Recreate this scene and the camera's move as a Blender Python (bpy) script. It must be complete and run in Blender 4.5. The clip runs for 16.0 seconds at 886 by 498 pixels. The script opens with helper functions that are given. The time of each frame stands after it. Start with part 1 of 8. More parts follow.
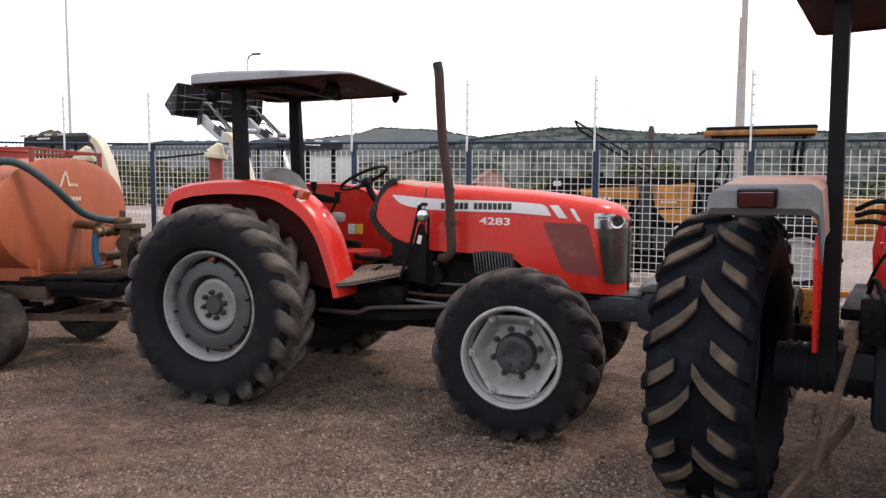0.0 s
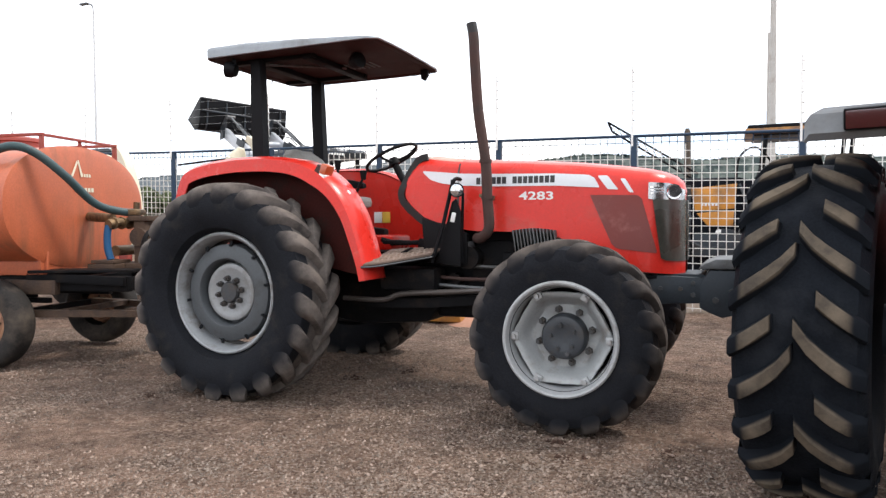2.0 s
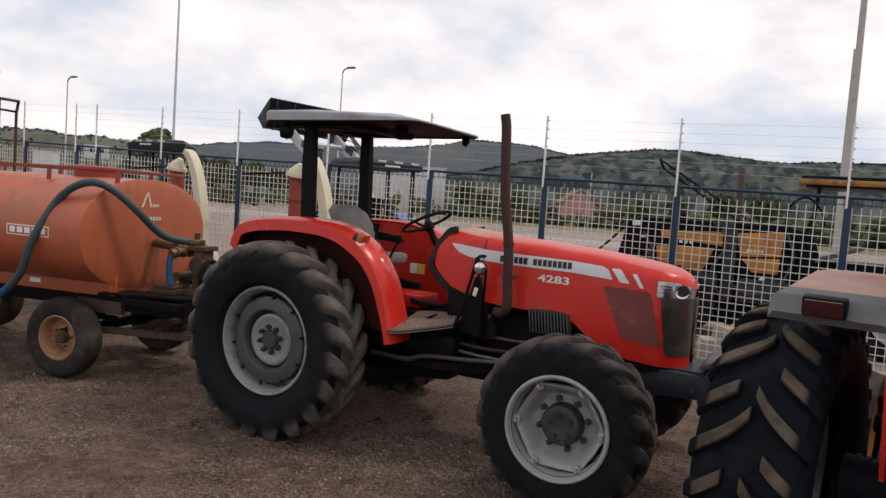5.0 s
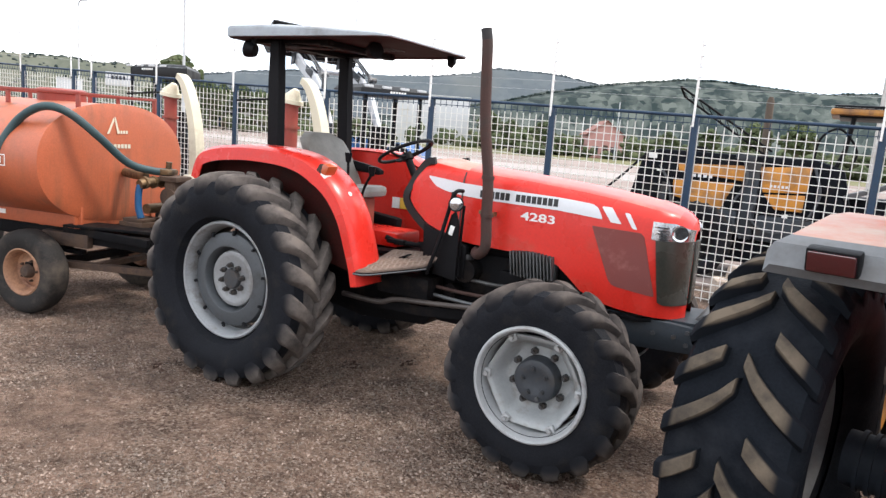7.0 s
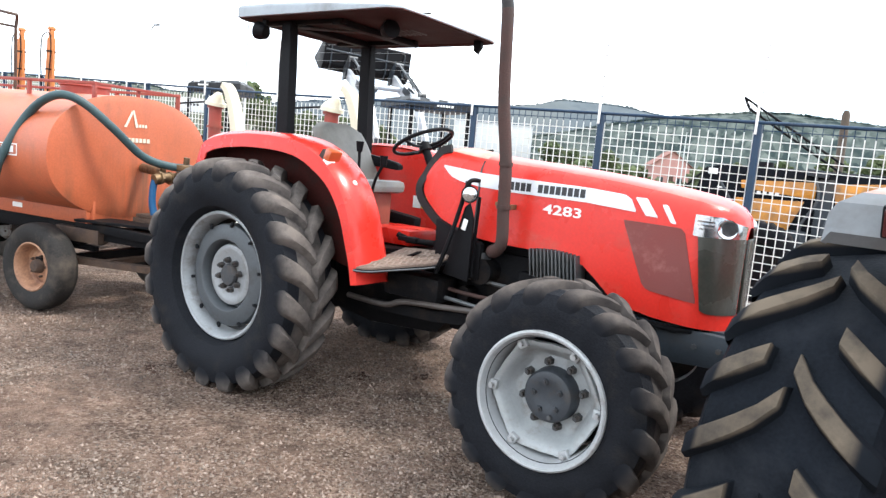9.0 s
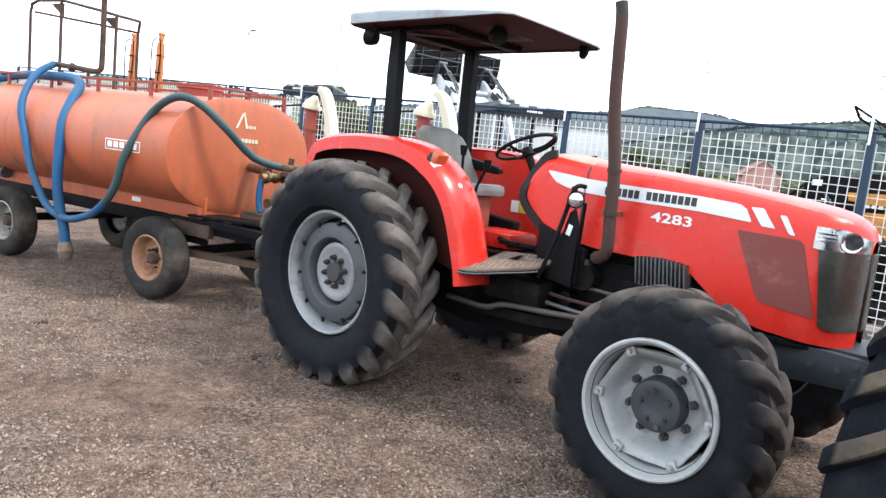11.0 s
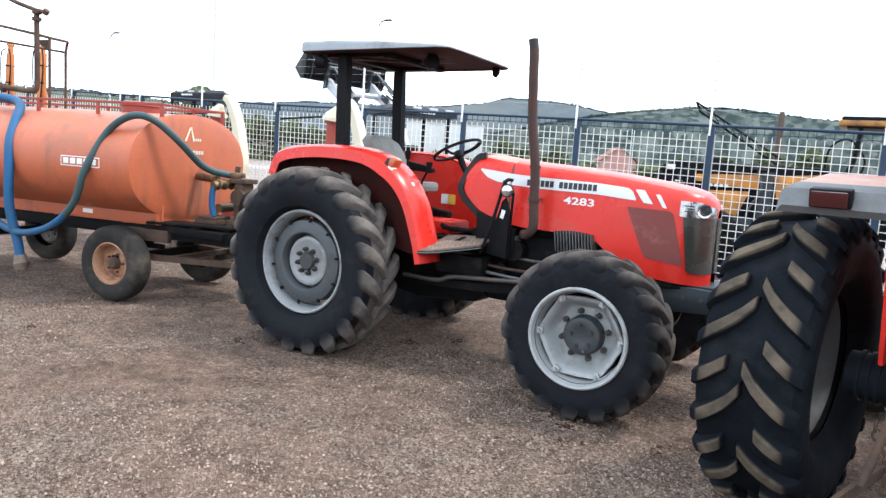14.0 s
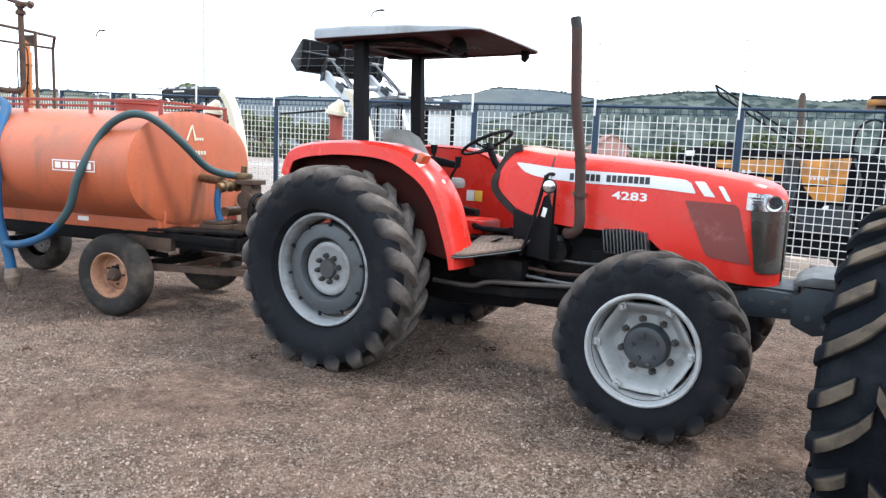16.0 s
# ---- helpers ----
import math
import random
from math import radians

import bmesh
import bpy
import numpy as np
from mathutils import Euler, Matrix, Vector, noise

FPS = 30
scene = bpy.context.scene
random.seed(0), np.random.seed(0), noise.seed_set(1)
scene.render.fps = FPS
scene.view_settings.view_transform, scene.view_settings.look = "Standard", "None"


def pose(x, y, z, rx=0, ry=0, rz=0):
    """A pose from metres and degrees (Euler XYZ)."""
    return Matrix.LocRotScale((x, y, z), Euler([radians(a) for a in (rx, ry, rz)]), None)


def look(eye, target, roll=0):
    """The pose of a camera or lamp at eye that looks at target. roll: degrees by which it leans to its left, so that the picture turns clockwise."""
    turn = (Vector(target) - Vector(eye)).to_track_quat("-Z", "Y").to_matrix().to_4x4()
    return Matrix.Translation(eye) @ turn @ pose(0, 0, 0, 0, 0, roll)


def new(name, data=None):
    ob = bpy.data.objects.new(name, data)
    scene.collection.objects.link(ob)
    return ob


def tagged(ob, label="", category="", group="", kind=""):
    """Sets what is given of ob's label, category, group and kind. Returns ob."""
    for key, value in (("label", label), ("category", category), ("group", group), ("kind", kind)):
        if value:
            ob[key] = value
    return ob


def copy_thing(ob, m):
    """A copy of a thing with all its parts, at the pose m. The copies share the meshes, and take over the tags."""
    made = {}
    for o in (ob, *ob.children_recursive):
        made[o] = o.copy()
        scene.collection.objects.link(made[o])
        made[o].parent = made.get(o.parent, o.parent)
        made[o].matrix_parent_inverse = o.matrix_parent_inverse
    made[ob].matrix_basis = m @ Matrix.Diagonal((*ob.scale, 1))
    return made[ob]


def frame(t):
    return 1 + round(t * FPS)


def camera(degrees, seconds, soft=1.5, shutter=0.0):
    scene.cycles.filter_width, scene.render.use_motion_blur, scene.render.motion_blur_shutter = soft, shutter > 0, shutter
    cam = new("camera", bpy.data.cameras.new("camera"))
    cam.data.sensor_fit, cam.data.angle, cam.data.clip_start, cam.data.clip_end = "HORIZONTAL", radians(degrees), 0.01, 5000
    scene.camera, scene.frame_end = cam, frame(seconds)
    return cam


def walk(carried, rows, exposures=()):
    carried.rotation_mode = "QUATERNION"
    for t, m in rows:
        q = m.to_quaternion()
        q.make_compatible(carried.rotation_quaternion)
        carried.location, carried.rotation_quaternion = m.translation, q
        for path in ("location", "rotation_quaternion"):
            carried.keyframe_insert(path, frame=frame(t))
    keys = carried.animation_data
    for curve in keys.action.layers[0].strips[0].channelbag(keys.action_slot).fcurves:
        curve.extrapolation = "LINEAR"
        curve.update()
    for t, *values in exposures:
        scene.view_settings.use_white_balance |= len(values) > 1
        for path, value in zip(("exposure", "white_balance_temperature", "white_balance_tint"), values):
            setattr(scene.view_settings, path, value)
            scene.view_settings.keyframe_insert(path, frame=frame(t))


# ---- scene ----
cam = camera(65.0, 16.0, soft=1.4)
METRES, EYE, TILT, LEAN, TURN = 6.5, 1.678, -4.45, -0.3, 20.7
OX, OY = 3.757, -5.624
ROWS = [
    (0.0, 0.0, 0.0, 0.0, -0.0, 0.0, 0.0),
    (0.5, -0.0001, 0.0151, -0.0005, 1.37, -0.4, 0.22),
    (1.0, -0.0038, 0.0319, -0.0073, 2.09, -1.91, 0.07),
    (1.5, -0.0087, 0.0608, -0.023, 1.67, -2.56, 0.35),
    (2.0, -0.015, 0.0789, -0.0561, 1.91, 2.37, 0.43),
    (2.5, -0.0163, 0.0861, -0.0829, 3.35, 8.51, 0.7),
    (3.0, -0.0127, 0.0822, -0.1005, 4.25, 9.38, 0.81),
    (5.5, 0.0359, 0.007, 0.0829, 7.21, -2.07, -4.5),
    (6.0, 0.0505, 0.0334, 0.0956, 7.4, -4.17, -4.23),
    (6.5, 0.0678, 0.0725, 0.0884, 7.48, -4.94, -4.96),
    (7.0, 0.0744, 0.1056, 0.0571, 8.81, -5.02, -4.76),
    (7.5, 0.0811, 0.1286, 0.0317, 12.61, -5.38, -3.96),
    (8.0, 0.0972, 0.1582, 0.0235, 12.48, -4.0, -4.49),
    (10.5, 0.1076, 0.2118, 0.0212, 18.23, -3.11, -8.36),
    (11.0, 0.088, 0.182, 0.0176, 20.27, -3.44, -7.52),
    (11.5, 0.0851, 0.149, 0.0175, 20.32, -3.27, -6.31),
    (12.0, 0.0899, 0.113, 0.0109, 19.55, -3.52, -5.31),
    (12.5, 0.082, 0.0739, 0.0111, 17.33, -3.08, -4.87),
    (13.0, 0.0612, 0.0362, 0.0076, 14.09, -3.03, -4.67),
    (13.5, 0.0567, 0.0078, 0.0071, 12.19, -2.75, -5.08),
    (14.0, 0.0466, -0.0145, 0.0042, 9.82, -2.74, -4.4),
    (14.5, 0.0055, -0.0172, 0.0041, 8.26, -2.92, -4.15),
    (15.0, -0.017, -0.0038, 0.0083, 7.94, -3.38, -2.76),
    (15.5, -0.0168, 0.0283, 0.0099, 7.98, -3.35, -2.19),
    (16.0, -0.0165, 0.0568, 0.0114, 9.17, -3.41, -2.82),
]
# exposure rides with the camera's own automatic gain
EXPOSURES = [(0.0, -0.27, 6900, 18), (0.5, -0.13, 6800, 18), (1.0, 0.12, 6700, 17), (1.5, 0.45, 6700, 15), (1.8, 0.42, 6750, 13), (2.0, 0.3, 6700, 12), (2.25, -0.4, 6600, 10), (2.5, -1.0, 6500, 10), (3.2, -1.1, 6500, 10), (4.6, -0.95, 6900, 13), (5.5, -0.57, 7200, 20), (6.0, 0.22, 7150, 18), (6.5, 0.37, 6850, 15), (7.0, 0.43, 6600, 12), (7.5, 0.87, 6380, 10.5), (8.0, 1.0, 6320, 9), (9.2, 0.85, 6320, 8), (10.5, 0.66, 6250, 8), (11.5, 0.7, 6180, 8), (12.5, 0.58, 6100, 7), (13.5, 0.63, 6080, 7), (16.0, 0.62, 6050, 7)]
walk(cam, [(t, pose(OX, OY, EYE, TILT, LEAN, TURN) @ pose(METRES * x, METRES * y, METRES * z, 90 + pitch, roll, yaw)) for t, x, y, z, yaw, pitch, roll in ROWS], EXPOSURES)

# ---- sky and sun ----
world = bpy.data.worlds.new("sky")
scene.world = world
world.use_nodes = True
wn, wl = world.node_tree.nodes, world.node_tree.links
wn.clear()
w_out = wn.new("ShaderNodeOutputWorld")
w_bg = wn.new("ShaderNodeBackground")
w_sky = wn.new("ShaderNodeTexSky")
w_sky.sky_type = "NISHITA"
w_sky.sun_disc = False
w_sky.sun_elevation, w_sky.sun_rotation = radians(58), radians(54)
w_co = wn.new("ShaderNodeTexCoord")
w_map = wn.new("ShaderNodeMapping")
w_map.inputs["Scale"].default_value = (1.0, 1.0, 2.1)
w_noise = wn.new("ShaderNodeTexNoise")
w_noise.inputs["Scale"].default_value = 2.9
w_noise.inputs["Detail"].default_value = 8
w_noise.inputs["Roughness"].default_value = 0.56
w_ramp = wn.new("ShaderNodeValToRGB")
w_ramp.color_ramp.elements[0].position, w_ramp.color_ramp.elements[0].color = 0.4, (12.6, 15.0, 17.8, 1)
w_ramp.color_ramp.elements[1].position, w_ramp.color_ramp.elements[1].color = 0.575, (21.4, 21.4, 21.6, 1)
w_mix = wn.new("ShaderNodeMix")
w_mix.data_type = "RGBA"
w_mix.inputs[0].default_value = 0.9
wl.new(w_co.outputs["Generated"], w_map.inputs["Vector"])
wl.new(w_map.outputs[0], w_noise.inputs["Vector"])
wl.new(w_noise.outputs[0], w_ramp.inputs[0])
wl.new(w_sky.outputs[0], w_mix.inputs[6])
wl.new(w_ramp.outputs[0], w_mix.inputs[7])
wl.new(w_mix.outputs[2], w_bg.inputs[0])
w_bg.inputs[1].default_value = 0.1
wl.new(w_bg.outputs[0], w_out.inputs[0])

sun = new("sun", bpy.data.lights.new("sun", "SUN"))
sun.data.energy, sun.data.angle, sun.data.color = 2.3, radians(10), (1.0, 0.95, 0.87)
sun.matrix_world = look((7, 5, 14), (0, 0, 0))


# ---- materials ----
def mat(name, base, rough=0.5, metal=0.0, var=0.18, scale=3.0, dirt=None, amount=0.0, dirt_scale=2.0, bump=0.0, bscale=60.0, coat=0.0, pieces=0.0, spec=0.5, islands=0.0):
    """Paint, metal, rubber or stone: base colour with broad and fine variation, a patchy second colour and fine relief."""
    m = bpy.data.materials.new(name)
    m.use_nodes = True
    n, l = m.node_tree.nodes, m.node_tree.links
    b = n["Principled BSDF"]
    co = n.new("ShaderNodeTexCoord")
    big, fine = n.new("ShaderNodeTexNoise"), n.new("ShaderNodeTexNoise")
    big.inputs["Scale"].default_value, big.inputs["Detail"].default_value = scale, 6
    fine.inputs["Scale"].default_value, fine.inputs["Detail"].default_value = bscale, 4
    l.new(co.outputs["Object"], big.inputs["Vector"])
    l.new(co.outputs["Object"], fine.inputs["Vector"])
    hsv = n.new("ShaderNodeHueSaturation")
    hsv.inputs["Color"].default_value = (*base, 1)
    add = n.new("ShaderNodeMath")
    add.operation = "ADD"
    l.new(big.outputs[0], add.inputs[0])
    l.new(fine.outputs[0], add.inputs[1])
    rng = n.new("ShaderNodeMapRange")
    rng.inputs["From Min"].default_value, rng.inputs["From Max"].default_value = 0.6, 1.4
    rng.inputs["To Min"].default_value, rng.inputs["To Max"].default_value = 1 - var, 1 + var
    l.new(add.outputs[0], rng.inputs["Value"])
    value = rng.outputs[0]
    if pieces or islands:
        info = n.new("ShaderNodeObjectInfo" if pieces else "ShaderNodeNewGeometry")
        pr = n.new("ShaderNodeMapRange")
        pr.inputs["To Min"].default_value, pr.inputs["To Max"].default_value = 1 - pieces - islands, 1 + pieces + islands
        l.new(info.outputs["Random" if pieces else "Random Per Island"], pr.inputs["Value"])
        mul = n.new("ShaderNodeMath")
        mul.operation = "MULTIPLY"
        l.new(value, mul.inputs[0])
        l.new(pr.outputs[0], mul.inputs[1])
        value = mul.outputs[0]
    l.new(value, hsv.inputs["Value"])
    colour = hsv.outputs[0]
    if dirt:
        spot = n.new("ShaderNodeTexNoise")
        spot.inputs["Scale"].default_value, spot.inputs["Detail"].default_value, spot.inputs["Roughness"].default_value = dirt_scale, 9, 0.68
        l.new(co.outputs["Object"], spot.inputs["Vector"])
        cut = n.new("ShaderNodeMapRange")
        cut.inputs["From Min"].default_value, cut.inputs["From Max"].default_value = 0.62 - amount * 0.4, 0.8 - amount * 0.3
        l.new(spot.outputs[0], cut.inputs["Value"])
        mix = n.new("ShaderNodeMix")
        mix.data_type = "RGBA"
        l.new(cut.outputs[0], mix.inputs[0])
        l.new(colour, mix.inputs[6])
        mix.inputs[7].default_value = (*dirt, 1)
        colour = mix.outputs[2]
    l.new(colour, b.inputs["Base Color"])
    rr = n.new("ShaderNodeMapRange")
    rr.inputs["From Min"].default_value, rr.inputs["From Max"].default_value = 0.3, 0.7
    rr.inputs["To Min"].default_value, rr.inputs["To Max"].default_value = max(0.03, rough - 0.09), min(1, rough + 0.12)
    l.new(big.outputs[0], rr.inputs["Value"])
    l.new(rr.outputs[0], b.inputs["Roughness"])
    b.inputs["Metallic"].default_value = metal
    b.inputs["Specular IOR Level"].default_value = spec
    b.inputs["Coat Weight"].default_value = coat
    b.inputs["Coat Roughness"].default_value = 0.15
    if bump:
        bp = n.new("ShaderNodeBump")
        bp.inputs["Strength"].default_value, bp.inputs["Distance"].default_value = bump, 0.01
        l.new(fine.outputs[0], bp.inputs["Height"])
        l.new(bp.outputs[0], b.inputs["Normal"])
    return m


M_RED = mat("red tractor paint", (0.58, 0.026, 0.017), 0.28, var=0.12, dirt=(0.47, 0.06, 0.042), amount=0.18, dirt_scale=4, coat=0.12, spec=0.28)
# sky sheen on the hood top painted in as paler red, with some fading
M_REDTOP = mat("red paint paled by sky sheen and fading", (0.56, 0.06, 0.046), 0.36, var=0.12, dirt=(0.48, 0.15, 0.12), amount=0.35, dirt_scale=3, coat=0.1, spec=0.4)
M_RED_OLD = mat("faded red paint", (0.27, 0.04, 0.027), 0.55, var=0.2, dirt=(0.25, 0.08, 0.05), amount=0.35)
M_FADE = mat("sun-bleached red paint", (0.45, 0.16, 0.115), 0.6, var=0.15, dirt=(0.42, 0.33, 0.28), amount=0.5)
M_ORANGE = mat("orange tank paint", (0.44, 0.105, 0.042), 0.5, var=0.2, scale=0.8, dirt=(0.24, 0.09, 0.045), amount=0.24, dirt_scale=1.1, coat=0.06)
M_RUBBER = mat("tyre rubber", (0.0125, 0.0135, 0.0165), 0.6, var=0.35, scale=6, dirt=(0.026, 0.024, 0.023), amount=0.22, dirt_scale=5, bump=0.25, bscale=90, spec=0.05)
M_OLD_TYRE = mat("old smooth tyre", (0.026, 0.024, 0.023), 0.8, spec=0.15, var=0.25, scale=5, dirt=(0.08, 0.065, 0.053), amount=0.36, dirt_scale=4, bump=0.3, bscale=70)
M_RIM = mat("silver rim paint", (0.36, 0.372, 0.38), 0.45, 0.15, var=0.1, dirt=(0.2, 0.18, 0.165), amount=0.25, dirt_scale=6)
M_DISC = mat("grey wheel centre paint", (0.062, 0.069, 0.076), 0.5, 0.1, var=0.15, dirt=(0.035, 0.033, 0.032), amount=0.25, dirt_scale=5)
M_HUB = mat("dark hub casting", (0.042, 0.044, 0.048), 0.5, 0.2, var=0.25, dirt=(0.07, 0.05, 0.035), amount=0.3, dirt_scale=14, bump=0.2)
M_CHASSIS = mat("black chassis paint", (0.008, 0.008, 0.009), 0.5, 0.0, var=0.3, dirt=(0.024, 0.018, 0.015), amount=0.25, dirt_scale=5, bump=0.2, spec=0.05)
M_FRAME = mat("blue-grey frame paint", (0.027, 0.034, 0.042), 0.5, 0.1, var=0.2, dirt=(0.04, 0.032, 0.026), amount=0.28, spec=0.3)
M_BLACK = mat("black plastic", (0.008, 0.008, 0.009), 0.45, var=0.2, bump=0.15, spec=0.07)
M_GREYTOP = mat("grey canopy plastic", (0.27, 0.295, 0.32), 0.45, var=0.08, dirt=(0.15, 0.15, 0.15), amount=0.25)
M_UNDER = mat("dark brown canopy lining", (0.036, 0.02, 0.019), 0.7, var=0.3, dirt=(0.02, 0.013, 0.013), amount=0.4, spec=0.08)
M_SEAT = mat("grey seat vinyl", (0.2, 0.205, 0.2), 0.55, var=0.12, dirt=(0.12, 0.1, 0.08), amount=0.3, bump=0.2, bscale=150)
M_MAT = mat("worn rubber floor mat", (0.165, 0.118, 0.092), 0.85, var=0.25, dirt=(0.09, 0.06, 0.045), amount=0.45, bump=0.4)
M_RUST = mat("rusty exhaust steel", (0.055, 0.026, 0.021), 0.75, 0.2, var=0.3, dirt=(0.045, 0.032, 0.028), amount=0.35, dirt_scale=6, bump=0.5, bscale=120)
M_SOOT = mat("sooty black pipe", (0.018, 0.016, 0.016), 0.55, 0.3, var=0.3)
M_SILVER = mat("silver hood stripe", (0.62, 0.63, 0.65), 0.4, 0.2, var=0.06)
M_WHITE = mat("white paint", (0.75, 0.75, 0.73), 0.5, var=0.08, dirt=(0.5, 0.46, 0.4), amount=0.2)
M_INK = mat("black lettering film", (0.012, 0.012, 0.013), 0.4, var=0.1)
M_MESHRED = mat("dusty red mesh screen", (0.17, 0.036, 0.03), 0.65, var=0.12, dirt=(0.3, 0.12, 0.1), amount=0.14, dirt_scale=4, bump=0.3, bscale=220)
M_GRILLE = mat("dark smoked grille plastic", (0.034, 0.034, 0.028), 0.25, var=0.3, dirt=(0.06, 0.05, 0.04), amount=0.25, bump=0.1)
M_CHROME = mat("headlamp reflector", (0.6, 0.61, 0.63), 0.14, 0.9, var=0.3, scale=22)
M_AMBER = mat("amber lamp lens", (0.42, 0.075, 0.022), 0.25, var=0.1, coat=0.6)
M_LENSRED = mat("red tail lamp lens", (0.045, 0.003, 0.005), 0.25, var=0.2, coat=0.6)
M_ALU = mat("dull cast aluminium", (0.085, 0.087, 0.09), 0.5, 0.4, var=0.2, dirt=(0.04, 0.035, 0.03), amount=0.35, dirt_scale=9)
M_YELLOWTAG = mat("yellow warning label", (0.75, 0.48, 0.06), 0.5, var=0.1)
M_IRON = mat("rusty brown iron", (0.095, 0.058, 0.039), 0.8, 0.3, var=0.35, dirt=(0.05, 0.035, 0.03), amount=0.4, dirt_scale=5, bump=0.5)
M_BRASS = mat("grimy brass fitting", (0.2, 0.13, 0.07), 0.5, 0.7, var=0.35, dirt=(0.06, 0.045, 0.035), amount=0.4, dirt_scale=9)
M_RIMOR = mat("rusty orange rim", (0.36, 0.19, 0.11), 0.7, 0.1, var=0.25, dirt=(0.15, 0.07, 0.045), amount=0.45, dirt_scale=7)
M_HOSEB = mat("blue hose", (0.017, 0.082, 0.19), 0.5, var=0.15, spec=0.2, dirt=(0.05, 0.09, 0.13), amount=0.3)
M_HOSEG = mat("dark green hose", (0.036, 0.066, 0.071), 0.5, var=0.2, dirt=(0.06, 0.075, 0.078), amount=0.3, spec=0.3)
M_BLUE = mat("dark blue fence paint", (0.013, 0.034, 0.068), 0.5, var=0.2, dirt=(0.025, 0.04, 0.06), amount=0.3, spec=0.3)
M_WIRE = mat("white coated fence wire", (0.68, 0.67, 0.64), 0.5, var=0.15, dirt=(0.4, 0.35, 0.28), amount=0.3)
M_ZINC = mat("galvanised steel", (0.5, 0.51, 0.52), 0.5, 0.4, var=0.15)
M_CREAM = mat("cream chute paint", (0.6, 0.55, 0.42), 0.5, var=0.12, dirt=(0.4, 0.34, 0.24), amount=0.3)
M_YELLOW = mat("yellow machine paint", (0.52, 0.215, 0.025), 0.45, var=0.2, dirt=(0.16, 0.08, 0.035), amount=0.36, coat=0.1)
M_BLUEPAINT = mat("blue tractor paint", (0.02, 0.105, 0.3), 0.45, var=0.15, dirt=(0.03, 0.06, 0.11), amount=0.35, coat=0.1)
M_CONC = mat("grey concrete", (0.4, 0.39, 0.37), 0.85, var=0.15, scale=2, dirt=(0.28, 0.26, 0.23), amount=0.3, bump=0.3)
M_PINK = mat("pinkish plaster", (0.44, 0.23, 0.2), 0.85, var=0.12, scale=1)
M_ROOF = mat("terracotta roof tile", (0.2, 0.085, 0.065), 0.85, var=0.25, scale=2, bump=0.5, bscale=12)
M_SHED = mat("pale sheet metal", (0.5, 0.51, 0.52), 0.5, 0.1, var=0.12, scale=0.6)
M_GLASSY = mat("dark cab glass", (0.03, 0.035, 0.04), 0.08, var=0.1, coat=0.5)
M_BARK = mat("tree bark", (0.08, 0.06, 0.045), 0.9, var=0.3, bump=0.5)
M_PEBBLE = mat("loose gravel stones", (0.205, 0.156, 0.127), 0.9, var=0.25, scale=0.8, dirt=(0.235, 0.196, 0.166), amount=0.25, dirt_scale=1.1, bump=0.3, spec=0.12, islands=0.62)
M_LEAVES = mat("broad leaf foliage", (0.055, 0.072, 0.032), 0.75, var=0.5, scale=0.35, dirt=(0.1, 0.1, 0.055), amount=0.35, dirt_scale=0.3, spec=0.15, islands=0.35)


def drips(m, colour, most):
    """Adds run-down stains to a painted material: thin streaks that follow the vertical, in broad patches."""
    n, l = m.node_tree.nodes, m.node_tree.links
    b = n["Principled BSDF"]
    before = b.inputs["Base Color"].links[0].from_socket
    co, squash = n.new("ShaderNodeTexCoord"), n.new("ShaderNodeMapping")
    squash.inputs["Scale"].default_value = (7.0, 7.0, 0.55)
    streak, patch = n.new("ShaderNodeTexNoise"), n.new("ShaderNodeTexNoise")
    streak.inputs["Scale"].default_value, streak.inputs["Detail"].default_value, streak.inputs["Roughness"].default_value = 1.0, 7, 0.62
    patch.inputs["Scale"].default_value, patch.inputs["Detail"].default_value = 0.9, 5
    l.new(co.outputs["Object"], squash.inputs["Vector"])
    l.new(squash.outputs[0], streak.inputs["Vector"])
    l.new(co.outputs["Object"], patch.inputs["Vector"])
    a, c, share = n.new("ShaderNodeMapRange"), n.new("ShaderNodeMapRange"), n.new("ShaderNodeMath")
    a.inputs["From Min"].default_value, a.inputs["From Max"].default_value, a.inputs["To Max"].default_value = 0.48, 0.68, most
    c.inputs["From Min"].default_value, c.inputs["From Max"].default_value = 0.38, 0.56
    share.operation = "MULTIPLY"
    l.new(streak.outputs[0], a.inputs["Value"])
    l.new(patch.outputs[0], c.inputs["Value"])
    l.new(a.outputs[0], share.inputs[0])
    l.new(c.outputs[0], share.inputs[1])
    mix = n.new("ShaderNodeMix")
    mix.data_type = "RGBA"
    l.new(share.outputs[0], mix.inputs[0])
    l.new(before, mix.inputs[6])
    mix.inputs[7].default_value = (*colour, 1)
    l.new(mix.outputs[2], b.inputs["Base Color"])
    return m


drips(M_ORANGE, (0.15, 0.07, 0.038), 0.85)


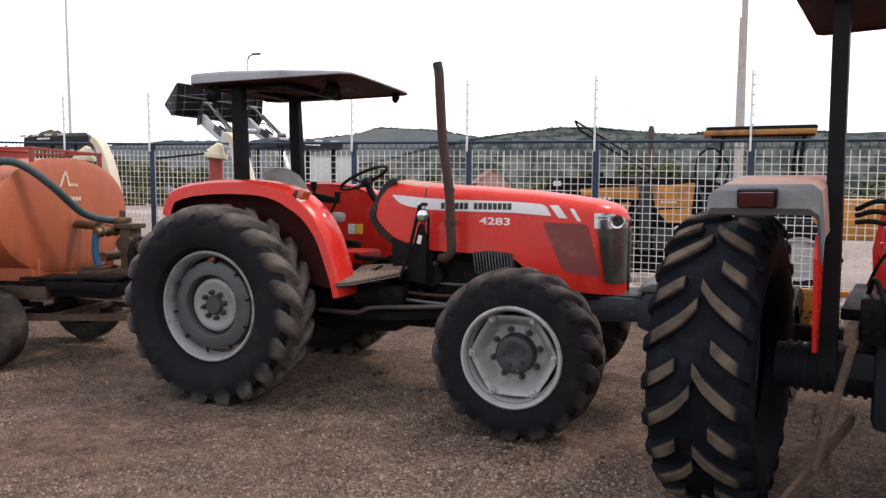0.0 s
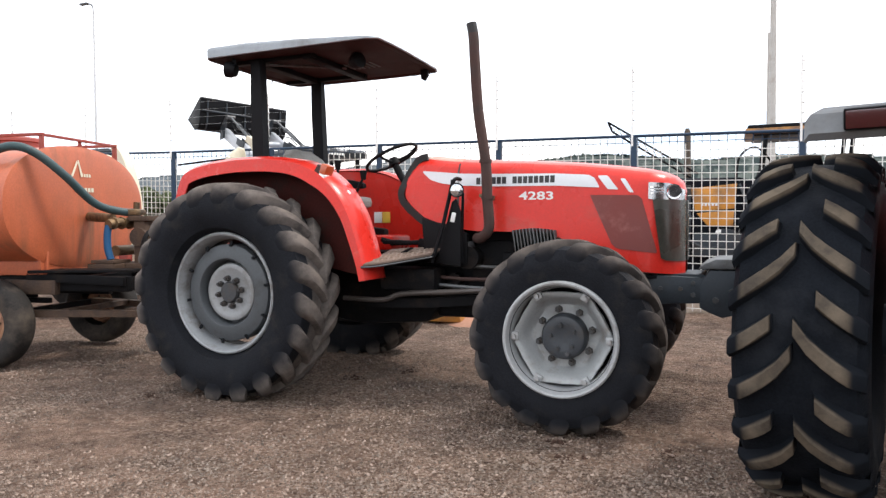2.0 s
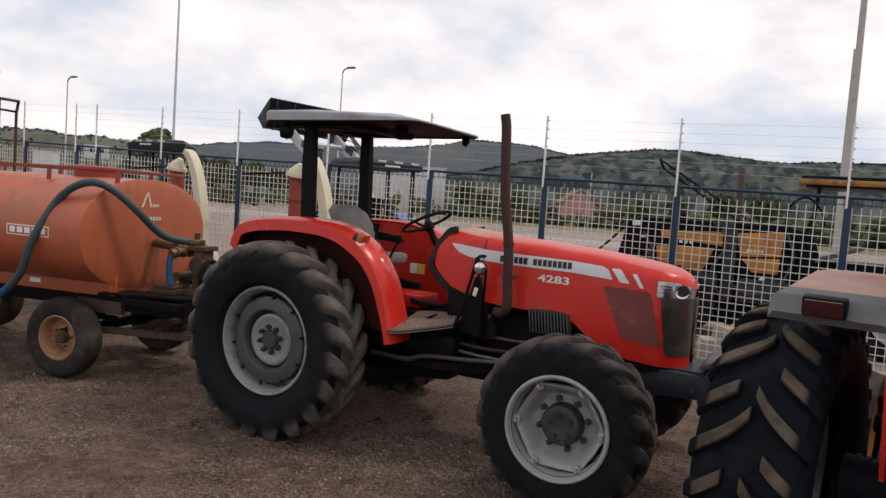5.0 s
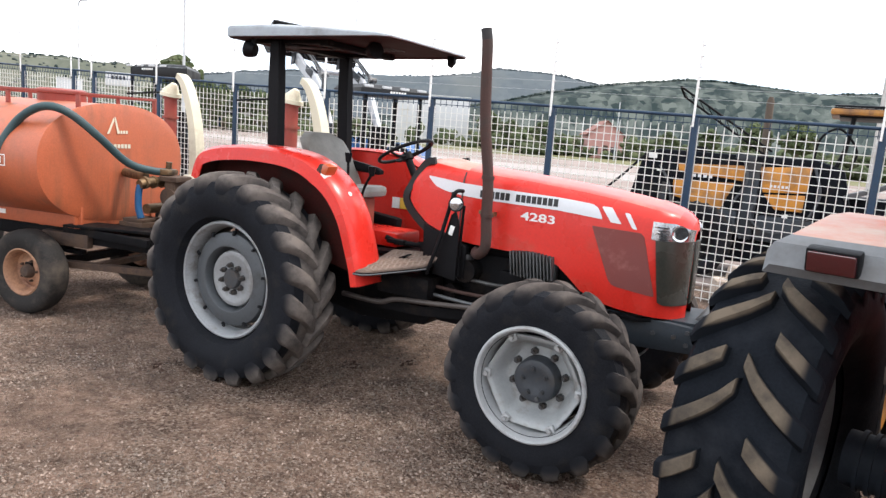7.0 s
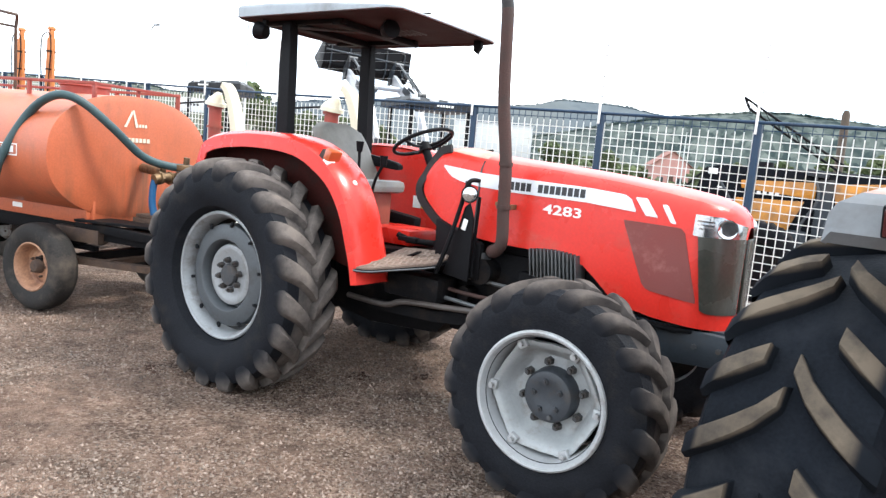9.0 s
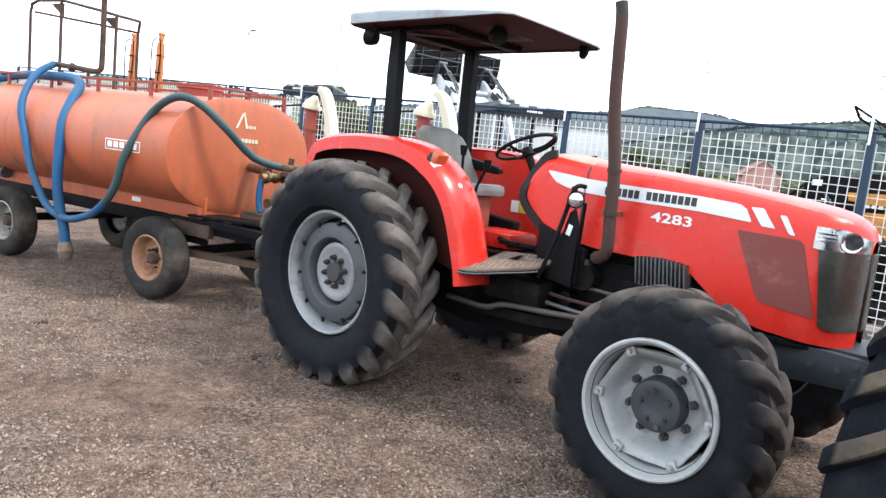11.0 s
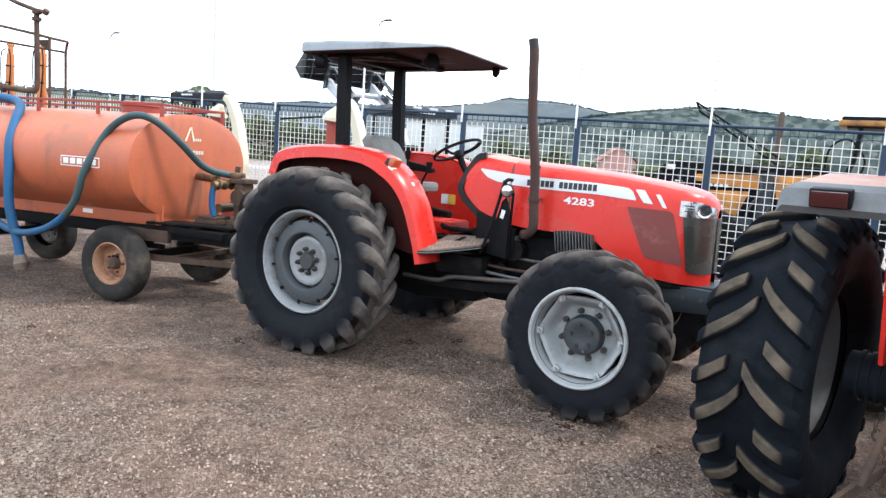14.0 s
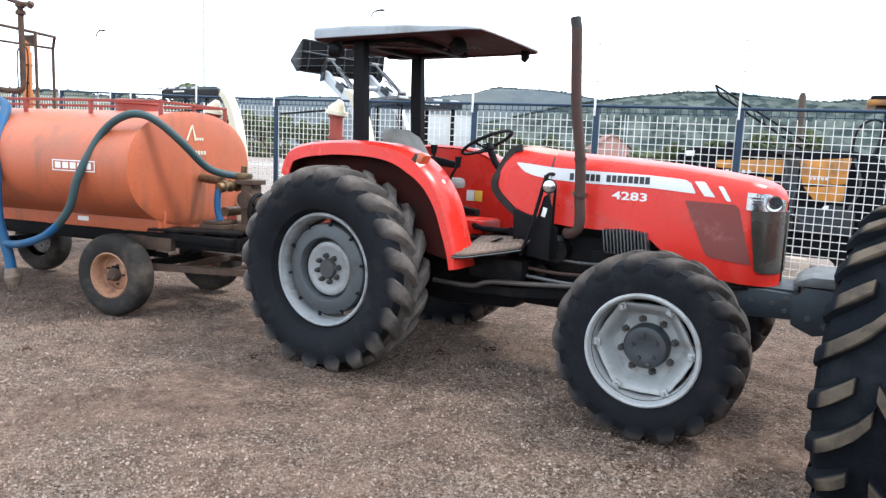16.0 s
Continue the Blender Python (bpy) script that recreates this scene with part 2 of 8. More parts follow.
def dusty_tread(name, low, high, rubber, dust, most):
    """Rubber whose running surface, from radius low to high, has picked up dust; it wears off in streaks."""
    m = bpy.data.materials.new(name)
    m.use_nodes = True
    n, l = m.node_tree.nodes, m.node_tree.links
    b = n["Principled BSDF"]
    co, info = n.new("ShaderNodeTexCoord"), n.new("ShaderNodeObjectInfo")
    flat, size, shift, move = n.new("ShaderNodeVectorMath"), n.new("ShaderNodeVectorMath"), n.new("ShaderNodeMath"), n.new("ShaderNodeVectorMath")
    flat.operation, size.operation, move.operation, shift.operation = "MULTIPLY", "LENGTH", "ADD", "MULTIPLY"
    flat.inputs[1].default_value = (1, 0, 1)
    shift.inputs[1].default_value = 40
    l.new(co.outputs["Object"], flat.inputs[0])
    l.new(flat.outputs[0], size.inputs[0])
    l.new(info.outputs["Random"], shift.inputs[0])
    l.new(co.outputs["Object"], move.inputs[0])
    l.new(shift.outputs[0], move.inputs[1])
    blot, grain = n.new("ShaderNodeTexNoise"), n.new("ShaderNodeTexNoise")
    blot.inputs["Scale"].default_value, blot.inputs["Detail"].default_value, blot.inputs["Roughness"].default_value = 7, 6, 0.65
    grain.inputs["Scale"].default_value, grain.inputs["Detail"].default_value = 85, 4
    l.new(move.outputs[0], blot.inputs["Vector"])
    l.new(move.outputs[0], grain.inputs["Vector"])
    reach = n.new("ShaderNodeMapRange")
    reach.interpolation_type = "SMOOTHSTEP"
    reach.inputs["From Min"].default_value, reach.inputs["From Max"].default_value = low, high
    l.new(size.outputs["Value"], reach.inputs["Value"])
    wear = n.new("ShaderNodeMapRange")
    wear.inputs["From Min"].default_value, wear.inputs["From Max"].default_value = 0.3, 0.62
    wear.inputs["To Min"].default_value, wear.inputs["To Max"].default_value = 0.3 * most, most
    l.new(blot.outputs[0], wear.inputs["Value"])
    share = n.new("ShaderNodeMath")
    share.operation = "MULTIPLY"
    l.new(reach.outputs[0], share.inputs[0])
    l.new(wear.outputs[0], share.inputs[1])
    mix = n.new("ShaderNodeMix")
    mix.data_type = "RGBA"
    l.new(share.outputs[0], mix.inputs[0])
    mix.inputs[6].default_value, mix.inputs[7].default_value = (*rubber, 1), (*dust, 1)
    l.new(mix.outputs[2], b.inputs["Base Color"])
    b.inputs["Roughness"].default_value, b.inputs["Specular IOR Level"].default_value = 0.8, 0.06
    bp = n.new("ShaderNodeBump")
    bp.inputs["Strength"].default_value, bp.inputs["Distance"].default_value = 0.3, 0.004
    l.new(grain.outputs[0], bp.inputs["Height"])
    l.new(bp.outputs[0], b.inputs["Normal"])
    return m


M_TREAD_REAR = dusty_tread("dusty rear tread", 0.68, 0.815, (0.0125, 0.0135, 0.0165), (0.15, 0.128, 0.114), 1.0)
M_TREAD_FRONT = dusty_tread("dusty front tread", 0.5, 0.598, (0.0125, 0.0135, 0.0165), (0.092, 0.078, 0.07), 1.0)
M_TREAD_MUD = dusty_tread("mud dried on lug tops", 0.79, 0.814, (0.0085, 0.0103, 0.0135), (0.118, 0.094, 0.07), 1.0)


def wood_material(name, dark, light, open_land, share, crown):
    """Tree cover seen from afar: single crowns a few metres wide, darker gullies and patches of open land."""
    m = bpy.data.materials.new(name)
    m.use_nodes = True
    n, l = m.node_tree.nodes, m.node_tree.links
    b = n["Principled BSDF"]
    co = n.new("ShaderNodeTexCoord")
    cells, patch, fine = n.new("ShaderNodeTexVoronoi"), n.new("ShaderNodeTexNoise"), n.new("ShaderNodeTexNoise")
    cells.inputs["Scale"].default_value = 1 / crown
    patch.inputs["Scale"].default_value, patch.inputs["Detail"].default_value, patch.inputs["Roughness"].default_value = 0.055 / crown, 7, 0.62
    fine.inputs["Scale"].default_value, fine.inputs["Detail"].default_value, fine.inputs["Roughness"].default_value = 0.28 / crown, 8, 0.62
    # crowns stand upright on the slope: they are spread by length along the ridge and by height
    apart, east, north, bearing, along, upright = n.new("ShaderNodeSeparateXYZ"), n.new("ShaderNodeMath"), n.new("ShaderNodeMath"), n.new("ShaderNodeMath"), n.new("ShaderNodeMath"), n.new("ShaderNodeCombineXYZ")
    east.operation = north.operation = "ADD"
    bearing.operation, along.operation = "ARCTAN2", "MULTIPLY"
    east.inputs[1].default_value, north.inputs[1].default_value, along.inputs[1].default_value = -4, 5, 100 * crown
    l.new(co.outputs["Object"], apart.inputs[0])
    l.new(apart.outputs["X"], east.inputs[0])
    l.new(apart.outputs["Y"], north.inputs[0])
    l.new(east.outputs[0], bearing.inputs[0])
    l.new(north.outputs[0], bearing.inputs[1])
    l.new(bearing.outputs[0], along.inputs[0])
    l.new(along.outputs[0], upright.inputs["X"])
    l.new(apart.outputs["Z"], upright.inputs["Z"])
    for t in (cells, patch, fine):
        l.new(upright.outputs[0], t.inputs["Vector"])
    tone = n.new("ShaderNodeSeparateColor")
    l.new(cells.outputs["Color"], tone.inputs[0])
    add = n.new("ShaderNodeMath")
    add.operation = "MULTIPLY_ADD"
    add.inputs[1].default_value = 0.35
    l.new(tone.outputs[0], add.inputs[0])
    l.new(fine.outputs[0], add.inputs[2])
    leaf = n.new("ShaderNodeValToRGB")
    leaf.color_ramp.elements[0].position, leaf.color_ramp.elements[0].color = 0.54, (*dark, 1)
    leaf.color_ramp.elements[1].position, leaf.color_ramp.elements[1].color = 0.88, (*light, 1)
    l.new(add.outputs[0], leaf.inputs[0])
    cut = n.new("ShaderNodeMapRange")
    cut.inputs["From Min"].default_value, cut.inputs["From Max"].default_value = 0.62 - 0.3 * share, 0.8 - 0.3 * share
    l.new(patch.outputs[0], cut.inputs["Value"])
    mix = n.new("ShaderNodeMix")
    mix.data_type = "RGBA"
    l.new(cut.outputs[0], mix.inputs[0])
    l.new(leaf.outputs[0], mix.inputs[6])
    mix.inputs[7].default_value = (*open_land, 1)
    l.new(mix.outputs[2], b.inputs["Base Color"])
    b.inputs["Roughness"].default_value = 0.95
    b.inputs["Specular IOR Level"].default_value = 0.03
    bp = n.new("ShaderNodeBump")
    bp.inputs["Strength"].default_value, bp.inputs["Distance"].default_value = 0.35, crown * 0.4
    l.new(add.outputs[0], bp.inputs["Height"])
    l.new(bp.outputs[0], b.inputs["Normal"])
    return m


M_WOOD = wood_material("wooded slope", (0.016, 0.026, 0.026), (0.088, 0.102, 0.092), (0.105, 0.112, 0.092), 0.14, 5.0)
# distance haze is mixed into these colours: paler, bluer and flatter than M_WOOD
M_WOODFAR = wood_material("far wooded slope with haze tint", (0.071, 0.085, 0.095), (0.086, 0.1, 0.108), (0.104, 0.112, 0.11), 0.22, 9.0)
M_PASTURE = wood_material("dry hillside pasture", (0.066, 0.076, 0.057), (0.098, 0.104, 0.08), (0.125, 0.128, 0.1), 0.75, 4.0)


def ground_material():
    """Reddish earth with crushed stone: single stones, damp patches and worn wheel tracks."""
    m = bpy.data.materials.new("reddish gravel earth")
    m.use_nodes = True
    n, l = m.node_tree.nodes, m.node_tree.links
    b = n["Principled BSDF"]
    co = n.new("ShaderNodeTexCoord")
    cells = n.new("ShaderNodeTexVoronoi")
    cells.inputs["Scale"].default_value = 66
    cells2 = n.new("ShaderNodeTexVoronoi")
    cells2.inputs["Scale"].default_value = 150
    big = n.new("ShaderNodeTexNoise")
    big.inputs["Scale"].default_value, big.inputs["Detail"].default_value, big.inputs["Roughness"].default_value = 0.55, 8, 0.6
    mid = n.new("ShaderNodeTexNoise")
    mid.inputs["Scale"].default_value, mid.inputs["Detail"].default_value, mid.inputs["Roughness"].default_value = 14, 12, 0.72
    for t in (cells, cells2, big, mid):
        l.new(co.outputs["Object"], t.inputs["Vector"])
    bw = n.new("ShaderNodeSeparateColor")
    l.new(cells.outputs["Color"], bw.inputs[0])
    stone = n.new("ShaderNodeValToRGB")
    stops = [(0.0, (0.035, 0.018, 0.012)), (0.4, (0.185, 0.123, 0.092)), (0.85, (0.325, 0.246, 0.194)), (1.0, (0.48, 0.4, 0.34))]
    el = stone.color_ramp.elements
    while len(el) < len(stops):
        el.new(0.5)
    for e, (p, c) in zip(el, stops):
        e.position, e.color = p, (*c, 1)
    l.new(bw.outputs[0], stone.inputs[0])
    earth = n.new("ShaderNodeValToRGB")
    earth.color_ramp.elements[0].position, earth.color_ramp.elements[0].color = 0.34, (0.125, 0.068, 0.048, 1)
    earth.color_ramp.elements[1].position, earth.color_ramp.elements[1].color = 0.68, (0.375, 0.256, 0.192, 1)
    l.new(mid.outputs[0], earth.inputs[0])
    mixf = n.new("ShaderNodeMapRange")
    mixf.inputs["From Min"].default_value, mixf.inputs["From Max"].default_value = 0.4, 0.58
    mixf.inputs["To Min"].default_value, mixf.inputs["To Max"].default_value = 0.25, 0.8
    l.new(big.outputs[0], mixf.inputs["Value"])
    mix = n.new("ShaderNodeMix")
    mix.data_type = "RGBA"
    l.new(mixf.outputs[0], mix.inputs[0])
    l.new(earth.outputs[0], mix.inputs[6])
    l.new(stone.outputs[0], mix.inputs[7])
    # oil and damp spots
    spot = n.new("ShaderNodeTexNoise")
    spot.inputs["Scale"].default_value, spot.inputs["Detail"].default_value = 1.3, 5
    l.new(co.outputs["Object"], spot.inputs["Vector"])
    sr = n.new("ShaderNodeMapRange")
    sr.inputs["From Min"].default_value, sr.inputs["From Max"].default_value = 0.64, 0.78
    sr.inputs["To Max"].default_value = 0.6
    l.new(spot.outputs[0], sr.inputs["Value"])
    damp = n.new("ShaderNodeMix")
    damp.data_type = "RGBA"
    l.new(sr.outputs[0], damp.inputs[0])
    l.new(mix.outputs[2], damp.inputs[6])
    damp.inputs[7].default_value = (0.05, 0.027, 0.02, 1)
    # trodden and loosened spots a hand to a foot across
    mott = n.new("ShaderNodeTexNoise")
    mott.inputs["Scale"].default_value, mott.inputs["Detail"].default_value, mott.inputs["Roughness"].default_value = 3.2, 10, 0.68
    l.new(co.outputs["Object"], mott.inputs["Vector"])
    mr = n.new("ShaderNodeMapRange")
    mr.inputs["From Min"].default_value, mr.inputs["From Max"].default_value = 0.33, 0.66
    mr.inputs["To Min"].default_value, mr.inputs["To Max"].default_value = 0.58, 1.4
    l.new(mott.outputs[0], mr.inputs["Value"])
    tone = n.new("ShaderNodeHueSaturation")
    l.new(damp.outputs[2], tone.inputs["Color"])
    l.new(mr.outputs[0], tone.inputs["Value"])
    l.new(tone.outputs[0], b.inputs["Base Color"])
    b.inputs["Roughness"].default_value = 0.92
    b.inputs["Specular IOR Level"].default_value = 0.2
    hsum = n.new("ShaderNodeMath")
    hsum.operation = "ADD"
    l.new(cells.outputs["Distance"], hsum.inputs[0])
    l.new(cells2.outputs["Distance"], hsum.inputs[1])
    bp = n.new("ShaderNodeBump")
    bp.invert = True
    bp.inputs["Strength"].default_value, bp.inputs["Distance"].default_value = 1.0, 0.022
    l.new(hsum.outputs[0], bp.inputs["Height"])
    lump = n.new("ShaderNodeBump")
    lump.inputs["Strength"].default_value, lump.inputs["Distance"].default_value = 0.8, 0.05
    l.new(mid.outputs[0], lump.inputs["Height"])
    l.new(lump.outputs[0], bp.inputs["Normal"])
    l.new(bp.outputs[0], b.inputs["Normal"])
    return m


M_FRAME_GREY = mat("grey fender paint", (0.14, 0.15, 0.16), 0.5, var=0.12, dirt=(0.09, 0.085, 0.08), amount=0.3)
M_ROOFDARK = mat("dark grey moulded roof", (0.012, 0.013, 0.015), 0.5, var=0.15, spec=0.25)
M_PIPE = mat("dull brown pipe steel", (0.07, 0.058, 0.053), 0.5, 0.2, var=0.25, dirt=(0.03, 0.025, 0.022), amount=0.35)
M_HOSEGREY = mat("grey worn rubber hose", (0.035, 0.04, 0.047), 0.6, var=0.25, dirt=(0.07, 0.065, 0.06), amount=0.3)
M_CYL = mat("grey cylinder steel", (0.1, 0.105, 0.11), 0.4, 0.3, var=0.2, dirt=(0.05, 0.045, 0.04), amount=0.3)
M_ALUW = mat("silver loader paint", (0.42, 0.44, 0.47), 0.4, 0.3, var=0.1)
M_BLACKBODY = mat("dusty black moulding", (0.006, 0.007, 0.0095), 0.55, var=0.3, dirt=(0.02, 0.019, 0.019), amount=0.2, spec=0.04)
M_ARM = mat("orange arm paint", (0.5, 0.16, 0.04), 0.55, var=0.2, dirt=(0.2, 0.1, 0.05), amount=0.3)
M_STONE = mat("pale broken stone", (0.4, 0.33, 0.27), 0.9, var=0.3, bump=0.6, bscale=20)
M_SAND = mat("pale reddish sand", (0.36, 0.2, 0.14), 0.95, var=0.2, scale=6, dirt=(0.25, 0.13, 0.09), amount=0.3, bump=0.4, spec=0.1)
M_CLOD = mat("dark damp soil", (0.055, 0.032, 0.024), 0.9, var=0.3, scale=12, bump=0.5, spec=0.1)
# fender red with the wheel well's shade put into its colour, plus dirt
M_WELL = mat("fender red darkened by wheel-well shade", (0.06, 0.014, 0.012), 0.85, var=0.3, dirt=(0.03, 0.02, 0.017), amount=0.35, dirt_scale=4, spec=0.2)
M_HUBFRONT = mat("blue-black hub paint", (0.028, 0.033, 0.04), 0.5, var=0.25, dirt=(0.05, 0.042, 0.036), amount=0.25, dirt_scale=12, bump=0.2)
M_HUBPLATE = mat("grey hub plate paint", (0.25, 0.258, 0.265), 0.45, 0.15, var=0.12, dirt=(0.14, 0.13, 0.12), amount=0.3, dirt_scale=6)
M_BLACKDUST = mat("dusty black console plastic", (0.016, 0.0155, 0.016), 0.6, var=0.25, dirt=(0.06, 0.05, 0.043), amount=0.28, dirt_scale=6, bump=0.2, spec=0.25)
M_TREAD = mat("dusty tread rubber", (0.058, 0.05, 0.046), 0.85, var=0.4, scale=6, dirt=(0.012, 0.0115, 0.0115), amount=0.45, dirt_scale=7, bump=0.3, bscale=80, spec=0.04)
M_RUBBER_BLUE = mat("bluish black tyre rubber", (0.0085, 0.0103, 0.0135), 0.6, var=0.4, scale=5, dirt=(0.018, 0.02, 0.024), amount=0.34, dirt_scale=4, bump=0.25, bscale=90, spec=0.03)
M_WHEELGREY = mat("light grey wheel paint", (0.3, 0.315, 0.32), 0.45, 0.12, var=0.1, dirt=(0.19, 0.17, 0.15), amount=0.25, dirt_scale=6)
M_AXLE = mat("blue-black axle paint", (0.012, 0.016, 0.022), 0.55, var=0.3, dirt=(0.03, 0.026, 0.023), amount=0.25, spec=0.15)
M_RIMREAR = mat("dull silver rim paint", (0.27, 0.284, 0.295), 0.45, 0.2, var=0.12, dirt=(0.12, 0.1, 0.09), amount=0.3, dirt_scale=6)
M_SUNROOF = mat("brownish yellow roof edge", (0.36, 0.16, 0.03), 0.5, var=0.2, dirt=(0.12, 0.06, 0.03), amount=0.35, dirt_scale=4)
M_MATRIB = mat("worn tops of mat ribs", (0.21, 0.16, 0.128), 0.85, var=0.25, dirt=(0.16, 0.11, 0.085), amount=0.4)
M_SEATBACK = mat("grey seat vinyl, worn", (0.19, 0.18, 0.16), 0.55, var=0.12, dirt=(0.09, 0.085, 0.07), amount=0.3, bump=0.2, bscale=150)
M_LAMPBOWL = mat("smoky lamp bowl", (0.3, 0.305, 0.315), 0.15, 0.85, var=0.4, scale=20, coat=0.7)
M_BANNER_BLUE = mat("blue banner cloth", (0.2, 0.24, 0.42), 0.8, var=0.2)
M_BANNER_VIOLET = mat("violet banner cloth", (0.26, 0.2, 0.36), 0.8, var=0.2)
M_BANNER_PINK = mat("pink banner cloth", (0.55, 0.4, 0.42), 0.8, var=0.2)
M_BANNER_RED = mat("red banner cloth", (0.45, 0.2, 0.18), 0.8, var=0.2)
M_GROUND = ground_material()
M_ROAD = mat("pale dusty road surface", (0.285, 0.255, 0.242), 0.9, var=0.12, scale=0.5, dirt=(0.3, 0.255, 0.23), amount=0.4, dirt_scale=0.3, bump=0.3, bscale=80)
M_LOT = mat("bare reddish lot earth", (0.265, 0.222, 0.203), 0.95, var=0.25, scale=0.25, dirt=(0.19, 0.148, 0.13), amount=0.45, dirt_scale=0.12, bump=0.3, bscale=30, spec=0.1)
M_GRASS = mat("dry verge grass", (0.13, 0.14, 0.07), 0.95, var=0.35, scale=1.0, dirt=(0.24, 0.17, 0.11), amount=0.35, dirt_scale=0.6, spec=0.1)


# ---- mesh helpers ----
def part(name, bm, material, parent=None, label="", smooth=38, kind=""):
    """Links bm as one mesh object; material may be a list, by face index."""
    bmesh.ops.recalc_face_normals(bm, faces=bm.faces)
    me = bpy.data.meshes.new(name)
    bm.to_mesh(me)
    bm.free()
    for m in material if isinstance(material, (list, tuple)) else [material]:
        me.materials.append(m)
    if smooth:
        me.shade_smooth()
        me.set_sharp_from_angle(angle=radians(smooth))
    ob = new(name, me)
    ob.parent = parent
    return tagged(ob, label, kind=kind)


def thing(name, label, category, m=None, group="", kind=""):
    ob = tagged(new(name), label, category, group, kind)
    ob.empty_display_size = 0.2
    if m is not None:
        ob.matrix_world = m
    return ob


def box(bm, c, s, turn=(0, 0, 0), bevel=0.0, mi=0):
    m = pose(*c, *turn) @ Matrix.Diagonal((*s, 1))
    made = bmesh.ops.create_cube(bm, size=1, matrix=m)["verts"]
    faces = {f for v in made for f in v.link_faces}
    for f in faces:
        f.material_index = mi
    if bevel:
        edges = list({e for v in made for e in v.link_edges})
        bmesh.ops.bevel(bm, geom=edges, offset=bevel, segments=2, affect="EDGES", profile=0.6, material=-1)
    return bm


def rod(bm, a, b, r, r2=None, n=12, mi=0):
    a, b = Vector(a), Vector(b)
    d = b - a
    m = Matrix.Translation((a + b) / 2) @ d.to_track_quat("Z", "Y").to_matrix().to_4x4()
    made = bmesh.ops.create_cone(bm, cap_ends=True, segments=n, radius1=r, radius2=r if r2 is None else r2, depth=d.length, matrix=m)["verts"]
    for f in {f for v in made for f in v.link_faces}:
        f.material_index = mi
    return bm


def spline(pts, steps=8):
    """A smooth line through points (Catmull-Rom)."""
    p = [Vector(q) for q in pts]
    p = [2 * p[0] - p[1], *p, 2 * p[-1] - p[-2]]
    out = []
    for i in range(1, len(p) - 2):
        for k in range(steps):
            t = k / steps
            out.append(0.5 * ((2 * p[i]) + (p[i + 1] - p[i - 1]) * t + (2 * p[i - 1] - 5 * p[i] + 4 * p[i + 1] - p[i + 2]) * t * t + (3 * p[i] - p[i - 1] - 3 * p[i + 1] + p[i + 2]) * t ** 3))
    return out + [p[-2]]


def tube(bm, pts, r, n=10, mi=0):
    """A round bar swept along pts; r may be one radius or one for each point."""
    pts = [Vector(q) for q in pts]
    rs = r if isinstance(r, (list, tuple)) else [r] * len(pts)
    up, rings = Vector((0.1, 0.2, 1)), []
    for i, q in enumerate(pts):
        d = (pts[min(i + 1, len(pts) - 1)] - pts[max(i - 1, 0)]).normalized()
        side = d.cross(up)
        side = side.normalized() if side.length > 1e-4 else d.orthogonal().normalized()
        up = side.cross(d).normalized()
        rings.append([bm.verts.new(q + rs[i] * (math.cos(a) * side + math.sin(a) * up)) for a in [2 * math.pi * k / n for k in range(n)]])
    for a, b in zip(rings, rings[1:]):
        for k in range(n):
            bm.faces.new((a[k], a[(k + 1) % n], b[(k + 1) % n], b[k])).material_index = mi
    bm.faces.new(rings[0]).material_index = mi
    bm.faces.new(rings[-1][::-1]).material_index = mi
    return bm


def lathe(bm, profile, n=48, centre=(0, 0, 0), mi=0, closed=False):
    """Turns (radius, y) points about the y axis through centre."""
    c = Vector(centre)
    rings = []
    for r, y in profile:
        if r < 1e-5:
            rings.append([bm.verts.new(c + Vector((0, y, 0)))])
        else:
            rings.append([bm.verts.new(c + Vector((r * math.cos(a), y, r * math.sin(a)))) for a in [2 * math.pi * k / n for k in range(n)]])
    pairs = list(zip(rings, rings[1:])) + ([(rings[-1], rings[0])] if closed else [])
    for a, b in pairs:
        for k in range(n):
            k2 = (k + 1) % n
            if len(a) == 1 and len(b) == 1:
                continue
            if len(a) == 1:
                f = bm.faces.new((a[0], b[k2], b[k]))
            elif len(b) == 1:
                f = bm.faces.new((a[k], a[k2], b[0]))
            else:
                f = bm.faces.new((a[k], a[k2], b[k2], b[k]))
            f.material_index = mi
    return bm


def prism(bm, outline, a, b, axis="y", bevel=0.0, mi=0):
    """Extrudes a flat outline between a and b along an axis. Outline is (x, z) for y, (x, y) for z, (y, z) for x."""
    def at(p, h):
        return {"y": (p[0], h, p[1]), "z": (p[0], p[1], h), "x": (h, p[0], p[1])}[axis]
    lo = [bm.verts.new(at(p, a)) for p in outline]
    hi = [bm.verts.new(at(p, b)) for p in outline]
    n = len(outline)
    made = [bm.faces.new(lo[::-1]), bm.faces.new(hi)] + [bm.faces.new((lo[k], lo[(k + 1) % n], hi[(k + 1) % n], hi[k])) for k in range(n)]
    for f in made:
        f.material_index = mi
    if bevel:
        bmesh.ops.bevel(bm, geom=list({e for f in made for e in f.edges}), offset=bevel, segments=2, affect="EDGES", profile=0.6, material=-1)
    return bm


def loft(bm, rings, closed=False, caps=True, mi=0):
    made = [[bm.verts.new(p) for p in ring] for ring in rings]
    n = len(made[0])
    for a, b in zip(made, made[1:]):
        for k in range(n if closed else n - 1):
            bm.faces.new((a[k], a[(k + 1) % n], b[(k + 1) % n], b[k])).material_index = mi
    if caps and closed:
        bm.faces.new(made[0][::-1]).material_index = mi
        bm.faces.new(made[-1]).material_index = mi
    return bm


